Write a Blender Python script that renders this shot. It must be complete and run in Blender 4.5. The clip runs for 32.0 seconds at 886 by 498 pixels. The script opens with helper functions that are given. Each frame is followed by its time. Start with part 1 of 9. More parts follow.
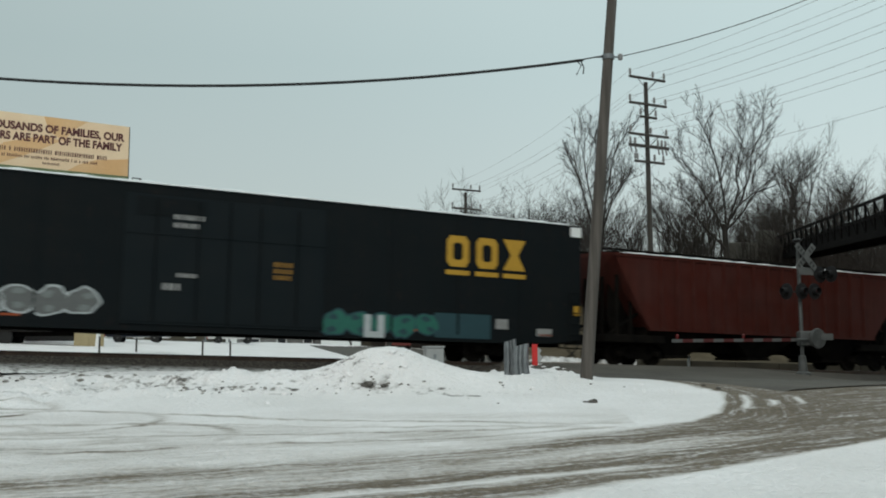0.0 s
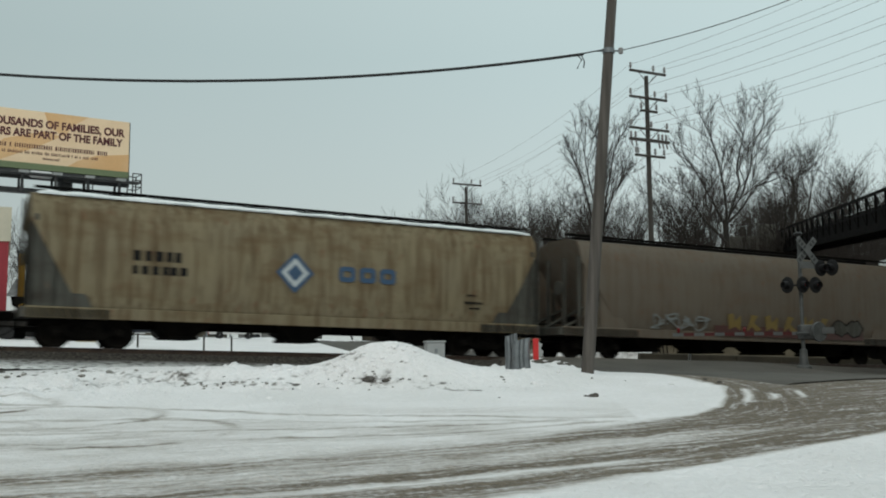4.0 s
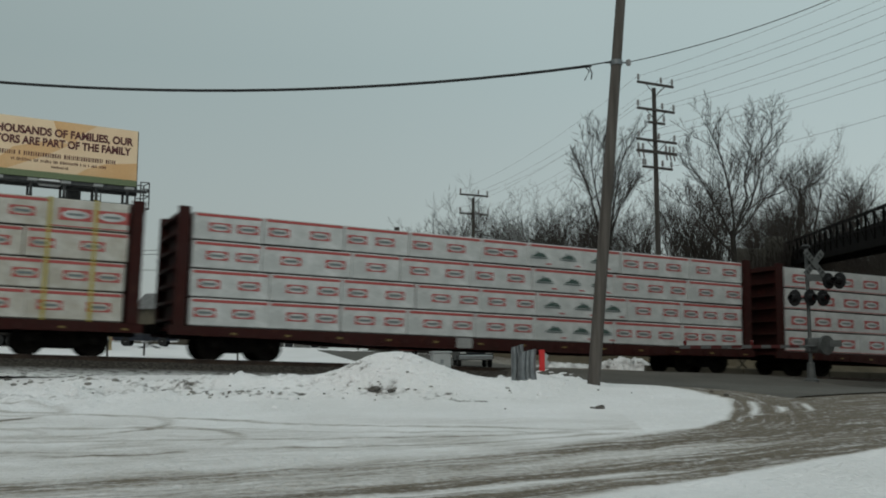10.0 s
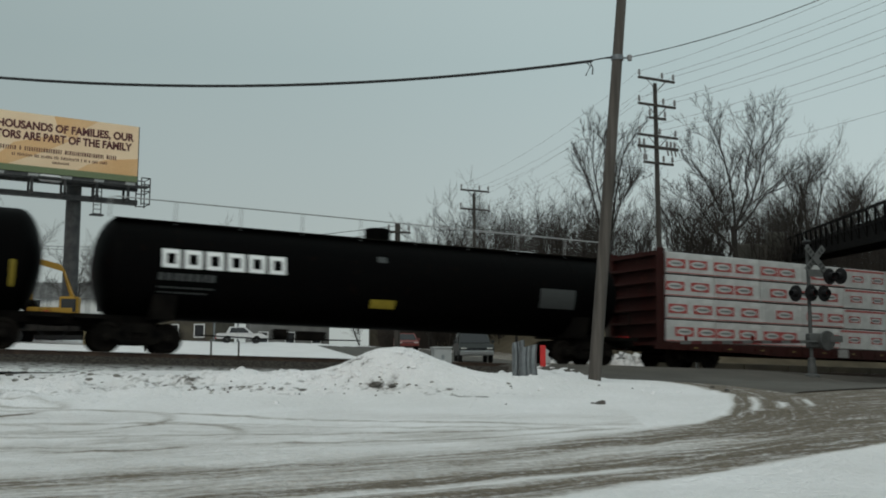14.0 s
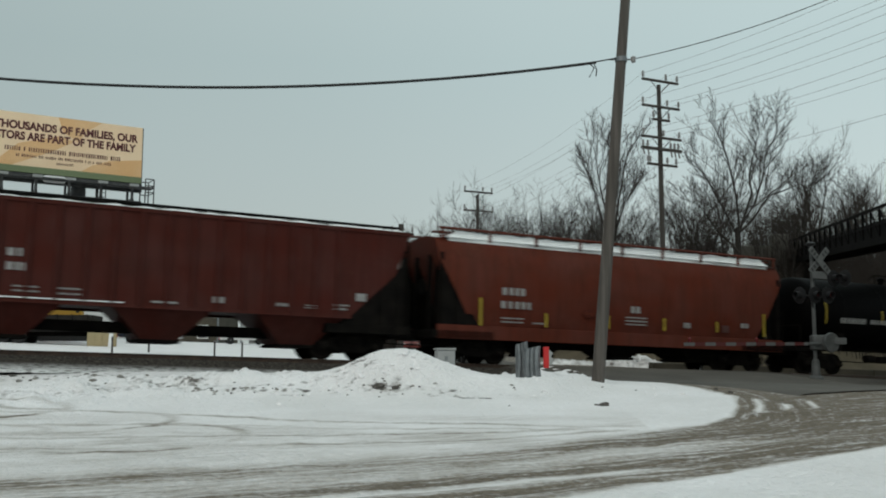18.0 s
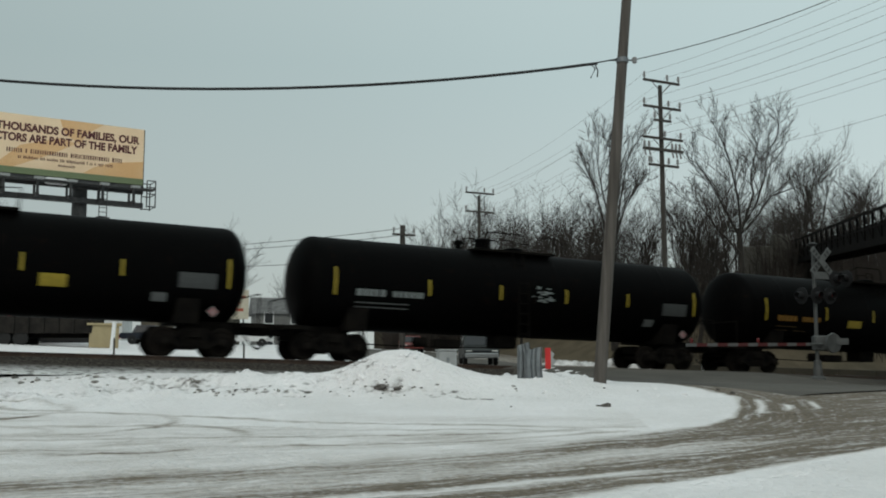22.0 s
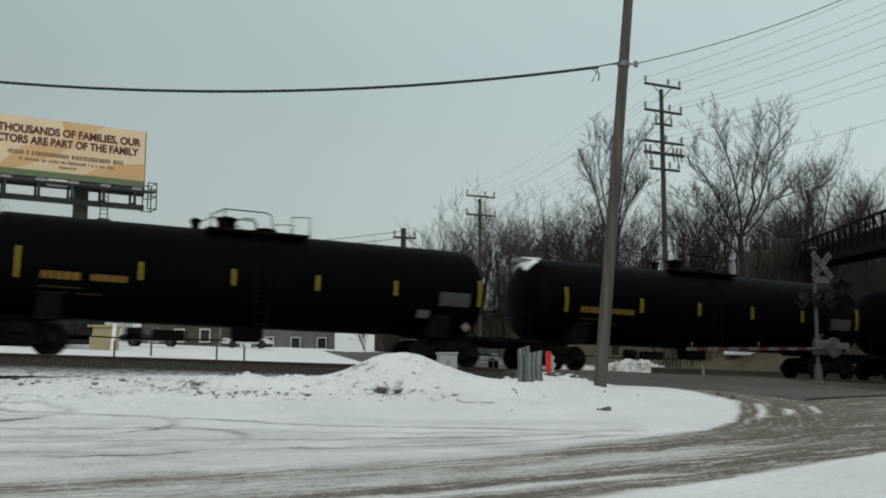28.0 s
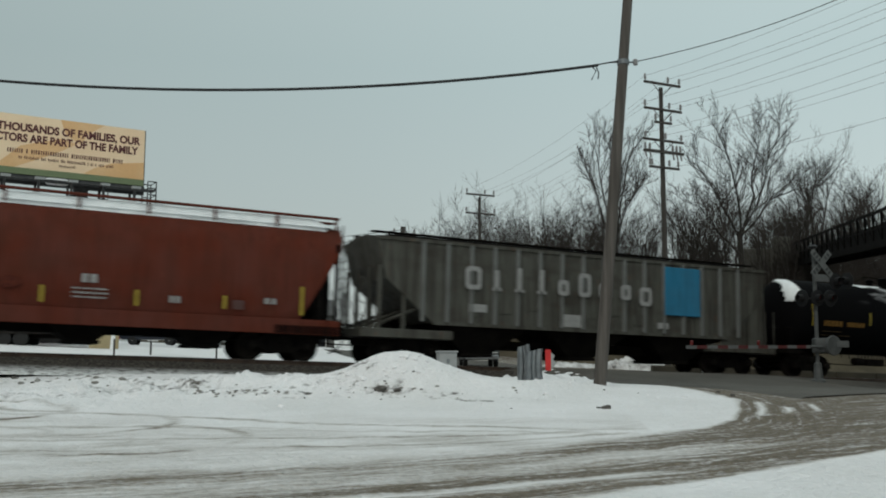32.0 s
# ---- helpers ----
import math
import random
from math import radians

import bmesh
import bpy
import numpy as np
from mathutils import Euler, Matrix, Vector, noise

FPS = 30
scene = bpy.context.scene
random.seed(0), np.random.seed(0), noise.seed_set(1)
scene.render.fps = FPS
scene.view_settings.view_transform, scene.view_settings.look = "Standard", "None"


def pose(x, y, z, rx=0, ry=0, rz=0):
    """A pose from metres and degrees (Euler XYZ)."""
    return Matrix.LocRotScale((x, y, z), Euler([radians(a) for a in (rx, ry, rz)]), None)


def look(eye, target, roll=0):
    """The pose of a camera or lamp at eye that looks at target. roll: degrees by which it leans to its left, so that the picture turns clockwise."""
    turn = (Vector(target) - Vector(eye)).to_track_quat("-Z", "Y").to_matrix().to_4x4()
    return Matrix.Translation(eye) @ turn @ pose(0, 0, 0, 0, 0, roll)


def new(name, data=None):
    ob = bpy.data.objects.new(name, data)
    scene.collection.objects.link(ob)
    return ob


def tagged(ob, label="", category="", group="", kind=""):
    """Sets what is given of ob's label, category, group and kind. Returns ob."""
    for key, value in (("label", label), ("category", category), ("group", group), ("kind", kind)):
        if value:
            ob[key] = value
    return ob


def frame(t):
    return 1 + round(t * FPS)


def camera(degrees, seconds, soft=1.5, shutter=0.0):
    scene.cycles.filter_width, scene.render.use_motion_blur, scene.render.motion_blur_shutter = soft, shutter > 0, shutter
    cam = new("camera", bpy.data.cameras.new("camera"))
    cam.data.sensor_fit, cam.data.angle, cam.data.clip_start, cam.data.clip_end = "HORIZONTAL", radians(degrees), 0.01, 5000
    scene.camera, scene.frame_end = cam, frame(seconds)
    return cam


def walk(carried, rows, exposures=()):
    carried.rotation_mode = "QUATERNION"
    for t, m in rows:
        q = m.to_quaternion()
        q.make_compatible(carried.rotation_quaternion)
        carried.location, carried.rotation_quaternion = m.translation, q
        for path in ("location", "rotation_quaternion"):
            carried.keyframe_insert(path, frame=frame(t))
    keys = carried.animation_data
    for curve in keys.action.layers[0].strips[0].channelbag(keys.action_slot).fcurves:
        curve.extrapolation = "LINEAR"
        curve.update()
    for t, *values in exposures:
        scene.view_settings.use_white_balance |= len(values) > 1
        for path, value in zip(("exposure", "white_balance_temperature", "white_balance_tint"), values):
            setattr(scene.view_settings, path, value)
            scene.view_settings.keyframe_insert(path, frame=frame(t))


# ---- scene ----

# camera: hand-held on one spot beside the lot, one lens
LENS = 48.845
EYE = (0.0, 0.0, 1.5)
SWAY = [(0, 6.639, -0.7, -0.311), (0.5, 6.604, -0.758, -0.159), (1, 6.594, -0.854, -0.285), (1.5, 6.464, -0.817, -0.447), (2, 6.377, -1.067, -0.548), (2.5, 6.382, -0.765, -0.353), (3, 6.306, -0.809, -0.534), (3.5, 6.289, -0.708, -0.508), (5.5, 6.518, -0.549, -0.428), (6, 6.518, -0.4, -0.394), (6.5, 6.569, -0.474, -0.461), (7, 6.707, -0.449, -0.278), (7.5, 6.742, -0.335, -0.215), (8, 6.742, -0.139, -0.223), (8.5, 6.708, -0.186, -0.143), (9, 6.756, -0.203, -0.037), (9.5, 6.861, -0.15, -0.077), (10, 6.941, -0.26, -0.065), (10.5, 7.049, -0.66, 0.063), (11, 6.876, -0.568, -0.075), (11.5, 6.565, -0.383, 0.083), (12, 6.599, -0.316, -0.039), (12.5, 6.704, -0.278, 0.006), (13, 6.691, -0.288, 0.12), (13.5, 6.72, -0.265, 0.065), (14, 6.677, -0.207, -0.067), (14.5, 6.659, -0.101, -0.034), (16.5, 6.815, -0.02, 0.123), (17, 6.849, -0.158, 0.159), (17.5, 6.733, -0.121, 0.15), (18, 6.762, -0.002, 0.018), (18.5, 6.683, -0.038, 0.005), (19, 6.736, 0, 0), (19.5, 6.811, 0.007, 0.037), (20, 6.808, 0.082, -0.061), (20.5, 6.729, 0.108, -0.067), (21, 6.814, 0.101, -0.024), (21.5, 6.816, 0.055, -0.062), (22, 6.825, 0.089, -0.073), (22.5, 6.86, 0.132, -0.07), (23, 6.888, 0.25, 0), (23.5, 6.877, 0.256, -0.07), (24, 6.981, 0.336, -0.06), (24.5, 6.973, 0.3, -0.063), (25, 6.942, 0.291, -0.113), (25.5, 6.962, 0.358, -0.009), (27.5, 6.959, 0.105, 0.049), (28, 7.007, 0.133, 0.135), (28.5, 7.112, 0.247, 0.245), (29, 7.077, 0.103, 0.219), (29.5, 7.046, 0.148, 0.297), (30, 7.094, 0.137, 0.323), (30.5, 7.119, 0.094, 0.391), (31, 7.039, 0.087, 0.296), (31.5, 6.963, 0.086, 0.146), (32, 6.914, 0.113, 0.077)]
cam = camera(LENS, 32.0, soft=1.9, shutter=0.3)
WALK = [(t, pose(*EYE, 0, 0, yaw) @ pose(0, 0, 0, 90 + tilt) @ pose(0, 0, 0, 0, 0, roll)) for t, tilt, yaw, roll in SWAY]
walk(cam, WALK, [(0.0, -0.13), (1.0, 0.01), (1.7, 0.05), (3.0, 0.01), (5.5, -0.37), (6.5, -0.42), (8.0, -0.44), (10.0, -0.58), (13.0, -0.58), (14.2, -0.44), (17.2, -0.20), (18.0, -0.25), (19.0, -0.16), (20.0, -0.34), (21.0, -0.31), (23.0, -0.23), (28.0, -0.27), (32.0, -0.32)])

# ------------------------------------------------------------------ light
world = bpy.data.worlds.new("overcast_sky")
scene.world = world
world.use_nodes = True
wn, wl = world.node_tree.nodes, world.node_tree.links
wn.clear()
w_out = wn.new("ShaderNodeOutputWorld")
w_bg = wn.new("ShaderNodeBackground")
w_sky = wn.new("ShaderNodeTexSky")
w_sky.sky_type = "NISHITA"
w_sky.sun_disc = False
w_sky.sun_elevation, w_sky.sun_rotation = radians(38), radians(200)
w_sky.dust_density = 6.0
w_tc = wn.new("ShaderNodeTexCoord")
w_sep = wn.new("ShaderNodeSeparateXYZ")
w_ramp = wn.new("ShaderNodeValToRGB")
w_ramp.color_ramp.elements[0].position, w_ramp.color_ramp.elements[0].color = 0.0, (0.58, 0.64, 0.615, 1)
w_ramp.color_ramp.elements[1].position, w_ramp.color_ramp.elements[1].color = 1.0, (0.71, 0.83, 0.80, 1)
w_mid = w_ramp.color_ramp.elements.new(0.30)
w_mid.color = (0.505, 0.62, 0.605, 1)
w_noise = wn.new("ShaderNodeTexNoise")
w_noise.inputs["Scale"].default_value, w_noise.inputs["Detail"].default_value = 1.6, 3.0
w_mul = wn.new("ShaderNodeMixRGB")
w_mul.blend_type = "MULTIPLY"
w_mul.inputs[0].default_value = 0.10
w_mix = wn.new("ShaderNodeMixRGB")
w_mix.inputs[0].default_value = 0.02
wl.new(w_tc.outputs["Generated"], w_sep.inputs[0])
wl.new(w_sep.outputs["Z"], w_ramp.inputs[0])
wl.new(w_tc.outputs["Generated"], w_noise.inputs["Vector"])
wl.new(w_ramp.outputs[0], w_mul.inputs[1])
wl.new(w_noise.outputs["Fac"], w_mul.inputs[2])
wl.new(w_mul.outputs[0], w_mix.inputs[1])
wl.new(w_sky.outputs[0], w_mix.inputs[2])
wl.new(w_mix.outputs[0], w_bg.inputs[0])
w_side = wn.new("ShaderNodeMapRange")
w_side.inputs[1].default_value, w_side.inputs[2].default_value = -1.0, 1.0
w_side.inputs[3].default_value, w_side.inputs[4].default_value = 0.74, 1.53
w_dot = wn.new("ShaderNodeVectorMath")
w_dot.operation = "DOT_PRODUCT"
w_dot.inputs[1].default_value = (0.96, -0.28, 0.0)
wl.new(w_tc.outputs["Generated"], w_dot.inputs[0])
wl.new(w_dot.outputs["Value"], w_side.inputs[0])
wl.new(w_side.outputs[0], w_bg.inputs[1])
wl.new(w_bg.outputs[0], w_out.inputs[0])
sun = new("sun", bpy.data.lights.new("sun", "SUN"))
sun.data.energy, sun.data.angle, sun.data.color = 0.55, radians(25), (1.0, 0.97, 0.92)
sun.matrix_world = look((-22, -60, 52), (0, 0, 0))

# ------------------------------------------------------------------ materials


def socket_mix(nt, fac, a, b, mode="MIX"):
    """Mix two colours; each of fac, a and b is a value or a socket."""
    node = nt.nodes.new("ShaderNodeMixRGB")
    node.blend_type = mode
    for i, v in enumerate((fac, a, b)):
        if isinstance(v, bpy.types.NodeSocket):
            nt.links.new(v, node.inputs[i])
        elif i == 0:
            node.inputs[0].default_value = v
        else:
            node.inputs[i].default_value = (*v[:3], 1)
    return node.outputs[0]


def noise_socket(nt, scale, detail=4.0, stretch=(1, 1, 1), lo=0.35, hi=0.65, offset=(0, 0, 0)):
    tc = nt.nodes.new("ShaderNodeTexCoord")
    mp = nt.nodes.new("ShaderNodeMapping")
    mp.inputs["Scale"].default_value = stretch
    mp.inputs["Location"].default_value = offset
    nz = nt.nodes.new("ShaderNodeTexNoise")
    nz.inputs["Scale"].default_value, nz.inputs["Detail"].default_value = scale, detail
    rg = nt.nodes.new("ShaderNodeMapRange")
    rg.inputs[1].default_value, rg.inputs[2].default_value = lo, hi
    nt.links.new(tc.outputs["Object"], mp.inputs[0])
    nt.links.new(mp.outputs[0], nz.inputs["Vector"])
    nt.links.new(nz.outputs["Fac"], rg.inputs[0])
    return rg.outputs[0]


def scaled(nt, sock, k):
    m = nt.nodes.new("ShaderNodeMath")
    m.operation = "MULTIPLY"
    nt.links.new(sock, m.inputs[0])
    m.inputs[1].default_value = k
    return m.outputs[0]


def base_material(name, rough=0.7, metal=0.0, spec=0.4):
    mat = bpy.data.materials.new(name)
    mat.use_nodes = True
    b = mat.node_tree.nodes["Principled BSDF"]
    b.inputs["Roughness"].default_value, b.inputs["Metallic"].default_value = rough, metal
    b.inputs["Specular IOR Level"].default_value = spec
    return mat, mat.node_tree, b


def add_bump(nt, b, sock, strength=0.3, dist=0.02):
    bp = nt.nodes.new("ShaderNodeBump")
    bp.inputs["Strength"].default_value, bp.inputs["Distance"].default_value = strength, dist
    nt.links.new(sock, bp.inputs["Height"])
    nt.links.new(bp.outputs[0], b.inputs["Normal"])


def rough_stuff(name, c1, c2, scale=3.0, fine=40.0, rough=0.8, bump=0.3, metal=0.0, stretch=(1, 1, 1), spec=0.3, amount=1.0):
    """A surface with blotches at one scale and grain at another."""
    mat, nt, b = base_material(name, rough, metal, spec)
    big = noise_socket(nt, scale, 5, stretch)
    grain = noise_socket(nt, fine, 3, stretch, 0.3, 0.7)
    col = socket_mix(nt, scaled(nt, big, amount), c1, c2)
    dark = socket_mix(nt, scaled(nt, grain, 0.35), col, tuple(v * 0.55 for v in c1))
    nt.links.new(dark, b.inputs["Base Color"])
    if bump:
        add_bump(nt, b, grain, bump, 0.01)
    return mat


DEEP = 0.385          # the train is old, dull paint


def car_paint(name, col, dirt=(0.10, 0.085, 0.07), soil=0.5, rust=0.25, rough=0.68, spec=0.09):
    """Weathered railcar paint: faded blotches, streaks that run down, rust spots."""
    mat, nt, b = base_material(name, rough, 0.0, spec)
    col, dirt = tuple(v * DEEP for v in col), tuple(v * DEEP for v in dirt)
    fade = noise_socket(nt, 0.7, 4)
    lift = min(1.0, max(col) / 0.06)
    c = socket_mix(nt, scaled(nt, fade, 0.35), col, tuple(min(1, v * 0.72 + 0.03 * lift) for v in col))
    streak = noise_socket(nt, 3.0, 6, (1.6, 1.6, 0.12), 0.45, 0.72)
    c = socket_mix(nt, scaled(nt, streak, soil * 0.8), c, dirt)
    runs = noise_socket(nt, 11.0, 4, (1.0, 1.0, 0.07), 0.50, 0.74, (5, 3, 1))
    c = socket_mix(nt, scaled(nt, runs, soil * 0.55), c, tuple(v * 0.55 for v in dirt))
    pale = noise_socket(nt, 7.0, 5, (1.2, 1.2, 0.09), 0.60, 0.80, (1, 8, 2))
    c = socket_mix(nt, scaled(nt, pale, soil * 0.30), c, tuple(min(1, v * 1.5 + 0.02 * lift) for v in col))
    cloud = noise_socket(nt, 1.3, 8, (0.5, 1, 1.4), 0.5, 0.75, (3, 1, 7))
    c = socket_mix(nt, scaled(nt, cloud, soil * 0.7), c, tuple(v * 1.3 for v in dirt))
    spot = noise_socket(nt, 5.0, 8, (1, 1, 0.6), 0.62, 0.70, (9, 2, 4))
    c = socket_mix(nt, scaled(nt, spot, rust), c, (0.13, 0.055, 0.03))
    nt.links.new(c, b.inputs["Base Color"])
    add_bump(nt, b, noise_socket(nt, 1.5, 3), 0.12, 0.03)
    return mat


def plain(name, col, rough=0.6, metal=0.0, vary=0.25):
    mat, nt, b = base_material(name, rough, metal, 0.35)
    n = noise_socket(nt, 6.0, 5)
    nt.links.new(socket_mix(nt, scaled(nt, n, vary), col, tuple(v * 0.6 for v in col)), b.inputs["Base Color"])
    return mat


SNOW = rough_stuff("snow", (0.86, 0.85, 0.865), (0.77, 0.76, 0.77), 1.2, 25, 0.75, 0.25)
CAR_SNOW = rough_stuff("snow_on_cars", (0.84, 0.87, 0.88), (0.74, 0.77, 0.79), 3, 30, 0.8, 0.2)
ASPHALT = rough_stuff("worn_asphalt", (0.060, 0.053, 0.045), (0.095, 0.085, 0.073), 0.6, 60, 0.75, 0.3)


def ballast_material():
    """Dark stones with grit, and snow caught between them down the near shoulder."""
    mat, nt, b = base_material("dirty_ballast", 0.95, 0.0, 0.15)
    stone = socket_mix(nt, noise_socket(nt, 13, 4, (1, 1, 1), 0.35, 0.65), (0.018, 0.015, 0.013), (0.085, 0.075, 0.064))
    snow = noise_socket(nt, 14.0, 9, (0.35, 1, 1), 0.36, 0.50, (4, 4, 4))
    tc, sp, rg, mu = (nt.nodes.new("ShaderNode" + k) for k in ("TexCoord", "SeparateXYZ", "MapRange", "Math"))
    rg.inputs[1].default_value, rg.inputs[2].default_value = -2.4, -3.1
    mu.operation = "MULTIPLY"
    nt.links.new(tc.outputs["Object"], sp.inputs[0])
    nt.links.new(sp.outputs["Y"], rg.inputs[0])
    nt.links.new(rg.outputs[0], mu.inputs[0])
    nt.links.new(snow, mu.inputs[1])
    nt.links.new(socket_mix(nt, mu.outputs[0], stone, (0.66, 0.67, 0.67)), b.inputs["Base Color"])
    add_bump(nt, b, noise_socket(nt, 13, 4), 0.9, 0.04)
    return mat


BALLAST = ballast_material()
RAIL_STEEL = rough_stuff("rail_steel", (0.05, 0.035, 0.028), (0.09, 0.06, 0.045), 3, 40, 0.6, 0.1, 0.4)
RAIL_HEAD = plain("polished_rail_head", (0.45, 0.45, 0.46), 0.3, 1.0)
TIE = rough_stuff("creosote_tie", (0.035, 0.028, 0.022), (0.07, 0.055, 0.045), 4, 30, 0.9, 0.4)
POLE_WOOD = rough_stuff("weathered_pole_wood", (0.062, 0.055, 0.049), (0.110, 0.098, 0.088), 3, 24, 0.9, 0.5, 0, (3, 3, 0.15))
FAR_WOOD = rough_stuff("dark_pole_wood", (0.040, 0.036, 0.032), (0.070, 0.063, 0.057), 3, 24, 0.9, 0.2, 0, (3, 3, 0.15))
BARK = rough_stuff("bare_bark", (0.018, 0.016, 0.014), (0.036, 0.031, 0.027), 3, 22, 0.95, 0.4, 0, (2, 2, 0.4))
TWIG = plain("winter_twigs", (0.034, 0.028, 0.024), 0.9)
BRUSH = plain("winter_brush", (0.030, 0.024, 0.020), 0.95)
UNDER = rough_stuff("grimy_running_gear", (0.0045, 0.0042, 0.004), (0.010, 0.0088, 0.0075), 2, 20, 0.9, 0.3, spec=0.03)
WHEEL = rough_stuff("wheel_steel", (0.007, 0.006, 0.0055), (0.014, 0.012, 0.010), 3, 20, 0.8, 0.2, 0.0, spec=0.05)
BLACK = car_paint("black_tank_paint", (0.0030, 0.0031, 0.0032), (0.0060, 0.0057, 0.0052), 0.40, 0.02, 0.55, 0.022)
WIRE = plain("black_wire", (0.015, 0.015, 0.016), 0.7)
GALV = rough_stuff("galvanised_steel", (0.22, 0.24, 0.25), (0.14, 0.15, 0.16), 4, 30, 0.55, 0.15, 0.6)
GREY_PAINT = plain("grey_paint", (0.28, 0.29, 0.29), 0.6)
WHITE = plain("white_paint", (0.72, 0.73, 0.73), 0.6, 0, 0.15)
YELLOW = plain("yellow_reflective", (0.27, 0.20, 0.016), 0.6, 0, 0.5)
RED = plain("red_paint", (0.50, 0.02, 0.02), 0.5)
CONCRETE = rough_stuff("old_concrete", (0.30, 0.29, 0.26), (0.20, 0.19, 0.165), 1.2, 20, 0.9, 0.3)

# ------------------------------------------------------------------ mesh helpers


class Geo:
    """Collects vertices and faces of one mesh."""

    def __init__(self):
        self.v, self.f, self.m = [], [], []

    def add(self, verts, faces, mi=0):
        k = len(self.v)
        self.v.extend(tuple(p) for p in verts)
        self.f.extend(tuple(i + k for i in fc) for fc in faces)
        self.m.extend([mi] * len(faces))
        return self

    def box(self, x0, x1, y0, y1, z0, z1, mi=0, m=None, bevel=0.0):
        if bevel > 0 and min(x1 - x0, y1 - y0, z1 - z0) > 2.2 * bevel:
            b = bevel
            ring = []
            for z, i in ((z0, b), (z0 + b, 0), (z1 - b, 0), (z1, b)):
                ring.append([(x0 + b + i, y0 + i, z), (x1 - b - i, y0 + i, z), (x1 - i, y0 + b + i, z), (x1 - i, y1 - b - i, z),
                             (x1 - b - i, y1 - i, z), (x0 + b + i, y1 - i, z), (x0 + i, y1 - b - i, z), (x0 + i, y0 + b + i, z)])
            return self.loft(ring, mi, m)
        vs = [(x, y, z) for x in (x0, x1) for y in (y0, y1) for z in (z0, z1)]
        if m is not None:
            vs = [m @ Vector(p) for p in vs]
        return self.add(vs, [(0, 1, 3, 2), (4, 6, 7, 5), (0, 4, 5, 1), (2, 3, 7, 6), (0, 2, 6, 4), (1, 5, 7, 3)], mi)

    def loft(self, rings, mi=0, m=None, closed=True, caps=True):
        n = len(rings[0])
        vs = [Vector(p) for r in rings for p in r]
        if m is not None:
            vs = [m @ p for p in vs]
        fs = []
        for i in range(len(rings) - 1):
            for j in range(n if closed else n - 1):
                a, b = i * n + j, i * n + (j + 1) % n
                fs.append((a, b, b + n, a + n))
        if caps and closed:
            fs.append(tuple(range(n))[::-1])
            fs.append(tuple(range((len(rings) - 1) * n, len(rings) * n)))
        return self.add(vs, fs, mi)

    def tube(self, pts, r, n=6, mi=0, r1=None):
        """A tube along pts, its radius from r to r1."""
        pts = [Vector(p) for p in pts]
        rings = []
        for i, p in enumerate(pts):
            way = (pts[min(i + 1, len(pts) - 1)] - pts[max(i - 1, 0)])
            way = way.normalized() if way.length > 1e-9 else Vector((0, 0, 1))
            side = way.cross(Vector((0, 0, 1)) if abs(way.z) < 0.9 else Vector((1, 0, 0))).normalized()
            up = side.cross(way)
            rad = r if r1 is None else r + (r1 - r) * i / (len(pts) - 1)
            rings.append([p + side * (rad * math.cos(6.28318 * k / n)) + up * (rad * math.sin(6.28318 * k / n)) for k in range(n)])
        return self.loft(rings, mi)

    def lathe(self, origin, axis, prof, n=16, mi=0):
        """A turned body: prof holds (distance along the axis, radius)."""
        axis = Vector(axis).normalized()
        side = axis.cross(Vector((0, 0, 1)) if abs(axis.z) < 0.9 else Vector((1, 0, 0))).normalized()
        up = side.cross(axis)
        o = Vector(origin)
        return self.loft([[o + axis * a + side * (r * math.cos(6.28318 * k / n)) + up * (r * math.sin(6.28318 * k / n)) for k in range(n)] for a, r in prof], mi)

    def plate(self, pts, y0, y1, mi=0, plane="xz"):
        """A flat outline in x and z (or x and y), given a thickness along the third axis."""
        if plane == "xz":
            a, b = [(x, y0, z) for x, z in pts], [(x, y1, z) for x, z in pts]
        elif plane == "yz":
            a, b = [(y0, x, z) for x, z in pts], [(y1, x, z) for x, z in pts]
        else:
            a, b = [(x, z, y0) for x, z in pts], [(x, z, y1) for x, z in pts]
        return self.loft([a, b], mi)

    def mesh(self, name, mats, smooth=False):
        me = bpy.data.meshes.new(name)
        me.from_pydata(self.v, [], self.f)
        for mt in (mats if isinstance(mats, (list, tuple)) else [mats]):
            me.materials.append(mt)
        if len(me.materials) > 1:
            me.polygons.foreach_set("material_index", self.m)
        bm = bmesh.new()
        bm.from_mesh(me)
        bmesh.ops.recalc_face_normals(bm, faces=bm.faces)
        bm.to_mesh(me)
        bm.free()
        if smooth:
            me.polygons.foreach_set("use_smooth", [True] * len(me.polygons))
            me.set_sharp_from_angle(angle=radians(40))
        return me


def part(name, geo, mats, parent, label="", smooth=False):
    """Links a mesh (or a Geo) as one part under its thing."""
    me = geo.mesh(name, mats, smooth) if isinstance(geo, Geo) else geo
    ob = new(name, me)
    ob.parent = parent
    if label:
        tagged(ob, label)
    return ob


def thing(name, label, category, group="", kind="", m=None):
    ob = new(name)
    ob.empty_display_size = 0.3
    tagged(ob, label, category, group, kind)
    if m is not None:
        ob.matrix_world = m
    return ob


def single(name, geo, mats, label, category, group="", kind="", m=None, smooth=False):
    ob = new(name, geo.mesh(name, mats, smooth))
    tagged(ob, label, category, group, kind)
    if m is not None:
        ob.matrix_world = m
    return ob


# ------------------------------------------------------------------ plan: the track, its slope, the lie of the land
AZ, SLOPE = radians(26.317), radians(-1.465)
CA, SA = math.cos(AZ), math.sin(AZ)
TRACK_L = 31.3            # track centre from the eye, square to the track
RAIL_Z = 1.95             # top of rail at station 0


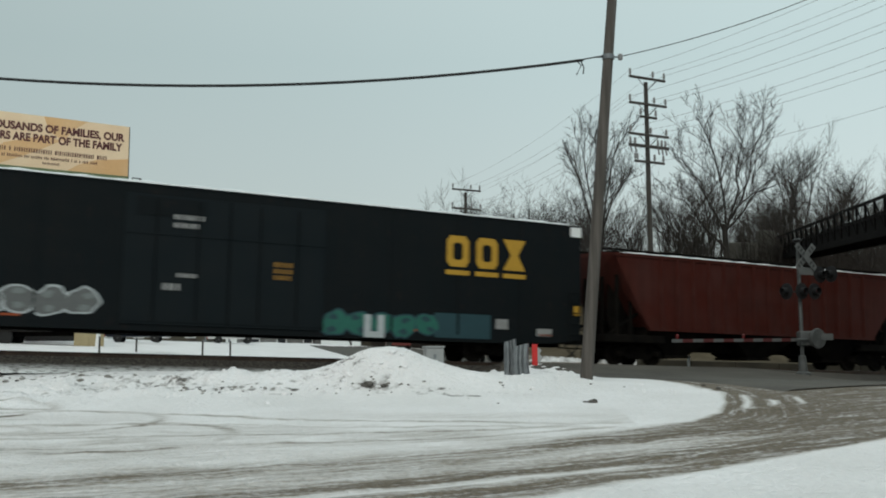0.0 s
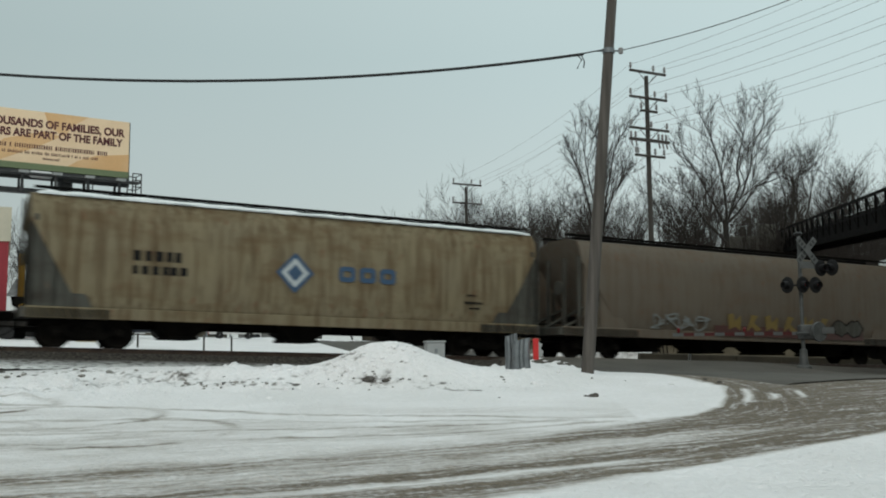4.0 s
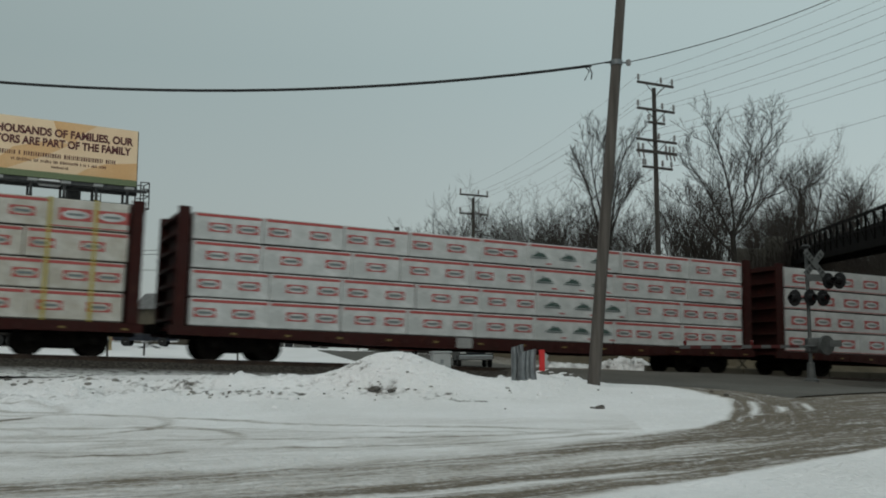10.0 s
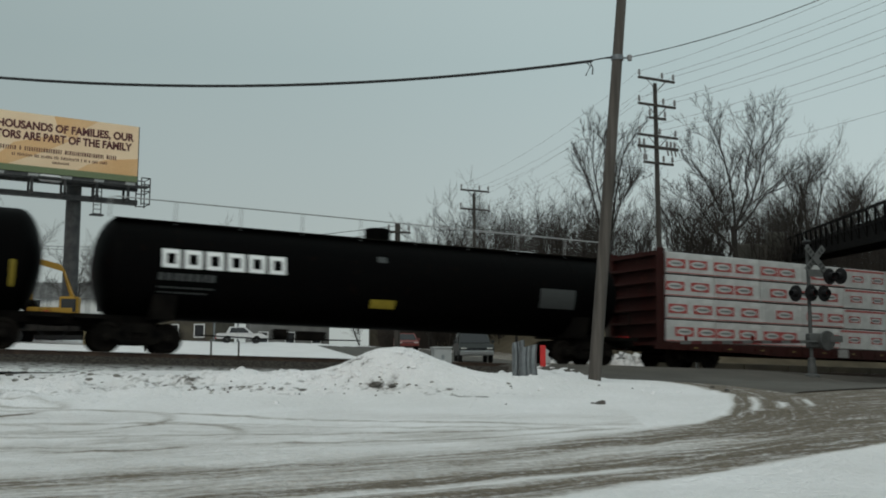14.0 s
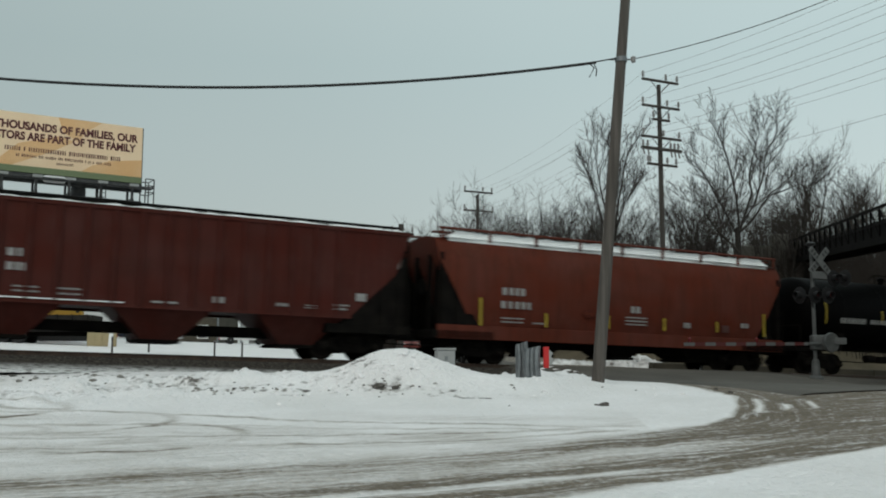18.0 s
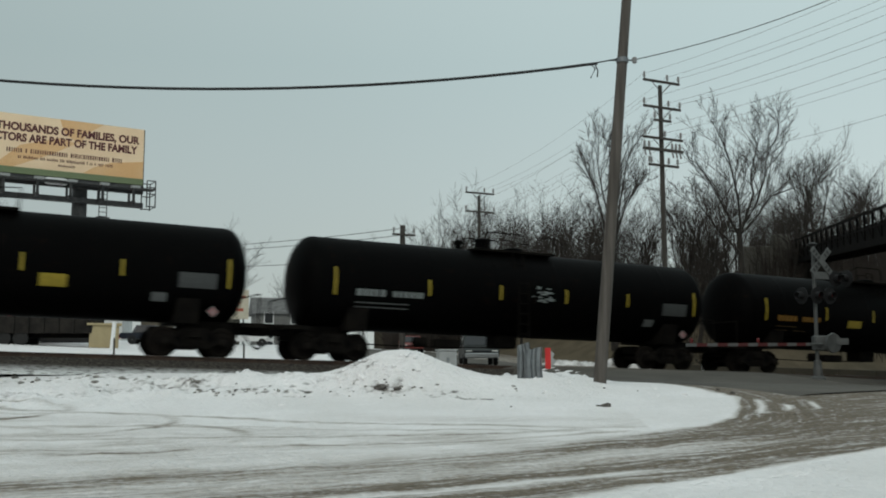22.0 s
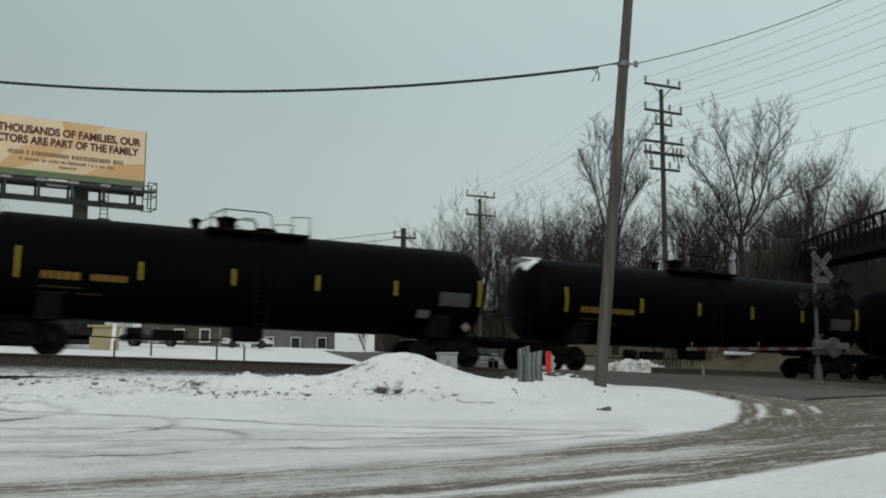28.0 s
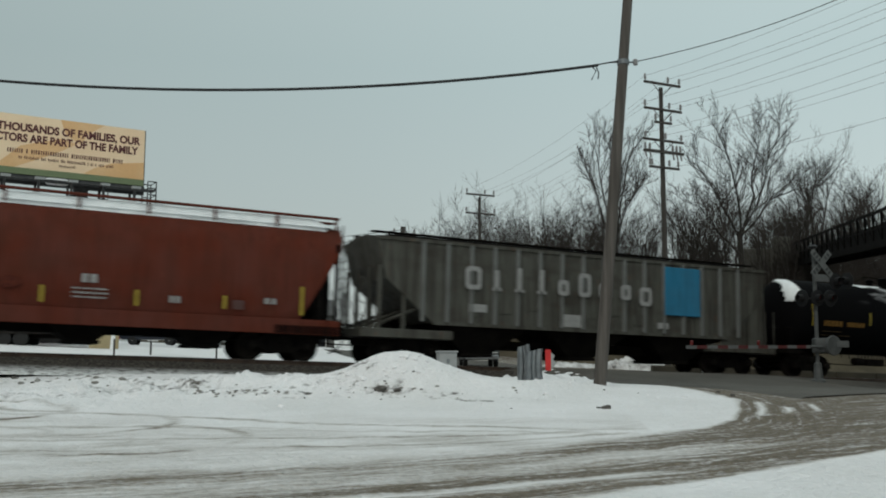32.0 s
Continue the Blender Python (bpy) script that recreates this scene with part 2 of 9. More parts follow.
def rail_z(s):
    return RAIL_Z + math.tan(SLOPE) * s


def place(s, lat):
    """The plan point at station s along the track, lat metres from the eye across it."""
    return s * CA - lat * SA, s * SA + lat * CA


def track_pose(s, lat=TRACK_L, dz=0.0):
    x, y = place(s, lat)
    return pose(x, y, rail_z(s) + dz, 0, -math.degrees(SLOPE), math.degrees(AZ))


def value_noise(x, y, seed=0):
    xi, yi = np.floor(x).astype(np.int64), np.floor(y).astype(np.int64)
    xf, yf = x - xi, y - yi
    u, v = xf * xf * (3 - 2 * xf), yf * yf * (3 - 2 * yf)

    def h(a, b):
        k = (a * 374761393 + b * 668265263 + seed * 974711) & 0x7FFFFFFF
        k = ((k ^ (k >> 13)) * 1274126177) & 0x7FFFFFFF
        return ((k ^ (k >> 16)) & 0xFFFF) / 65535.0
    return (h(xi, yi) * (1 - u) + h(xi + 1, yi) * u) * (1 - v) + (h(xi, yi + 1) * (1 - u) + h(xi + 1, yi + 1) * u) * v


def fbm(x, y, seed=0, n=4):
    t, a = 0, 0.5
    for i in range(n):
        t, x, y, a = t + a * (value_noise(x, y, seed + i) - 0.5), x * 2.03, y * 2.03, a * 0.5
    return t


def bump(x, y, cx, cy, rx, ry, h, turn=0.0):
    c, s = math.cos(turn), math.sin(turn)
    u, v = ((x - cx) * c + (y - cy) * s) / rx, (-(x - cx) * s + (y - cy) * c) / ry
    return h * np.exp(-(u * u + v * v))


def smin(a, b, k):
    h = np.clip(0.5 + 0.5 * (b - a) / k, 0, 1)
    return b * (1 - h) + a * h - k * h * (1 - h)


def smooth01(a, lo, hi):
    t = np.clip((a - lo) / (hi - lo), 0, 1)
    return t * t * (3 - 2 * t)


ROAD_S0, ROAD_S1 = 17.9, 27.2
ROAD_EDGE = 15.9          # ragged near edge of the asphalt


def land(x, y):
    """Height of the land without snow banks (numpy arrays)."""
    s, lat = x * CA + y * SA, -x * SA + y * CA
    tr = RAIL_Z + math.tan(SLOPE) * np.clip(s, -640, 640)
    front = np.where(y > 9, 0.5 * ((0.08 * (y - 10.5)) + np.sqrt((0.08 * (y - 10.5)) ** 2 + 0.004)), 0.0)
    front = np.where(y > 9, front, 0.0128)
    bed = tr - 0.42
    z = smin(front, np.where(y > 5, bed, bed), 0.25)
    # the land falls away along the line in front of the far ends of the track
    z = np.where(lat > 12, smin(z, bed, 0.2), z)
    back = tr - 0.35 + 0.045 * np.clip(lat - 36, 0, 60)
    z = np.where(lat > 31.3, back * smooth01(lat, 31.3, 36) + bed * (1 - smooth01(lat, 31.3, 36)), z)
    # the road is carried up to the rails
    onroad = smooth01(s, ROAD_S0 - 1.6, ROAD_S0) * (1 - smooth01(s, ROAD_S1, ROAD_S1 + 1.6))
    lift = smooth01(lat, 22, 28.5) * (1 - smooth01(lat, 36, 46))
    z = z + onroad * lift * (tr - 0.035 - z)
    return z


BANK_EDGE = [(-60, 11.0), (-5.5, 12.5), (-2.1, 13.35), (0.6, 14.35), (2.9, 15.95), (4.4, 16.75), (5.15, 17.7), (5.75, 19.3), (6.15, 20.9), (5.9, 22.4), (5.6, 24.5), (5.3, 27.5)]


def bank_edge(x, y):
    """Distance out from the foot of the snow bank, negative on it, and the way along that foot."""
    best, side, way, run = np.full(np.shape(x), 1e9), np.ones(np.shape(x)), np.zeros(np.shape(x)), 0.0
    for (x0, y0), (x1, y1) in zip(BANK_EDGE, BANK_EDGE[1:]):
        dx, dy = x1 - x0, y1 - y0
        n = math.hypot(dx, dy)
        t = np.clip(((x - x0) * dx + (y - y0) * dy) / (n * n), 0, 1)
        d = np.hypot(x - x0 - t * dx, y - y0 - t * dy)
        near = d < best
        best = np.where(near, d, best)
        side = np.where(near, np.where((x - x0) * dy - (y - y0) * dx >= 0, 1.0, -1.0), side)
        way = np.where(near, run + t * n, way)
        run += n
    return best * side, way


def lane(x, y):
    """Offset square to the wheel tracks that run along the drive."""
    return y - np.interp(x, [-60, -14, -8, -5, -3, 0, 8, 40], [-5.6, -3.8, -2.6, -1.75, -1.2, 0, 3.6, 18])


def drive_edges(x, y):
    """Wheel-churned drive: positive inside."""
    lower = np.interp(x, [-40, 0.4, 1.3, 2.8, 4.1, 6.4, 10, 30], [2, 10.1, 10.8, 11.9, 12.8, 14.4, 16.9, 30])
    return np.minimum(bank_edge(x, y)[0], y - lower)


def snow_relief(x, y):
    """Banks, the ploughed heap and lumps on the snow, away from the track and road."""
    s, lat = x * CA + y * SA, -x * SA + y * CA
    z = bump(x, y, -0.95, 21.9, 1.25, 1.0, 0.80) + bump(x, y, -2.4, 22.1, 1.5, 0.8, 0.22) + bump(x, y, 0.9, 22.0, 1.4, 0.8, 0.30)
    z = z + bump(x, y, -4.6, 22.4, 2.0, 0.6, 0.20) + bump(x, y, -8.5, 23.6, 2.6, 0.7, 0.20) + bump(x, y, 2.6, 22.9, 1.2, 0.8, 0.20)
    z = z + bump(x, y, -4.0, 21.2, 1.3, 0.45, 0.10)
    band = np.exp(-((lat - 22.0 - 0.06 * s) / 1.6) ** 2) * (s < 16)
    z = z + band * (0.10 + 0.55 * np.maximum(fbm(x * 1.1, y * 1.1, 5), -0.05))
    off = smooth01(drive_edges(x, y), -1.2, 0.3)
    z = z + (1 - off) * 0.05 * fbm(x * 2.3, y * 2.3, 9) + off * (0.07 * fbm(x * 0.5, lane(x, y) * 3.4, 21) + 0.045 * fbm(x * 2.6, lane(x, y) * 3.6, 27, 3)) + 0.030 * smooth01(y, 11, 13) * fbm(x * 2.2, y * 2.6, 29, 3)
    road = smooth01(s, ROAD_EDGE - 0.9, ROAD_EDGE - 0.1) * (1 - smooth01(s, ROAD_S1, ROAD_S1 + 0.6) * smooth01(lat, 27.0, 28.2))
    tracks = np.exp(-((lat - TRACK_L) / 2.6) ** 4)
    far = smooth01(lat, 36, 40) * 0.35 * np.maximum(fbm(x * 0.18, y * 0.18, 31), 0)
    crumb = np.exp(-((lat - 22.6 - 0.05 * s) / 1.9) ** 2) * (s < 15.5)
    z = z + crumb * (0.42 * np.maximum(fbm(x * 2.1, y * 2.3, 15), -0.06) + 0.30 * np.abs(fbm(x * 4.2, y * 4.2, 25, 3)) - 0.03)
    z = z + far + bump(x, y, -10.5, 37.5, 3.5, 1.5, 0.45, AZ)
    return z * (1 - road) * (1 - tracks)


def ground_z(x, y):
    a, b = np.array([float(x)]), np.array([float(y)])
    return float((land(a, b) + snow_relief(a, b))[0])


def grid_sheet(name, xs, ys, zf, mask, mat, label, category):
    X, Y = np.meshgrid(np.array(xs), np.array(ys))
    Z = zf(X, Y)
    nx, ny = X.shape[1], X.shape[0]
    co = np.stack([X, Y, Z], -1).reshape(-1, 3)
    i = np.arange(nx * (ny - 1)).reshape(ny - 1, nx)[:, :-1].reshape(-1)
    quads = np.stack([i, i + 1, i + nx + 1, i + nx], -1)
    me = bpy.data.meshes.new(name)
    me.from_pydata(co.tolist(), [], quads.tolist())
    me.polygons.foreach_set("use_smooth", [True] * len(me.polygons))
    if mask is not None:
        at = me.attributes.new("slush", "FLOAT", "POINT")
        at.data.foreach_set("value", mask(X, Y).reshape(-1).astype(np.float32))
        d, way = bank_edge(X, Y)
        toe = np.exp(-(d / 1.7) ** 2) * smooth01(X, 4.2, 5.4)
        for key, field in (("round_bank", np.stack([way, d, toe], -1)), ("down_drive", np.stack([X, lane(X, Y), 0 * X], -1))):
            at = me.attributes.new(key, "FLOAT_VECTOR", "POINT")
            at.data.foreach_set("vector", field.reshape(-1).astype(np.float32))
        at = me.attributes.new("gravel", "FLOAT", "POINT")
        at.data.foreach_set("value", gravel_mask(X, Y).reshape(-1).astype(np.float32))
    me.materials.append(mat)
    ob = new(name, me)
    tagged(ob, label, category, "", "structure")
    return ob


def hump(v, w):
    return np.exp(-(v / w) ** 2)


def slush_mask(x, y):
    """How far wheels have churned the snow to brown slush: the drive, its tracks, turning loops."""
    d, way = bank_edge(x, y)
    lower = drive_edges(x, y)
    soft = 1.15 - 1.0 * smooth01(x, 0.5, 4.5)
    inside = smooth01(d, -0.5 * soft, soft) * np.where(d < lower + 0.01, 1.0, smooth01(lower, -0.05, 0.3 - 0.15 * smooth01(x, 0, 5)))
    w = lane(x, y)
    cov = 0.69 + 0.35 * smooth01(x, 2.0, 6.0) + 0.24 * hump(w - 13.55, 0.26) + 0.26 * hump(w - 11.78, 0.28) + 0.2 * hump(w - 10.8, 0.3)
    cov = cov - 0.5 * hump(w - 11.42, 0.13) * (1 - smooth01(x, 2.2, 3.2)) - 0.24 * hump(w - 12.7, 0.36) * (1 - 0.6 * smooth01(x, 3.5, 6)) - 0.25 * hump(w - 13.05, 0.08) * smooth01(x, 1, 3)
    cov = cov + 0.55 * fbm(x * 0.35, w * 2.2, 41, 3)
    m = inside * np.clip(cov, 0.05, 1)
    # snow left standing between the wheel paths that turn round the foot of the bank
    for off, wd, y0, y1 in ((0.44, 0.075, 18.2, 20.7), (0.92, 0.08, 18.6, 19.7), (1.45, 0.06, 18.9, 20.3)):
        m = m * (1 - 0.95 * hump(d - off, wd) * smooth01(y, y0 - 0.2, y0 + 0.3) * (1 - smooth01(y, y1 - 0.4, y1)) * (x > 4.8))
    # loops where cars have turned on the packed lot
    patchy = np.clip(0.62 + 1.7 * fbm(x * 0.9, y * 0.9, 61), 0.1, 1)
    for cx, cy, rx, ry, wd, amp in ((-8.9, 18.5, 1.75, 1.2, 0.15, 0.85), (-6.4, 17.0, 1.7, 1.35, 0.13, 0.75), (-4.9, 15.3, 1.8, 1.4, 0.15, 0.85), (-6.0, 15.0, 1.2, 0.8, 0.08, 0.35), (-8.3, 15.6, 2.0, 1.1, 0.09, 0.35), (-3.6, 15.6, 1.9, 1.0, 0.07, 0.3)):
        yy = y - cy - 0.06 * (x - cx)
        loop = np.where(x > cx, (np.hypot((x - cx) / rx, yy / ry) - 1) * 0.5 * (rx + ry), np.abs(yy) - ry)
        m = np.maximum(m, min(1.0, 1.5 * amp) * hump(loop, 0.85 * wd) * patchy * smooth01(x, cx - 4, cx + 0.6))
    for xs, ys, wd, amp in (((-9, -3.7, -2.1, 2.5), (19.0, 17.7, 17.0, 16.5), 0.09, 0.45), ((-9, -1.6, 1.0, 2.7), (15.0, 15.5, 15.75, 16.6), 0.09, 0.5), ((-9, -4.4, 0.5, 2.8), (13.9, 14.3, 15.0, 16.1), 0.10, 0.5), ((-9, -4.7, -2.0, 0.5), (13.4, 14.1, 14.3, 14.8), 0.08, 0.4), ((-6, -3, 1.8), (17.4, 16.3, 16.1), 0.08, 0.35)):
        m = np.maximum(m, 1.7 * amp * hump(y - np.interp(x, xs, ys), wd) * np.clip(0.6 + 1.5 * fbm(x * 0.5, y * 0.8, 71), 0, 1) * (x < 3.2))
    haze = 0.40 * (1 - smooth01(y, 15.5, 19.5)) * (y > 6) * (x < 3.4) * np.clip(0.45 + 2.4 * fbm(x * 0.5, y * 1.6, 77), 0, 1)
    return np.clip(np.maximum(m, np.where(d < 0.4, haze, 0)), 0, 1)


def gravel_mask(x, y):
    """Dark grit: the ballast shoulder, and bank dirt that also paints in crevice shade."""
    s, lat = x * CA + y * SA, -x * SA + y * CA
    m = np.exp(-((lat - TRACK_L) / 3.2) ** 6) * np.clip(1.2 - smooth01(np.abs(lat - TRACK_L), 2.0, 3.3) * (0.95 + 1.6 * fbm(x * 1.7, y * 1.7, 81)), 0, 1)
    m = np.maximum(m, 0.24 * np.exp(-((lat - 26.6) / 1.6) ** 2) * (s < 15.5) * smooth01(fbm(x * 0.9, y * 0.9, 83), -0.05, 0.12))
    clods = smooth01(fbm(x * 3.1, y * 4.6, 91, 4), 0.06, 0.18)
    dirt = np.exp(-((lat - 22.4 - 0.05 * s) / 1.5) ** 2) * (s < 15.5) * smooth01(fbm(x * 1.3, y * 1.9, 95, 3), -0.02, 0.14)
    spot = bump(x, y, -1.3, 20.75, 0.55, 0.22, 1.0) + bump(x, y, -4.1, 21.1, 1.2, 0.35, 1.0) + bump(x, y, -1.9, 21.6, 0.8, 0.5, 0.5) + bump(x, y, -0.2, 20.7, 1.3, 0.15, 0.7) + bump(x, y, -8.8, 23.4, 1.6, 0.35, 0.9) + bump(x, y, -5.6, 22.0, 1.3, 0.3, 0.9) + bump(x, y, -3.2, 21.0, 0.9, 0.12, 0.8) + bump(x, y, 0.4, 20.4, 1.0, 0.12, 0.8)
    return np.clip(m + 0.22 * dirt + np.clip(spot, 0, 1) * (0.32 * smooth01(spot, 0.5, 1.0) + clods), 0, 1)


def ground_material():
    mat, nt, b = base_material("snowy_ground", 0.75, 0.0, 0.3)

    def attribute(key):
        node = nt.nodes.new("ShaderNodeAttribute")
        node.attribute_name = key
        return node

    def calc(op, p, q):
        node = nt.nodes.new("ShaderNodeMath")
        node.operation = op
        node.use_clamp = op == "ADD"
        for i, v in enumerate((p, q)):
            if isinstance(v, bpy.types.NodeSocket):
                nt.links.new(v, node.inputs[i])
            else:
                node.inputs[i].default_value = v
        return node.outputs[0]

    def streaks(key, stretch, detail, lo, hi):
        mp, nz, rg = nt.nodes.new("ShaderNodeMapping"), nt.nodes.new("ShaderNodeTexNoise"), nt.nodes.new("ShaderNodeMapRange")
        mp.inputs["Scale"].default_value = stretch
        nz.inputs["Scale"].default_value, nz.inputs["Detail"].default_value = 1.0, detail
        nz.inputs["Roughness"].default_value = 0.62
        rg.inputs[1].default_value, rg.inputs[2].default_value = lo, hi
        nt.links.new(attribute(key).outputs["Vector"], mp.inputs[0])
        nt.links.new(mp.outputs[0], nz.inputs["Vector"])
        nt.links.new(nz.outputs["Fac"], rg.inputs[0])
        return rg.outputs[0]

    slush, gravel = attribute("slush").outputs["Fac"], attribute("gravel").outputs["Fac"]
    split = nt.nodes.new("ShaderNodeSeparateXYZ")
    nt.links.new(attribute("round_bank").outputs["Vector"], split.inputs[0])
    ruts = socket_mix(nt, split.outputs["Z"], streaks("down_drive", (0.75, 7.5, 0), 7, 0.28, 0.72), streaks("round_bank", (0.9, 6.0, 0), 6, 0.28, 0.72))
    fine = streaks("down_drive", (7.0, 26.0, 0), 6, 0.3, 0.7)
    drift = noise_socket(nt, 0.5, 6)
    grain = noise_socket(nt, 9.0, 6, (1, 1, 1), 0.3, 0.7)
    speck = noise_socket(nt, 5.5, 6, (1, 1, 1), 0.36, 0.64)
    crumbs = noise_socket(nt, 13.0, 8, (0.8, 1.0, 1.6), 0.36, 0.64, (7, 1, 2))
    c = socket_mix(nt, drift, (0.86, 0.85, 0.865), (0.77, 0.76, 0.765))
    c = socket_mix(nt, scaled(nt, grain, 0.20), c, (0.54, 0.53, 0.53))
    brown = socket_mix(nt, slush, socket_mix(nt, fine, (0.25, 0.21, 0.16), (0.46, 0.41, 0.345)), socket_mix(nt, fine, (0.072, 0.056, 0.040), (0.23, 0.188, 0.142)))
    grit = noise_socket(nt, 26.0, 5, (0.6, 1, 1), 0.42, 0.62)
    brown = socket_mix(nt, scaled(nt, grit, 0.5), brown, (0.060, 0.048, 0.036))
    brown = socket_mix(nt, scaled(nt, noise_socket(nt, 17.0, 5, (0.6, 1, 1), 0.56, 0.70, (3, 3, 3)), 0.2), brown, (0.36, 0.33, 0.29))
    # streaks of brown where the cover is thin, streaks of snow where it is thick
    worn = calc("ADD", calc("MULTIPLY", slush, 1.08), calc("MULTIPLY", calc("SUBTRACT", calc("ADD", calc("MULTIPLY", ruts, 0.62), calc("ADD", calc("MULTIPLY", fine, 0.22), calc("MULTIPLY", crumbs, 0.16))), 0.5), calc("MULTIPLY", slush, 2.5)))
    c = socket_mix(nt, worn, c, brown)
    stone = socket_mix(nt, noise_socket(nt, 14, 3, (1, 1, 1), 0.35, 0.6), (0.045, 0.039, 0.034), (0.17, 0.155, 0.14))
    bare = calc("ADD", calc("MULTIPLY", gravel, 1.5), calc("MULTIPLY", calc("SUBTRACT", speck, 0.75), calc("MULTIPLY", calc("SUBTRACT", 1.15, gravel), calc("MULTIPLY", gravel, 5.0))))
    c = socket_mix(nt, bare, c, stone)
    nt.links.new(c, b.inputs["Base Color"])
    add_bump(nt, b, socket_mix(nt, 0.5, grain, crumbs), 0.9, 0.06)
    return mat


def spaced(lo, hi, step):
    return [lo + step * i for i in range(int(round((hi - lo) / step)) + 1)]


FAR_STEPS = [-1600, -1000, -640, -420, -280, -190, -130, -90, -66, -50, -40, -33, -28, -24, -21, -19]
XS = FAR_STEPS + spaced(-17, -10.5, 0.3) + spaced(-10.3, 11.5, 0.08) + spaced(11.8, 20, 0.35) + [21, 22, 24, 26, 29, 33, 38, 44, 52, 62, 75, 95, 120, 160, 220, 320, 460, 680, 1000, 1600]
YS = [-1000, -400, -150, -60, -25, -10, -4, 0, 4, 6, 7.5] + spaced(8.5, 10, 0.3) + spaced(10.2, 24, 0.08) + spaced(24.2, 34, 0.3) + spaced(34.6, 48, 0.8) + [49.5, 52, 55, 59, 64, 70, 78, 88, 100, 120, 150, 200, 280, 400, 640, 1000, 1800]
grid_sheet("ground", XS, YS, lambda x, y: land(x, y) + snow_relief(x, y), slush_mask, ground_material(),
                    "snow-covered lot with brown slush ruts and ploughed snow banks", "ground")


def road():
    """Asphalt road that climbs over the track."""
    g = Geo()
    lats = spaced(15.5, 28.5, 0.5) + spaced(29.0, 33.6, 0.46) + spaced(34.2, 60, 0.8) + spaced(63, 200, 8)
    rows = []
    for lat in lats:
        end = ROAD_S1 + 0.15 + 44 * (1 - float(smooth01(np.array([lat]), 26.8, 28.2)[0]))
        row = []
        for i in range(33):
            s = ROAD_EDGE + (end - ROAD_EDGE) * (i / 32) ** 1.4
            edge = i in (0, 32)
            jig = 0.5 * float(fbm(np.array([lat * 0.9]), np.array([s]), 7)[0]) if edge else 0.0
            x, y = place(s + jig + 0.275 * max(0.0, lat - 34.5), lat)
            row.append((x, y, float(land(np.array([x]), np.array([y]))[0]) + (-0.03 if edge else 0.03)))
        rows.append(row)
    g.loft(rows, closed=False, caps=False)
    me = g.mesh("road", ASPHALT, True)
    tagged(new("road", me), "worn grey asphalt road, wet and salt-stained, over the crossing", "road", "", "structure")


road()

# ------------------------------------------------------------------ the track


def track():
    g = Geo()
    prof = [(-3.3, -0.62), (-1.75, -0.14), (1.75, -0.14), (3.3, -0.62)]
    rings = []
    for i in range(0, 401):
        s = -200 + i
        j = [float(v) for v in fbm(np.array([s * 0.7, s * 0.7 + 50, s * 0.9, s * 0.9 + 70]), np.array([0.3, 1.3, 5.3, 9.3]), 3, 3)]
        rings.append([(s, y + (j[k] * 0.5 if k in (0, 3) else 0), z + (j[k] * 0.06)) for k, (y, z) in enumerate(prof)])
    g.loft(rings, closed=False, caps=False)
    single("ballast", g, BALLAST, "dark gravel ballast bed with grit under the rails", "ballast", "", "structure", track_pose(0), True)
    head = [(-0.036, -0.005), (-0.030, 0.0), (0.030, 0.0), (0.036, -0.005), (0.036, -0.042), (0.009, -0.055), (0.009, -0.145), (0.070, -0.165), (0.070, -0.178), (-0.070, -0.178), (-0.070, -0.165), (-0.009, -0.145), (-0.009, -0.055), (-0.036, -0.042)]
    for y in (-0.757, 0.757):
        g = Geo()
        g.loft([[(x, y + a, b) for a, b in head] for x in (-640, -200, 0, 200, 640)])
        top = Geo().box(-640, 640, y - 0.028, y + 0.028, -0.0005, 0.0015)
        rail = single("rail", g, RAIL_STEEL, "rusty steel rail with a polished running surface", "rail", "rails of the track", "structure", track_pose(0))
        part("running_surface", top, RAIL_HEAD, rail)
    tie = Geo().box(-0.115, 0.115, -1.3, 1.3, -0.36, -0.180, 0, None, 0.012).mesh("tie", TIE)
    bed = thing("railway_ties", "creosoted wooden ties under both rails, dusted with snow", "railway tie", "", "structure", track_pose(0))
    for i in range(110):
        s = -12 + i * 0.52
        if ROAD_S0 - 0.3 < s < ROAD_S1 + 0.3:
            continue
        part("tie", tie, None, bed).location = (s, random.uniform(-0.03, 0.03), random.uniform(-0.01, 0.005))
    panels = thing("crossing_panels", "grey concrete panels laid between the rails at the crossing", "crossing panel", "", "structure", track_pose(0))
    slab = [Geo().box(0, 2.28, a, b, -0.15, -0.012, 0, None, 0.01).mesh("panel", CONCRETE) for a, b in ((-0.66, 0.66), (-1.55, -0.86), (0.86, 1.55))]
    for i in range(4):
        for me in slab:
            part("panel", me, None, panels).location = (ROAD_S0 + 0.05 + i * 2.32, 0, 0)


track()

# ------------------------------------------------------------------ the train: running gear


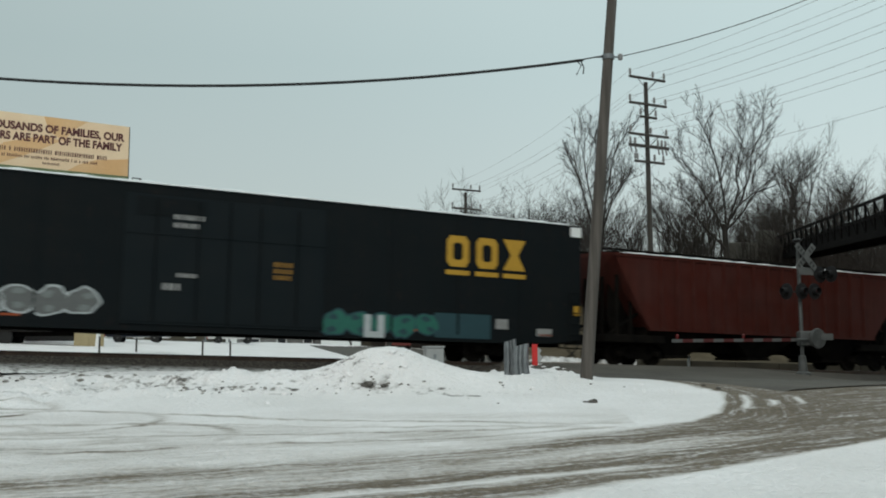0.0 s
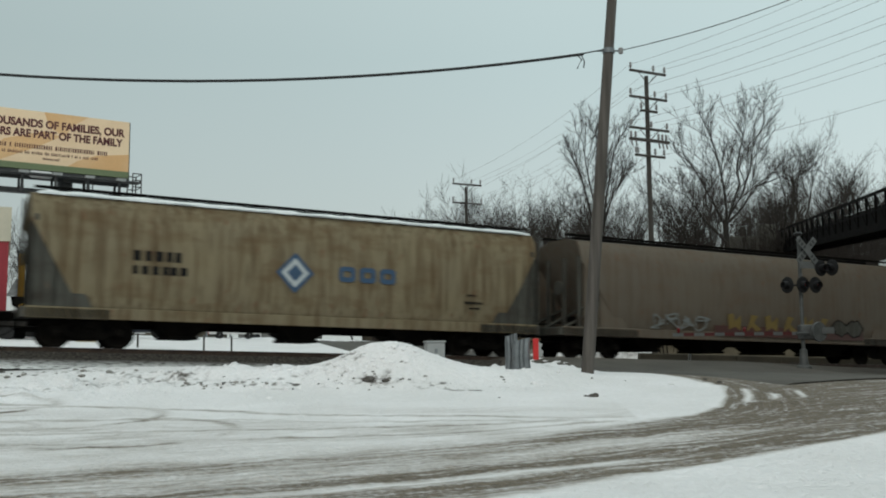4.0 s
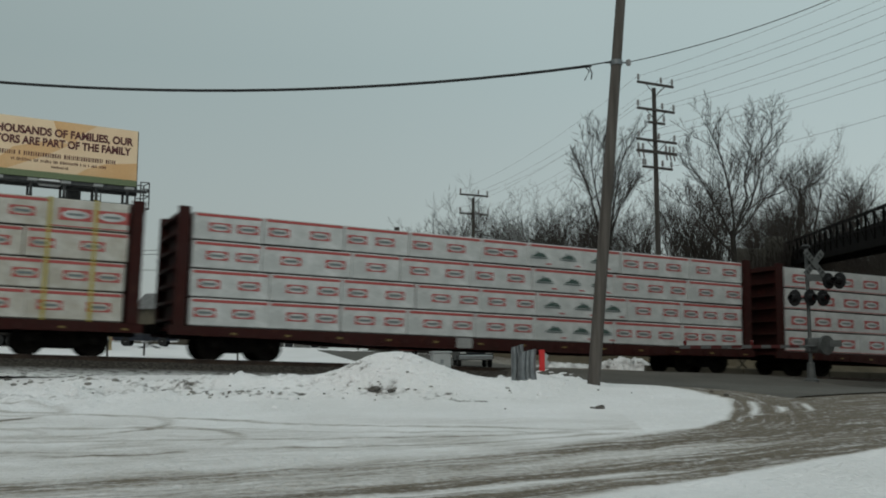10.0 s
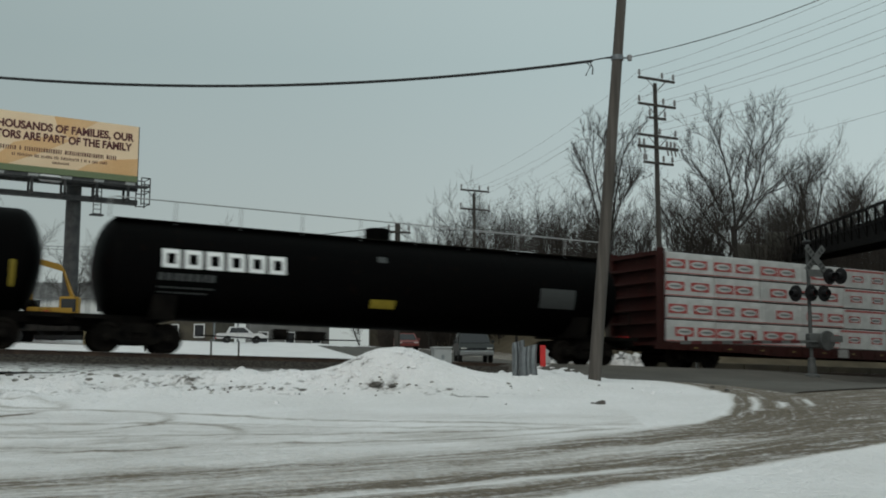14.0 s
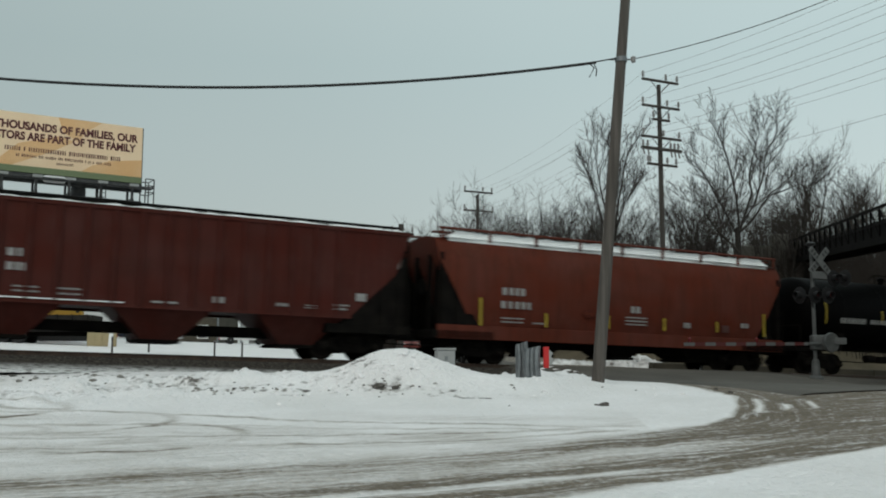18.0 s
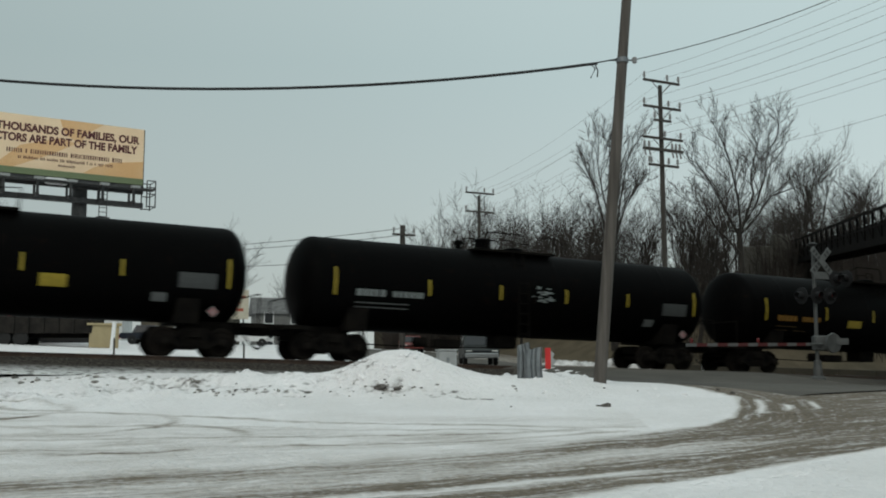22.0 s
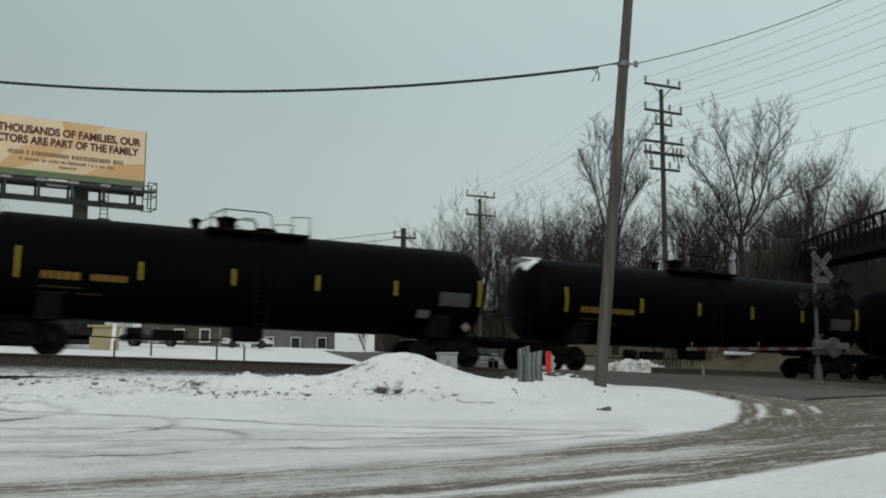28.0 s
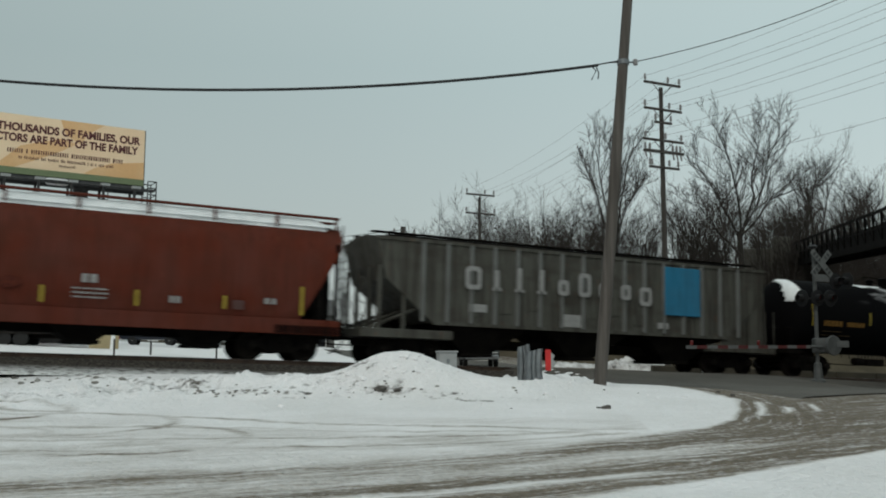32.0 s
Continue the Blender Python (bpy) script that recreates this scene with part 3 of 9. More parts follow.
def truck_meshes():
    side = [(-1.16, 0.36), (-1.12, 0.60), (-0.72, 0.64), (-0.36, 0.88), (0.36, 0.88), (0.72, 0.64), (1.12, 0.60), (1.16, 0.36), (0.95, 0.30), (0.80, 0.42), (0.42, 0.24), (-0.42, 0.24), (-0.80, 0.42), (-0.95, 0.30)]
    frame_g = Geo()
    for y in (-1.07, 0.95):
        frame_g.plate(side, y, y + 0.12)
        frame_g.plate([(-0.62, 0.55), (-0.40, 0.72), (-0.40, 0.40)], y - 0.012, y + 0.132, 1)
        frame_g.plate([(0.62, 0.55), (0.40, 0.72), (0.40, 0.40)], y - 0.012, y + 0.132, 1)
    frame_g.box(-0.20, 0.20, -1.15, 1.15, 0.56, 0.80, 0, None, 0.03)
    frame_g.box(-0.30, 0.30, -0.4, 0.4, 0.80, 0.98, 0)
    spring = Geo()
    for k in (-0.22, 0.0, 0.22):
        spring.lathe((k, -1.03, 0.28), (0, 0, 1), [(0, 0.075), (0.05, 0.09), (0.1, 0.075), (0.15, 0.09), (0.2, 0.075), (0.27, 0.09)], 8)
    wheel = Geo()
    rim = [(0, 0.10), (0.0, 0.16), (0.035, 0.20), (0.045, 0.34), (0.0, 0.37), (0.0, 0.435), (0.10, 0.445), (0.105, 0.475), (0.135, 0.470), (0.135, 0.36), (0.09, 0.33), (0.09, 0.16), (0.14, 0.12), (0.14, 0.08)]
    wheel.lathe((0, -0.827, 0), (0, 1, 0), rim, 24)
    wheel.lathe((0, 0.827, 0), (0, -1, 0), rim, 24)
    wheel.lathe((0, -1.16, 0), (0, 1, 0), [(0, 0.07), (0.02, 0.115), (0.16, 0.115), (0.20, 0.075), (2.12, 0.075), (2.16, 0.115), (2.30, 0.115), (2.32, 0.07)], 12)
    for k in range(3):
        wheel.box(-0.02 + 0.075 * math.cos(k * 2.094), 0.02 + 0.075 * math.cos(k * 2.094), -1.185, -1.15, -0.02 + 0.075 * math.sin(k * 2.094), 0.02 + 0.075 * math.sin(k * 2.094), 1)
    cap = Geo().lathe((0, -1.17, 0), (0, 1, 0), [(0, 0.02), (0, 0.08), (0.03, 0.10), (0.06, 0.10)], 10)
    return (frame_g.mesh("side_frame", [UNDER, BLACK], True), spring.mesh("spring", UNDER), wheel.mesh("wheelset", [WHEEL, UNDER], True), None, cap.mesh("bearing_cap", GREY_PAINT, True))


TRUCK = truck_meshes()
WHEELSETS = []


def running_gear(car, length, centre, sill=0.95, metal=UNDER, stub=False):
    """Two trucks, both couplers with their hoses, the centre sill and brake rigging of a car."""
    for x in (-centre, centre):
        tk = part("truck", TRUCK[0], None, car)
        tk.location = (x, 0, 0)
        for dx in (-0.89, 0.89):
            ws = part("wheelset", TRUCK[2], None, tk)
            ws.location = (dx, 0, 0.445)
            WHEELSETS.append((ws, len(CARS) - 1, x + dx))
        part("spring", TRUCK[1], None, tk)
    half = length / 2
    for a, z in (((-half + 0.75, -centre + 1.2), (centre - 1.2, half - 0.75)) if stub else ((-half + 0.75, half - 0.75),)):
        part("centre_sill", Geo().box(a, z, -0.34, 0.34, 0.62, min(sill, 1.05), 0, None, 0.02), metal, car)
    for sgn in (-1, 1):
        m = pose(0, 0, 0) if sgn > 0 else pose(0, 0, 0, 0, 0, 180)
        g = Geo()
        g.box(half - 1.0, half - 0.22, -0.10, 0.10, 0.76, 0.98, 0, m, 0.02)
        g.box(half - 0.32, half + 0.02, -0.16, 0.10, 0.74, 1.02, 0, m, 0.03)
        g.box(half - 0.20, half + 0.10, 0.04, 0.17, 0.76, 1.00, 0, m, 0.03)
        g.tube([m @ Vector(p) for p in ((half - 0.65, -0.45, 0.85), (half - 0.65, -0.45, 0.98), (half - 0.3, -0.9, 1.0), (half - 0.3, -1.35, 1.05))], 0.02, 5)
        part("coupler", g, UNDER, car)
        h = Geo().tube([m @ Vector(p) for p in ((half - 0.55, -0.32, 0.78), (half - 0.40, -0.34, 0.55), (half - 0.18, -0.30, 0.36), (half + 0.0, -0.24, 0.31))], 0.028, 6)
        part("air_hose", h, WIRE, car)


def brake_gear(car, x):
    g = Geo()
    g.lathe((x - 0.5, -0.75, 0.72), (1, 0, 0), [(0, 0.05), (0.02, 0.17), (0.5, 0.17), (0.52, 0.05)], 12)
    g.box(x + 0.3, x + 1.3, -0.9, -0.55, 0.55, 0.85, 0, None, 0.03)
    g.tube([(x - 2.8, -0.6, 0.60), (x - 0.5, -0.62, 0.56), (x + 2.6, -0.6, 0.62)], 0.022, 5)
    part("brake_reservoir", g, UNDER, car, smooth=True)


def ladder(car, x, y0, z0, z1, mat, along=True, w=0.42, name="ladder"):
    """A ladder on a side (along the car) or an end (across it)."""
    g = Geo()
    n = max(2, int((z1 - z0) / 0.36))
    a, b = (lambda u, z, d: (x + u, y0 + d, z)), (lambda u, z, d: (x + d, y0 + u, z))
    at = a if along else b
    for u in (-w / 2, w / 2):
        g.tube([at(u, z0, 0), at(u, z1, 0)], 0.022, 4)
    for i in range(n + 1):
        z = z0 + (z1 - z0) * i / n
        g.tube([at(-w / 2, z, 0), at(w / 2, z, 0)], 0.016, 4)
    part(name, g, mat, car)


def bars(car, rows, mat, y, name="stencil", label=""):
    """Writing too small to read: bars. rows: (x0, x1, z0, z1), cut into words."""
    g = Geo()
    rnd = random.Random(int(rows[0][0] * 100) + len(rows))
    for x0, x1, z0, z1 in rows:
        h = z1 - z0
        x = x0
        while x < x1 - h * 0.4:
            w = min(h * rnd.uniform(0.55, 0.85), x1 - x)
            g.box(x, x + w, y, y + 0.012, z0, z1)
            x += w + h * rnd.uniform(0.18, 0.5)
    tagged(part(name, g, mat, car, label), kind="stuff")


def ring_plate(g, cx, cz, w, h, hole, y, mi=0):
    """An eight-sided ring: a plain shape that stands in for a painted sign."""
    def octo(a, b):
        k = 0.32
        return [(cx - a, cz - b + b * k), (cx - a + a * k, cz - b), (cx + a - a * k, cz - b), (cx + a, cz - b + b * k), (cx + a, cz + b - b * k), (cx + a - a * k, cz + b), (cx - a + a * k, cz + b), (cx - a, cz + b - b * k)]
    o, i = octo(w / 2, h / 2), octo(w / 2 - hole, h / 2 - hole)
    rings = [[(x, y + 0.012, z) for x, z in o], [(x, y, z) for x, z in o], [(x, y, z) for x, z in i], [(x, y + 0.012, z) for x, z in i]]
    g.loft(rings, mi, None, True, False)


def blob(cx, cz, w, h, rnd, n=14, rag=0.18):
    return [(cx + w / 2 * math.cos(6.28318 * k / n) * (1 + rnd.uniform(-rag, rag)), cz + h / 2 * math.sin(6.28318 * k / n) * (1 + rnd.uniform(-rag, rag))) for k in range(n)]


def graffiti(car, x0, x1, z0, z1, n, edge, fill, inner, y, seed, label):
    """Overlapping sprayed shapes, outline, fill and highlight laid over one another."""
    rnd = random.Random(seed)
    for i in range(n):
        cx = x0 + (x1 - x0) * (i + 0.5) / n
        w, h = (x1 - x0) / n * 1.22, (z1 - z0) * rnd.uniform(0.82, 1.0)
        cz = (z0 + z1) / 2 + rnd.uniform(-0.05, 0.05)
        lean = rnd.uniform(-0.2, 0.3)
        base = None
        for j, (k, mat) in enumerate(((1.0, edge), (0.86, fill))):
            pts = blob(0, 0, w * k, h * k, random.Random(seed + i), 16, 0.16)
            d = y - 0.005 * j - 0.0012 * i
            shape = Geo().plate([(cx + px + pz * lean, cz + pz) for px, pz in pts], d, d + 0.003)
            base = part("graffiti", shape, mat, car, label) if base is None else part("fill", shape, mat, base) and base
        for j in range(2):
            pts = blob(rnd.uniform(-0.16, 0.16) * w, (0.22 if j else -0.24) * h, w * 0.30, h * 0.24, rnd, 9, 0.35)
            d = y - 0.0105 - 0.0012 * i
            part("highlight", Geo().plate([(cx + px + pz * lean, cz + pz) for px, pz in pts], d, d + 0.003), inner, base)


def ribbon(pts, wide, y, n=26):
    """A flat stroke with round ends along a smooth line through pts (x, z)."""
    p = [Vector(q) for q in pts]
    p = [p[0] * 2 - p[1]] + p + [p[-1] * 2 - p[-2]]
    line = []
    for k in range(n + 1):
        t = k / n * (len(p) - 3)
        i = min(int(t), len(p) - 4)
        t -= i
        a, b, c, d = p[i:i + 4]
        line.append(0.5 * (2 * b + (c - a) * t + (2 * a - 5 * b + 4 * c - d) * t * t + (3 * b - a - 3 * c + d) * t ** 3))
    rows = []
    for k, q in enumerate(line):
        way = (line[min(k + 1, n)] - line[max(k - 1, 0)]).normalized()
        e = Vector((-way.y, way.x)) * wide * 0.5 * min(1.0, math.sqrt(max(0.06, min(k, n - k) / 2.5)))
        d = y - 0.0002 * k
        rows.append([(q.x - e.x, d, q.y - e.y), (q.x + e.x, d, q.y + e.y), (q.x + e.x, d + 0.002, q.y + e.y), (q.x - e.x, d + 0.002, q.y - e.y)])
    return Geo().loft(rows)


def sprayed_strokes(car, x0, x1, z0, z1, fat, edge, fill, y, seed, label):
    """Fat leaning strokes with a pale outline; shapes only, no letters."""
    rnd = random.Random(seed)
    if fat < 0.1:
        forms = [[(rnd.uniform(-0.1, 1.1), rnd.uniform(0.0, 1.0)) for k in range(9)] for i in range(4)]
    else:
        forms = [[(0.02, 0.02), (0.18, 0.62), (0.36, 0.97), (0.44, 0.45), (0.56, 0.48), (0.74, 0.98), (0.90, 0.55), (0.96, 0.03)], [(0.95, 0.66), (0.62, 0.92), (0.18, 0.62), (0.30, 0.12), (0.70, 0.04), (1.02, 0.20)],
                 [(0.05, 0.02), (0.22, 0.90), (0.48, 0.55), (0.62, 0.08), (0.86, 0.40), (0.92, 0.98)], [(0.30, 0.98), (0.42, 0.5), (0.30, 0.04), (0.75, 0.10)], [(0.10, 0.95), (0.20, 0.05), (0.40, 0.52), (0.85, 0.98), (0.62, 0.45), (1.08, 0.04)]]
    n = len(forms)
    w = (x1 - x0) / n
    for i, form in enumerate(forms):
        pts = [(x0 + w * (i + 0.04 + 0.92 * u) + 0.22 * (v - 0.5) * (z1 - z0), z0 + (0.12 + 0.80 * v) * (z1 - z0)) for u, v in form]
        rim = part("graffiti", ribbon(pts, fat + (0.17 if fat > 0.1 else 0.04), y - 0.0012 * i), edge, car, label)
        part("fill", ribbon(pts, fat, y - 0.012 - 0.0012 * i), fill, rim)


def words(text, size, mat, m, parent, name="lettering", thick=0.004, label="", width=None, swell=0.0):
    """Lettering in the built-in font, as a mesh in the x-z plane of m."""
    cu = bpy.data.curves.new("lettering", "FONT")
    cu.body, cu.size, cu.extrude, cu.align_x, cu.offset = text, size, thick, "LEFT", swell
    tmp = new("lettering_tmp", cu)
    bpy.context.view_layer.update()
    me = bpy.data.meshes.new_from_object(tmp.evaluated_get(bpy.context.evaluated_depsgraph_get()))
    bpy.data.objects.remove(tmp)
    xs = [v.co.x for v in me.vertices]
    k = width / (max(xs) - min(xs)) if width else 1.0
    me.transform(m @ Matrix.Rotation(radians(90), 4, "X") @ Matrix.Diagonal((k, 1, 1, 1)))
    me.name = name
    me.materials.clear()
    me.materials.append(mat)
    return part(name, me, None, parent, label)


def roof_snow(car, x0, x1, y0, y1, zf, seed=1, name="roof_snow", thick=0.07):
    """A thin uneven layer of snow; zf gives the roof's height at y."""
    g = Geo()
    n = max(6, int((x1 - x0) / 0.5))
    xs = [x0 + (x1 - x0) * i / n for i in range(n + 1)]
    ysn = [y0 + (y1 - y0) * j / 6 for j in range(7)]
    rnd = random.Random(seed)
    rows = []
    for i, x in enumerate(xs):
        e = 0.12 * rnd.random()
        row = []
        for j, yy in enumerate(ysn):
            edge = j in (0, 6) or i in (0, n)
            yy2 = yy + (e if j == 0 else -e if j == 6 else 0)
            row.append((x + rnd.uniform(-0.1, 0.1), yy2, zf(yy2) + (-0.02 if edge else thick * rnd.uniform(0.6, 1.15))))
        rows.append(row)
    g.loft(rows, closed=False, caps=False)
    part(name, g, CAR_SNOW, car, "thin layer of snow", True)


# paints of the single cars
CSX_BLUE = car_paint("dark_blue_boxcar_paint", (0.010, 0.0165, 0.020), (0.022, 0.021, 0.020), 0.35, 0.05)
CSX_PATCH = car_paint("newer_dark_patch", (0.014, 0.023, 0.028), (0.03, 0.03, 0.03), 0.2, 0.0)
SIGN_YELLOW = plain("sign_yellow", (0.42, 0.235, 0.02), 0.6)
TTX_YELLOW = car_paint("yellow_boxcar_paint", (0.50, 0.25, 0.025), (0.22, 0.11, 0.03), 0.45, 0.15)
BOX_BLACK = car_paint("black_door_paint", (0.018, 0.018, 0.019), (0.05, 0.045, 0.04), 0.4, 0.1)
HOPPER_GREY = car_paint("dusty_grey_brown_paint", (0.30, 0.255, 0.20), (0.20, 0.12, 0.070), 0.42, 0.45)
HOPPER_TAN = car_paint("stained_cream_paint", (0.46, 0.38, 0.24), (0.17, 0.10, 0.045), 0.95, 0.5)
HOPPER_BLUE = car_paint("light_blue_paint", (0.24, 0.53, 0.59), (0.10, 0.14, 0.14), 0.55, 0.15)
HOPPER_MAROON = car_paint("maroon_paint", (0.135, 0.026, 0.017), (0.055, 0.018, 0.012), 0.45, 0.1)
HOPPER_RED = car_paint("brick_red_paint", (0.225, 0.046, 0.023), (0.10, 0.036, 0.021), 0.5, 0.15)
HOPPER_PALE = car_paint("pale_grey_paint", (0.44, 0.42, 0.34), (0.13, 0.10, 0.066), 0.95, 0.2)
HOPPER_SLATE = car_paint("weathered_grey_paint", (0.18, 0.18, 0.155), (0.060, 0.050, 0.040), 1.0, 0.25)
PALE_RIB = car_paint("pale_rib_edge_paint", (0.58, 0.56, 0.47), (0.20, 0.16, 0.11), 0.6, 0.15)
SLATE_RIB = car_paint("pale_weathered_rib_paint", (0.36, 0.38, 0.37), (0.14, 0.12, 0.10), 0.6, 0.1)
COIL_TAN = car_paint("tan_hood_paint", (0.25, 0.175, 0.10), (0.11, 0.08, 0.05), 0.9, 0.25)
COIL_GREY = car_paint("grey_sill_paint", (0.19, 0.175, 0.135), (0.08, 0.066, 0.046), 0.9, 0.2)
COIL_RIB = car_paint("pale_rib_paint", (0.40, 0.36, 0.29), (0.25, 0.22, 0.17), 0.4, 0.1)
BEAM_RED = car_paint("oxide_red_steel", (0.080, 0.018, 0.015), (0.05, 0.03, 0.025), 0.5, 0.2)
WRAP = rough_stuff("white_lumber_wrap", (0.53, 0.54, 0.535), (0.37, 0.38, 0.375), 1.9, 9, 0.5, 0.6)
WRAP_TAN = rough_stuff("dusty_lumber_wrap", (0.48, 0.465, 0.43), (0.34, 0.315, 0.265), 1.9, 9, 0.55, 0.6)
PRINT_RED = plain("printed_red", (0.33, 0.062, 0.058), 0.5)
PRINT_DARK = plain("printed_grey", (0.13, 0.15, 0.15), 0.5)
PRINT_GREEN = plain("printed_dark_green", (0.045, 0.075, 0.065), 0.5)
DUNNAGE = plain("dunnage_wood", (0.035, 0.028, 0.022), 0.9)
FOLD = plain("wrap_fold", (0.34, 0.35, 0.345), 0.6)
STRAP_YELLOW = plain("yellow_web_strap", (0.36, 0.29, 0.05), 0.6)
SPRAY_BLUE = plain("sprayed_blue", (0.004, 0.074, 0.20), 0.6)
SPRAY_WHITE = plain("sprayed_white", (0.36, 0.39, 0.40), 0.6)
SPRAY_ORANGE = plain("sprayed_orange", (0.25, 0.048, 0.010), 0.6)
SPRAY_GREEN = plain("sprayed_green", (0.012, 0.10, 0.075), 0.6)
SPRAY_GREY = plain("sprayed_grey", (0.15, 0.165, 0.165), 0.6)
SPRAY_PURPLE = plain("sprayed_purple", (0.13, 0.03, 0.06), 0.6)
SPRAY_TEAL = plain("sprayed_teal", (0.011, 0.042, 0.052), 0.6)
SPRAY_RUST = plain("sprayed_dull_red", (0.060, 0.024, 0.020), 0.6)
SPRAY_SAND = plain("sprayed_sand", (0.15, 0.105, 0.030), 0.6)
PANEL_BLUE = car_paint("bright_blue_panel", (0.055, 0.37, 0.64), (0.05, 0.12, 0.2), 0.3, 0.0)
NAVY = plain("navy_panel", (0.015, 0.035, 0.075), 0.6)
DULL_WHITE = plain("dull_white_stencil", (0.25, 0.25, 0.245), 0.7, 0, 0.5)
SIGN_BLUE = plain("faded_sign_blue", (0.030, 0.065, 0.12), 0.6)
SIGN_RED = plain("faded_sign_red", (0.30, 0.065, 0.035), 0.6)
NUMBER_ORANGE = plain("worn_orange_stencil", (0.19, 0.095, 0.012), 0.7, 0, 0.6)
FAINT_ORANGE = plain("faded_orange_stencil", (0.050, 0.030, 0.006), 0.7, 0, 0.6)
PLACARD = plain("grey_placard", (0.040, 0.043, 0.043), 0.6)
PLATE_GREY = plain("dull_grey_plate", (0.10, 0.105, 0.105), 0.7)
PINK = plain("hazard_red", (0.22, 0.02, 0.03), 0.6)

CARS = []


def railcar(i, label, name, category="railcar"):
    car = thing(name, label, category, "cars of the freight train")
    CARS.append((car, (BOUNDS[i] + BOUNDS[i + 1]) / 2 + NUDGE.get(i, 0.0)))
    return car, BOUNDS[i] - BOUNDS[i + 1]


BOUNDS = [56.0, 38.8, 21.45, -6.3, -27.4, -47.6, -65.65, -82.2, -98.0, -113.5, -137.8, -162.3, -186.7, -211.1, -231.9, -252.7, -270.8, -287.6, -304.55, -322.8, -341.6, -359.85, -378.05, -396.4, -414.5, -433.1, -451.65, -469.8, -488.1, -506.15, -525.05, -542.4]
NUDGE = {11: 0.5, 29: 0.25, 30: 0.5}
SPEED = 16.75

# ------------------------------------------------------------------ boxcars


def box_shell(car, x0, x1, z0, z1, paint, roof_mat, end_ribs=7, w=1.58):
    body = Geo()
    body.box(x0, x1, -w, w, z0 + 0.22, z1 - 0.03, 0)
    part("body", body, paint, car)
    sill = Geo()
    for y in (-w, w - 0.10):
        sill.plate([(x0, z0 + 0.22), (x0 + 1.2, z0 + 0.05), (x0 + 3.2, z0), (x1 - 3.2, z0), (x1 - 1.2, z0 + 0.05), (x1, z0 + 0.22)], y, y + 0.10)
    part("side_sill", sill, paint, car)
    n = 14
    a, b = 0.0, (x1 - x0) / n
    roof = Geo()
    roof.loft([[(a, -w - 0.03, z1 - 0.06), (a, -w - 0.03, z1), (a, 0, z1 + 0.14), (a, w + 0.03, z1), (a, w + 0.03, z1 - 0.06)], [(b - 0.05, -w - 0.03, z1 - 0.06), (b - 0.05, -w - 0.03, z1), (b - 0.05, 0, z1 + 0.14), (b - 0.05, w + 0.03, z1), (b - 0.05, w + 0.03, z1 - 0.06)]])
    roof.box(b - 0.052, b - 0.001, -w - 0.03, w + 0.03, z1 - 0.06, z1 + 0.02)
    sheet = roof.mesh("roof_panel", roof_mat)
    for i in range(n):
        part("roof_panel", sheet, None, car).location = (x0 + b * i, 0, 0)
    for sgn, x in ((-1, x0), (1, x1)):
        for k in range(end_ribs):
            z = z0 + 0.55 + k * (z1 - z0 - 0.9) / (end_ribs - 1)
            g = Geo().loft([[(x, -w + 0.12, z - 0.17), (x + sgn * 0.07, -w + 0.2, z), (x, -w + 0.12, z + 0.17)], [(x, w - 0.12, z - 0.17), (x + sgn * 0.07, w - 0.2, z), (x, w - 0.12, z + 0.17)]])
            part("end_rib", g, paint, car)


def eave_snow(car, x0, x1, w, z, seed):
    """Snow lying along the near and far edges of a boxcar roof."""
    rnd = random.Random(seed)
    for sg in (-1, 1):
        rows = []
        n = int((x1 - x0) / 0.35)
        for i in range(n + 1):
            h = rnd.uniform(0.03, 0.075) * (0.4 if i in (0, n) else 1.0)
            x = x0 + (x1 - x0) * i / n
            rows.append([(x, sg * (w + 0.03), z - 0.005), (x, sg * (w + 0.035), z + h * 0.7), (x, sg * (w - 0.08), z + h + 0.02), (x, sg * (w - 0.4), z + 0.03)])
        part("eave_snow", Geo().loft(rows, closed=False, caps=False), CAR_SNOW, car, "snow along the eave", True)


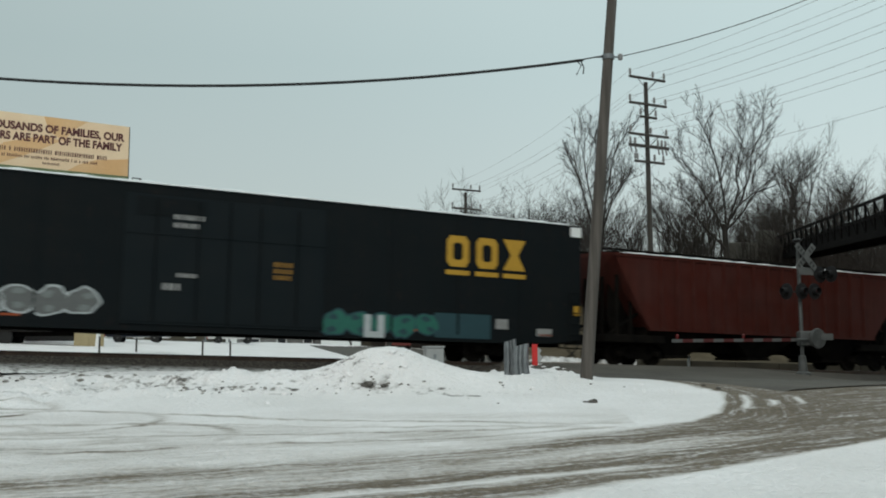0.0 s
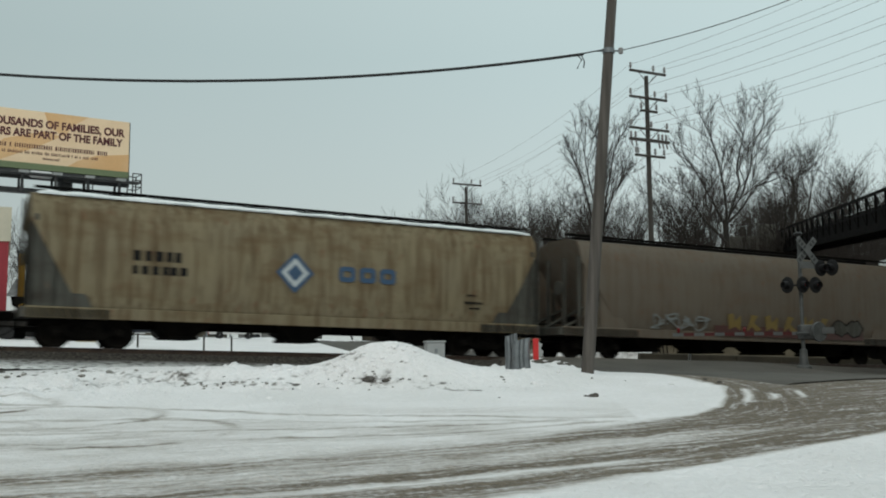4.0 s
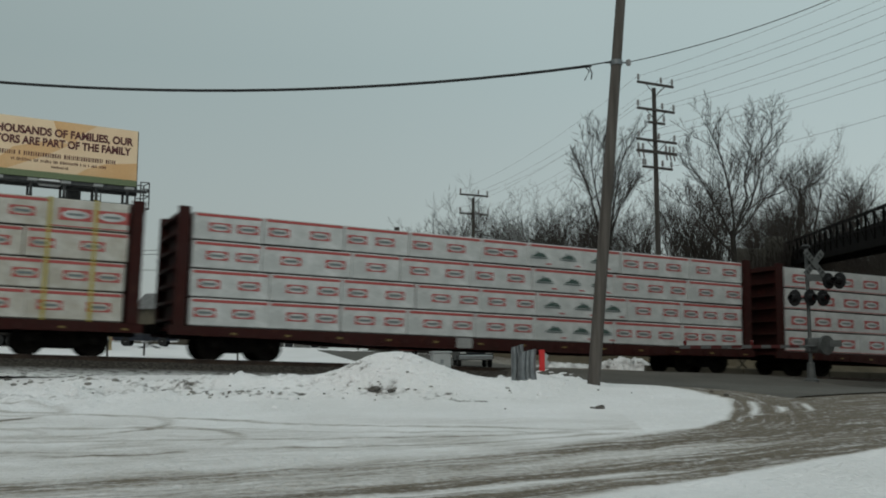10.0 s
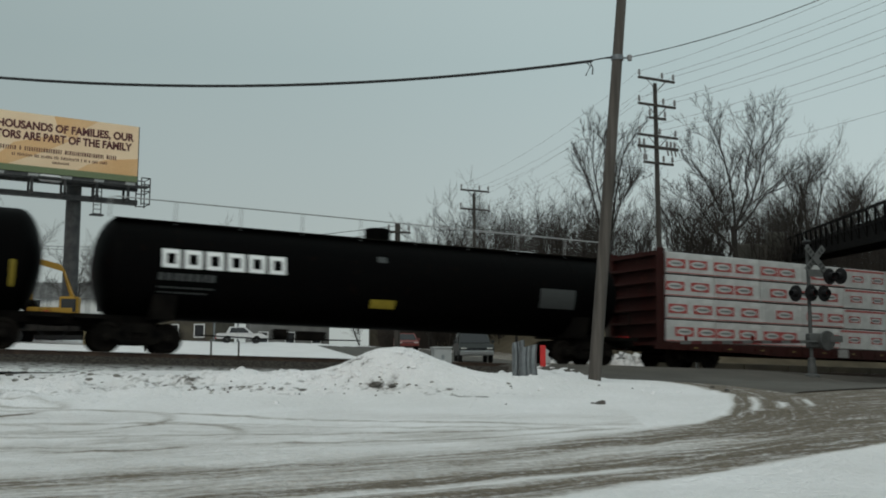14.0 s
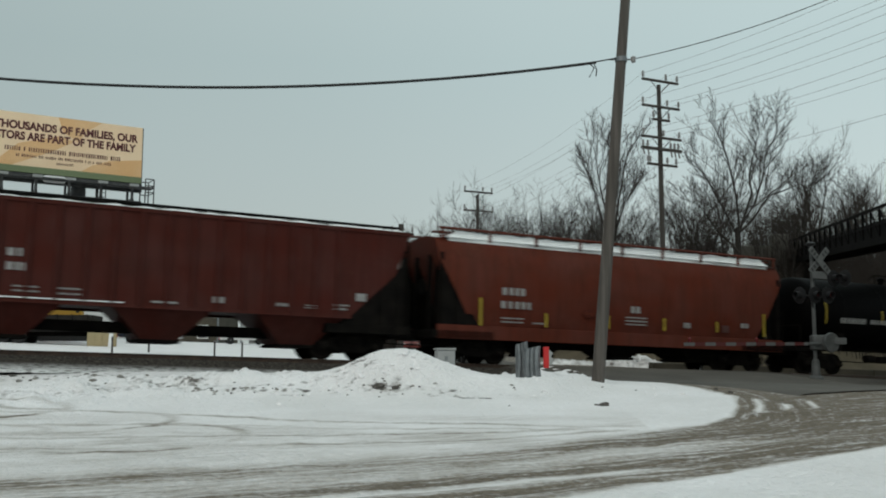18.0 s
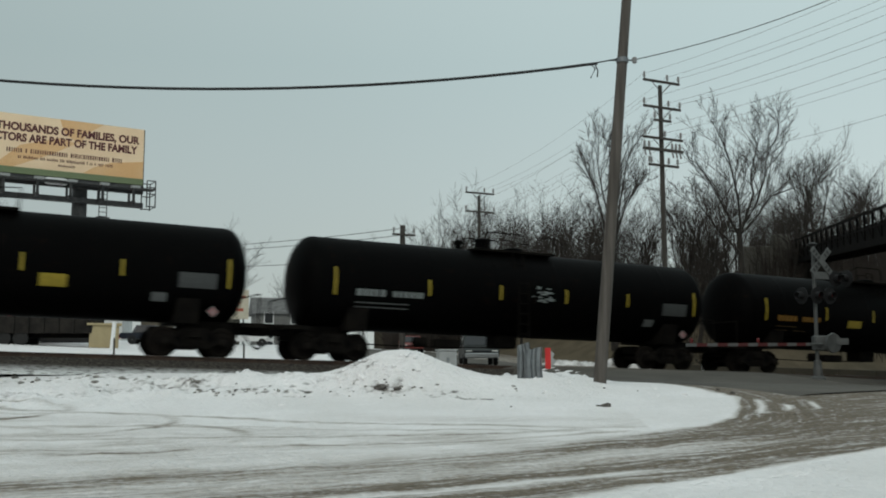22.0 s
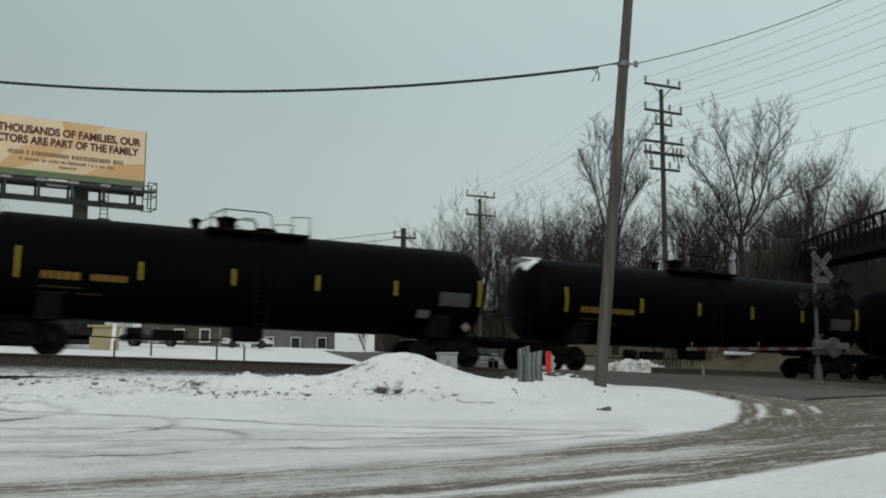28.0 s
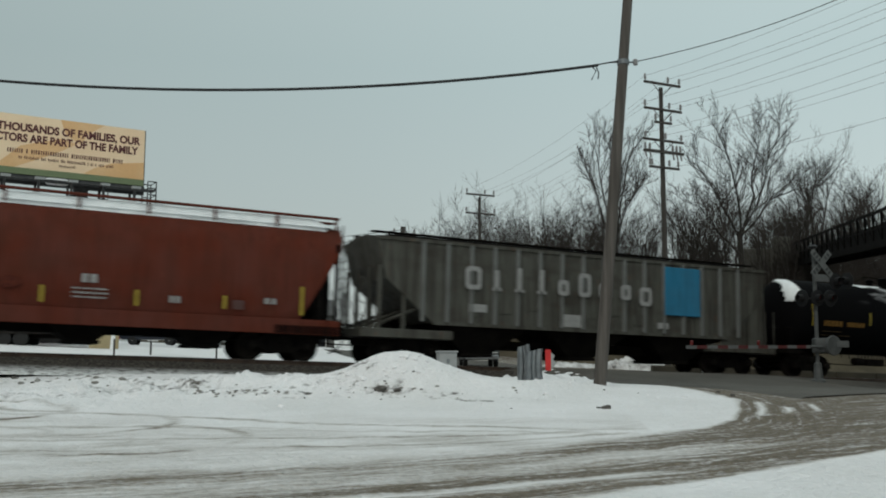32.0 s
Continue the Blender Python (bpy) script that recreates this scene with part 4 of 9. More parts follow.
def csx_boxcar():
    car, L = railcar(2, "long dark blue high-cube boxcar with yellow lettering shapes and graffiti", "boxcar")
    x0, x1, z0, z1, w = -12.95, 13.2, 0.66, 5.08, 1.58
    box_shell(car, x0, x1, z0, z1, CSX_BLUE, CSX_BLUE, 8)
    running_gear(car, L, 10.1)
    y = -w - 0.012
    for a in (x0, x1 - 0.42):
        g = Geo().box(a - 0.02, a + 0.44, -w - 0.015, w + 0.015, z1 - 0.42, z1 + 0.01)
        part("end_cap", g, WHITE, car, "white-painted corner cap")
    for a, b in ((-3.1, 0.05), (0.12, 3.2)):
        g = Geo()
        g.box(a, b, -w - 0.05, -w, 0.85, 4.75, 0, None, 0.015)
        g.box(a, b, -w - 0.075, -w - 0.05, 3.55, 3.66)
        g.box(a, b, -w - 0.075, -w - 0.05, 0.95, 1.05)
        d = part("door", g, CSX_PATCH, car, "plug door")
        bar_g = Geo()
        for k in (0.3, 0.7):
            xx = a + (b - a) * k
            bar_g.tube([(xx, -w - 0.09, 1.0), (xx, -w - 0.09, 4.6)], 0.022, 5)
        part("locking_bar", bar_g, CSX_BLUE, d)
    for a in (-10.4, -7.9, -5.4, 5.6, 8.1, 10.6):
        part("side_seam", Geo().box(a - 0.04, a + 0.04, -w - 0.02, -w, 0.9, 5.0), CSX_BLUE, car)
    g = Geo()
    for k, cx in enumerate((8.06, 9.22, 10.34)):
        if k < 2:
            ring_plate(g, cx, 3.78, 0.86, 1.08, 0.24, y - 0.01)
        else:
            g.plate([(cx - 0.45, 4.34), (cx + 0.45, 4.34), (cx + 0.15, 3.78), (cx + 0.45, 3.24), (cx - 0.45, 3.24), (cx - 0.15, 3.78)], y - 0.01, y + 0.01)
        g.box(cx - 0.46, cx + 0.46, y - 0.01, y + 0.01, 2.96, 3.12)
    part("lettering", g, SIGN_YELLOW, car, "three yellow sign shapes with underlines")
    bars(car, [(-11.2, -9.6, 2.16, 2.46), (-11.2, -9.5, 1.72, 2.0)], FAINT_ORANGE, y)
    bars(car, [(1.5, 2.1, 2.80, 2.95), (1.5, 2.1, 2.6, 2.74), (1.5, 2.1, 2.4, 2.54)], NUMBER_ORANGE, y - 0.06)
    bars(car, [(-1.65, -0.75, 4.05, 4.2), (-1.65, -0.75, 3.8, 3.95), (-1.5, -0.9, 2.3, 2.42), (-1.9, -1.4, 1.9, 2.1)], DULL_WHITE, y - 0.06)
    part("repaint_patch", Geo().box(-2.75, -0.7, y - 0.055, y - 0.035, 4.12, 4.66), CSX_BLUE, car)
    part("yellow_marker", Geo().box(12.9, 13.18, y - 0.004, y + 0.01, 1.75, 2.1), SIGN_YELLOW, car)
    part("yellow_marker", Geo().box(-12.9, -12.55, y - 0.004, y + 0.01, 1.8, 2.2), SIGN_YELLOW, car)
    part("placard", Geo().box(-11.9, -11.2, y - 0.004, y + 0.01, 1.25, 1.55), DULL_WHITE, car)
    part("placard", Geo().box(9.6, 10.1, y - 0.004, y + 0.01, 1.15, 1.5), DULL_WHITE, car)
    part("placard", Geo().box(11.3, 11.95, y - 0.004, y + 0.01, 0.95, 1.22), DULL_WHITE, car)
    for a in (-11.9, -6.3, 2.0, 6.0, 11.4):
        part("orange_stencil", Geo().box(a, a + 0.55, y - 0.004, y + 0.01, 0.96, 1.03), SPRAY_ORANGE, car)
    graffiti(car, -7.9, -3.75, 0.95, 1.92, 5, SPRAY_WHITE, PLATE_GREY, SPRAY_GREY, y, 11, "silver bubble graffiti with white outlines")
    graffiti(car, 3.2, 7.3, 0.72, 1.62, 5, SPRAY_TEAL, SPRAY_GREEN, SPRAY_TEAL, y, 15, "green graffiti on a dark ground")
    part("graffiti", Geo().box(7.2, 9.4, y - 0.002, y + 0.004, 0.78, 1.62), SPRAY_TEAL, car)
    part("graffiti", Geo().box(4.62, 4.86, y - 0.03, y - 0.024, 0.7, 1.45).box(5.1, 5.34, y - 0.03, y - 0.024, 0.7, 1.45).box(4.86, 5.1, y - 0.03, y - 0.024, 0.7, 0.9), SPRAY_WHITE, car)
    ladder(car, 12.9, -w - 0.06, 0.7, 2.6, CSX_BLUE)
    ladder(car, x0 - 0.08, -1.2, 0.8, 4.9, CSX_BLUE, False)
    brake_gear(car, -2.0)
    roof_snow(car, x0 + 0.3, x1 - 0.5, -w + 0.05, w - 0.05, lambda yy: z1 + 0.14 * (1 - abs(yy) / w), 3)
    eave_snow(car, x0 + 0.5, x1 - 0.5, w, z1, 31)


def ttx_boxcar():
    car, L = railcar(3, "yellow boxcar with black plug doors, roof snow and bright graffiti", "boxcar")
    x0, x1, z0, z1, w = -9.45, 9.35, 0.66, 5.12, 1.58
    box_shell(car, x0, x1, z0, z1, TTX_YELLOW, TTX_YELLOW, 8)
    running_gear(car, L, 7.1)
    y = -w - 0.012
    post = Geo().loft([[(-0.09, -w, 0.85), (-0.05, -w - 0.05, 0.85), (0.05, -w - 0.05, 0.85), (0.09, -w, 0.85)], [(-0.09, -w, 4.98), (-0.05, -w - 0.05, 4.98), (0.05, -w - 0.05, 4.98), (0.09, -w, 4.98)]]).mesh("side_post", TTX_YELLOW)
    for i in range(6):
        for sg in (-1, 1):
            part("side_post", post, None, car).location = (sg * (3.4 + i * 1.12), 0, 0)
    for a, b in ((-3.0, -0.48), (-0.42, 2.1)):
        g = Geo().box(a, b, -w - 0.06, -w, 0.82, 4.98, 0, None, 0.015)
        g.box(a, b, -w - 0.08, -w - 0.06, 3.52, 3.62)
        g.box(a, b, -w - 0.08, -w - 0.06, 1.9, 1.97)
        d = part("door", g, BOX_BLACK, car, "black plug door")
        rod = Geo()
        for k in (0.25, 0.75):
            xx = a + (b - a) * k
            rod.tube([(xx, -w - 0.1, 0.9), (xx, -w - 0.1, 4.8)], 0.02, 5)
        part("locking_bar", rod, BOX_BLACK, d)
    yd = y - 0.075
    bars(car, [(-2.3, -1.1, 4.35, 4.6), (-2.15, -1.3, 4.0, 4.25), (-2.35, -1.6, 3.3, 3.5), (-2.75, -2.0, 2.85, 2.92), (0.3, 1.3, 4.5, 4.56), (0.75, 1.5, 2.85, 2.92)], PLATE_GREY, yd)
    bars(car, [(-2.15, -1.2, 2.55, 2.6), (0.3, 1.3, 2.6, 2.65), (-1.95, -1.55, 2.2, 2.35), (0.5, 0.8, 2.25, 2.4), (-1.9, -1.6, 1.75, 1.95), (0.5, 0.75, 1.8, 2.0)], DULL_WHITE, yd)
    part("reflector", Geo().lathe((0.4, yd - 0.01, 3.55), (0, 1, 0), [(0, 0.01), (0, 0.09), (0.02, 0.09)], 10), WHITE, car)
    logo = Geo().box(5.65, 8.1, y - 0.06, y - 0.03, 3.75, 4.32, 0)
    part("sign_panel", logo, BOX_BLACK, car, "black sign panel")
    g = Geo()
    for cx in (6.2, 6.92, 7.64):
        g.plate([(cx - 0.30, 4.24), (cx + 0.30, 4.24), (cx + 0.22, 4.05), (cx + 0.16, 3.82), (cx - 0.16, 3.82), (cx - 0.22, 4.05)], y - 0.075, y - 0.06)
    part("lettering", g, WHITE, car, "three white sign shapes")
    words("Railcar Pooling", 0.42, SPRAY_RUST, pose(5.35, y - 0.065, 3.28), car, "lettering", 0.004, "faded brown painted words", 2.9)
    words("Experts", 0.42, SPRAY_RUST, pose(6.2, y - 0.065, 2.82), car, "lettering", 0.004, "faded brown painted words", 1.5)
    bars(car, [(6.2, 7.6, 2.42, 2.62)], BOX_BLACK, y - 0.06)
    cross = Geo()
    for k, (a, b) in enumerate((((-7.85, 4.40), (-6.35, 3.25)), ((-7.85, 3.25), (-6.35, 4.40)))):
        d = Vector((b[0] - a[0], b[1] - a[1])).normalized()
        nn = Vector((-d.y, d.x)) * 0.10
        cross.plate([(a[0] + nn.x, a[1] + nn.y), (b[0] + nn.x, b[1] + nn.y), (b[0] - nn.x, b[1] - nn.y), (a[0] - nn.x, a[1] - nn.y)], y - 0.066 - 0.004 * k, y - 0.062 - 0.004 * k, 0)
        nn = nn * 2.2
        cross.plate([(a[0] + nn.x, a[1] + nn.y), (b[0] + nn.x, b[1] + nn.y), (b[0] + nn.x * 0.5, b[1] + nn.y * 0.5), (a[0] + nn.x * 0.5, a[1] + nn.y * 0.5)], y - 0.064 - 0.004 * k, y - 0.060 - 0.004 * k, 1)
    part("cross_emblem", cross, [SIGN_RED, SIGN_BLUE], car, "red and blue crossed bars")
    bars(car, [(-7.8, -6.6, 2.62, 2.92), (-8.3, -5.9, 2.12, 2.40)], BOX_BLACK, y - 0.06)
    bars(car, [(-8.6, -8.2, 4.0, 4.06), (-8.6, -8.2, 3.88, 3.94), (-6.0, -5.6, 3.7, 3.76), (-8.6, -8.1, 1.4, 1.45)], BOX_BLACK, y - 0.06)
    part("repaint_patch", Geo().box(-8.75, -8.2, y - 0.06, y - 0.05, 2.8, 3.2), DULL_WHITE, car)
    rnd = random.Random(5)
    g = Geo()
    pts = []
    for k in range(40):
        u = k / 39
        pts.append((1.2 + 8.0 * u, 1.85 + 0.28 * (k % 2) * rnd.uniform(0.4, 1.3) - 0.9 * max(0, 0.25 - u)))
    g.plate(pts + [(9.2, 0.72), (2.0, 0.72), (0.9, 0.85)], y - 0.068, y - 0.060)
    part("graffiti", g, SPRAY_ORANGE, car, "orange flame-shaped graffiti ground")
    sprayed_strokes(car, 1.75, 9.1, 0.56, 2.22, 0.50, SPRAY_WHITE, SPRAY_BLUE, y - 0.072, 24, "fat blue graffiti strokes with white outlines")
    loop = [(-5.75, 1.70), (-6.1, 1.84), (-6.5, 1.68), (-6.45, 1.42), (-6.0, 1.36), (-5.78, 1.58), (-5.74, 1.18), (-5.95, 0.92), (-6.45, 0.90), (-6.55, 1.12), (-6.0, 1.20)]
    curl = part("graffiti", ribbon(loop, 0.38, y - 0.066), SPRAY_PURPLE, car, "purple and white graffiti curl")
    part("fill", ribbon(loop, 0.19, y - 0.078), SPRAY_WHITE, curl)
    graffiti(car, -7.3, -5.0, 0.7, 1.15, 4, SPRAY_GREEN, SPRAY_GREY, SPRAY_GREEN, y - 0.056, 35, "faded green graffiti")
    ladder(car, -9.2, -w - 0.06, 0.7, 2.6, TTX_YELLOW)
    ladder(car, 9.0, -w - 0.06, 0.7, 2.6, TTX_YELLOW)
    ladder(car, x0 - 0.08, -1.2, 0.8, 4.9, TTX_YELLOW, False)
    brake_gear(car, -1.5)
    low = [(1.5 - 3.0 * k / 12, 4.80 + 0.10 * rnd.random()) for k in range(13)]
    part("clinging_snow", Geo().plate(low + [(-1.5, 5.10), (0.0, 5.24), (1.5, 5.10)], x0 - 0.13, x0 - 0.02, 0, "yz"), CAR_SNOW, car, "snow plastered along the top of the end wall")
    roof_snow(car, x0 + 0.1, x1 - 0.1, -w + 0.05, w - 0.05, lambda yy: z1 + 0.14 * (1 - abs(yy) / w), 8)
    eave_snow(car, x0 + 4.5, x1 - 0.2, w, z1, 32)


csx_boxcar()
ttx_boxcar()

# ------------------------------------------------------------------ covered hoppers


def hopper_shell(car, paint, xt, xb, z0, ze, zc, w, curved, top_drop=1.0, under=UNDER, roof_w=0.55, roof_mat=None):
    """Body of a covered hopper. xt, xb: half length at the eaves and at the bottom; zc: height at which the end slope starts."""
    if curved:
        prof = [(0.80, z0), (w * 0.90, z0 + 0.04), (w * 0.97, z0 + 0.5), (w, z0 + 1.2), (w * 0.995, z0 + 1.9), (w * 0.965, ze - 0.75), (w * 0.90, ze - 0.30), (w * 0.78, ze - 0.02), (roof_w, ze + 0.12)]
    else:
        prof = [(w, z0), (w, (z0 + ze) / 2), (w, ze - 0.03), (w * 0.985, ze), (roof_w, ze + 0.16)]

    def half(z):
        return xt if z >= zc else xb + (xt - xb) * (z - z0) / (zc - z0)
    side = [(-y, z) for y, z in prof] + [(y, z) for y, z in reversed(prof)]
    g = Geo()
    ring_l = [(-half(z), y, z) for y, z in side]
    ring_r = [(half(z), y, z) for y, z in side]
    # an extra station keeps the slope's corner crisp
    g.loft([ring_l, [(-xb, y, z) for y, z in side], [(xb, y, z) for y, z in side], ring_r], 0, None, True, True)
    part("body", g, paint, car, smooth=curved)
    return half


def hopper_ends(car, L, xt, xb, zc, z_deck, ze, w, paint, frame_mat, webs=True, gusset=None, gusset_x=None, gusset_ends=(-1, 1)):
    """Open ends: platform, corner posts, diagonal braces, ladder, end sill."""
    half = L / 2 - 0.42
    for sgn in (-1, 1):
        m = pose(0, 0, 0) if sgn > 0 else pose(0, 0, 0, 0, 0, 180)
        g = Geo()
        g.box(xb - 0.8, half, -w + 0.02, w - 0.02, z_deck - 0.30, z_deck, 0, m, 0.02)
        part("end_platform", g, frame_mat, car)
        for yy in (-w + 0.10, w - 0.10, -0.55, 0.55):
            pg = Geo()
            pg.box(xt - 0.22, xt - 0.10, yy - 0.05, yy + 0.05, z_deck, zc + 0.15, 0, m)
            part("end_post", pg, frame_mat, car)
        for yy in (-w + 0.10, w - 0.10):
            bg = Geo()
            k = (xb + xt) / 2
            bg.box(k - 0.05, k + 0.05, yy - 0.05, yy + 0.05, z_deck, (z_deck + zc) / 2 + 0.25, 0, m)
            part("end_brace", bg, frame_mat, car)
        lg = Geo()
        for yy in (-1.35, -0.93):
            lg.tube([m @ Vector((xt + 0.06, yy, z_deck - 0.3)), m @ Vector((xt + 0.06, yy, ze + 0.15))], 0.022, 4)
        for i in range(10):
            z = z_deck - 0.1 + i * (ze - z_deck) / 9.5
            lg.tube([m @ Vector((xt + 0.06, -1.35, z)), m @ Vector((xt + 0.06, -0.93, z))], 0.016, 4)
        part("ladder", lg, frame_mat, car)
        for yy, xa in ((-w + 0.02, half - 0.55), (-w + 0.02, half - 0.1)):
            pg = Geo().tube([m @ Vector((xa, yy, z_deck - 0.35)), m @ Vector((xa, yy, z_deck + 1.4))], 0.022, 4)
            part("grab_iron", pg, frame_mat, car)
        tank = Geo().lathe(m @ Vector((xb + 0.15, -0.95, z_deck + 0.32)), (0, 1, 0), [(0, 0.05), (0.04, 0.20), (0.12, 0.24), (1.2, 0.24), (1.28, 0.20), (1.32, 0.05)], 12)
        part("air_reservoir", tank, UNDER, car, smooth=True)
        part("control_valve", Geo().box(xb + 0.55, xb + 0.95, -1.1, -0.6, z_deck + 0.05, z_deck + 0.55, 0, m, 0.04), UNDER, car)
        pipe = Geo().tube([m @ Vector(p) for p in ((xb - 0.3, -1.2, z_deck + 0.7), (xb + 0.5, -1.2, z_deck + 0.7), (xb + 0.8, -1.0, z_deck + 0.3), (half - 0.2, -1.0, z_deck + 0.15))], 0.03, 5)
        part("air_pipe", pipe, UNDER, car)
        for yy in (-w + 0.25, 0.0, w - 0.25):
            dg = Geo().tube([m @ Vector((half - 0.35, yy, z_deck)), m @ Vector((xb + 0.25, yy, z_deck + (zc - z_deck) * 0.42))], 0.06, 4)
            part("slope_brace", dg, frame_mat, car)
        # near-black gussets (cars 16, 17) put the recess's shade into the plate colour
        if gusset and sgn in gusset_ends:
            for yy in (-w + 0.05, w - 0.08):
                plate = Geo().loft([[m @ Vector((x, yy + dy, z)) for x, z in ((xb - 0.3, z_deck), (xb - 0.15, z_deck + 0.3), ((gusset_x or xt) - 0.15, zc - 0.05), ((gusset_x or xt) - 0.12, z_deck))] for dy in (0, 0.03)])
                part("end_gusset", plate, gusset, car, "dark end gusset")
        # near-black sheets that close the see-through end and stand in for its shade
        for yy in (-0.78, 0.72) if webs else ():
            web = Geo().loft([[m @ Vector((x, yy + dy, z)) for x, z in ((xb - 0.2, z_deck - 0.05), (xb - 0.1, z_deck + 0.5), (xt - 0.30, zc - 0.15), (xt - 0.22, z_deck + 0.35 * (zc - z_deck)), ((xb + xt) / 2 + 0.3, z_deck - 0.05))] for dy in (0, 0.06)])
            part("end_shade_sheet", web, UNDER, car)
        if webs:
            part("cross_shade_sheet", Geo().box(xb - 0.05, xb + 0.05, -w + 0.2, w - 0.2, z_deck - 0.1, z_deck + 0.95, 0, m), UNDER, car)
        if sgn < 0:
            wg = Geo().lathe(m @ Vector((xt + 0.12, 0.5, z_deck + 1.5)), (1, 0, 0), [(0, 0.25), (0.02, 0.28), (0.05, 0.28), (0.07, 0.25)], 14)
            part("brake_wheel", wg, frame_mat, car)


def chutes(car, xs, z0, z1, top, bot, w, mat, under):
    for x in xs:
        g = Geo()
        ring = [[(x - top, -w, z0), (x + top, -w, z0), (x + top, w, z0), (x - top, w, z0)], [(x - bot, -w * 0.62, z1 + 0.10), (x + bot, -w * 0.62, z1 + 0.10), (x + bot, w * 0.62, z1 + 0.10), (x - bot, w * 0.62, z1 + 0.10)]]
        g.loft(ring)
        c = part("chute", g, mat, car)
        gate = Geo().box(x - bot - 0.08, x + bot + 0.08, -w * 0.66, w * 0.66, z1, z1 + 0.10, 0, None, 0.01)
        part("gate", gate, under, c)


def roof_walk(car, xt, ze, mat, snow=True, wide=0.34, rails=False, w=1.5, seed=4, hatch=True):
    g = Geo()
    for yy in (-wide - 0.62, wide + 0.30):
        g.box(-xt + 0.1, xt - 0.1, yy, yy + 0.32, ze + 0.24, ze + 0.28)
    part("running_board", g, mat, car)
    if hatch:
        hg = Geo().box(-xt + 0.9, xt - 0.9, -0.28, 0.28, ze + 0.12, ze + 0.30, 0, None, 0.04)
        part("hatch_trough", hg, mat, car)
    if rails:
        rg = Geo()
        rg.tube([(-xt + 0.1, -w + 0.25, ze + 0.34), (xt - 0.1, -w + 0.25, ze + 0.34)], 0.05, 5)
        rg.tube([(-xt + 0.1, w - 0.25, ze + 0.34), (xt - 0.1, w - 0.25, ze + 0.34)], 0.05, 5)
        part("roof_rail", rg, mat, car)
        n = 8
        for i in range(n + 1):
            x = -xt + 0.2 + (2 * xt - 0.4) * i / n
            part("rail_post", Geo().box(x - 0.035, x + 0.035, -w + 0.21, -w + 0.28, ze - 0.05, ze + 0.34), mat, car)
        rnd = random.Random(seed)
        rows = []
        for i in range(41):
            x = -xt + 0.5 + (2 * xt - 1.0) * i / 40
            h = 0.30 * rnd.uniform(0.8, 1.05) * (0.35 if i in (0, 40) else 1)
            rows.append([(x, -w + 0.30, ze - 0.12), (x, -w + 0.29 + 0.03 * rnd.random(), ze + h * 0.5), (x, -w + 0.36, ze + h), (x, -w + 0.9, ze + h * 0.95)])
        part("trapped_snow", Geo().loft(rows, closed=False, caps=False), CAR_SNOW, car, "snow trapped behind the roof rail", True)
    if snow and not rails:
        rnd = random.Random(seed + 50)
        rows = []
        for i in range(51):
            x = -xt + 0.15 + (2 * xt - 0.3) * i / 50
            h = 0.09 * rnd.uniform(0.5, 1.1) * (0.3 if i in (0, 50) else 1)
            rows.append([(x, -w + 0.02 + (0.25 if w > 1.59 else 0), ze - 0.02), (x, -w + 0.04 + (0.25 if w > 1.59 else 0), ze + h), (x, -w + 0.35, ze + h + 0.03)])
        part("eave_snow", Geo().loft(rows, closed=False, caps=False), CAR_SNOW, car, "snow along the eave", True)
    if snow:
        roof_snow(car, -xt + 0.25, xt - 0.25, -w + 0.16, w - 0.16, lambda yy: ze + 0.02 + 0.13 * (1 - abs(yy) / w), seed)


def ribs(car, xs, z0, z1, w, mat, d=0.09, b=0.07):
    me = Geo().loft([[(-b, -w, z0), (-b * 0.6, -w - d, z0), (b * 0.6, -w - d, z0), (b, -w, z0)], [(-b, -w, z1), (-b * 0.6, -w - d, z1), (b * 0.6, -w - d, z1), (b, -w, z1)]]).mesh("side_rib", mat)
    for x in xs:
        part("side_rib", me, None, car).location = (x, 0, 0)
        part("side_rib", me, None, car).matrix_basis = pose(x, 0, 0, 0, 0, 180)


def smooth_hopper(i, label, paint, under_paint, marks, roof_rail, ztop=4.42, z0=1.25, chute_xs=(-3.6, 0, 3.6), xb=None, xt=None, snow=True, dark_end=None, w=1.6, body_xt=None):
    """Covered hopper with smooth bulged sides and a deep side sill."""
    car, L = railcar(i, label, "covered_hopper")
    xt = xt or L / 2 - 0.55
    xb = xb or L / 2 - 1.85
    hopper_shell(car, paint, body_xt or xt, xb, z0, ztop, 3.62, w, True)
    sill = Geo()
    for y in (-w + 0.02, w - 0.10):
        sill.box(-L / 2 + 0.55, L / 2 - 0.55, y, y + 0.08, 0.82, z0 + 0.10, 0, None, 0.015)
    part("side_sill", sill, under_paint, car)
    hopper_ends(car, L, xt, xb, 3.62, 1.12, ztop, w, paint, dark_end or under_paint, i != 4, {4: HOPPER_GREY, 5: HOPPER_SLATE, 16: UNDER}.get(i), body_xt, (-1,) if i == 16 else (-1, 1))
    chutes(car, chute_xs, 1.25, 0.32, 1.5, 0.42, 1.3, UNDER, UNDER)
    roof_walk(car, xt, ztop, under_paint if roof_rail else UNDER, snow, 0.34, roof_rail, w, i)
    running_gear(car, L, L / 2 - 2.35)
    brake_gear(car, -L / 2 + 1.6)
    marks(car, -w - 0.022, xt)
    return car


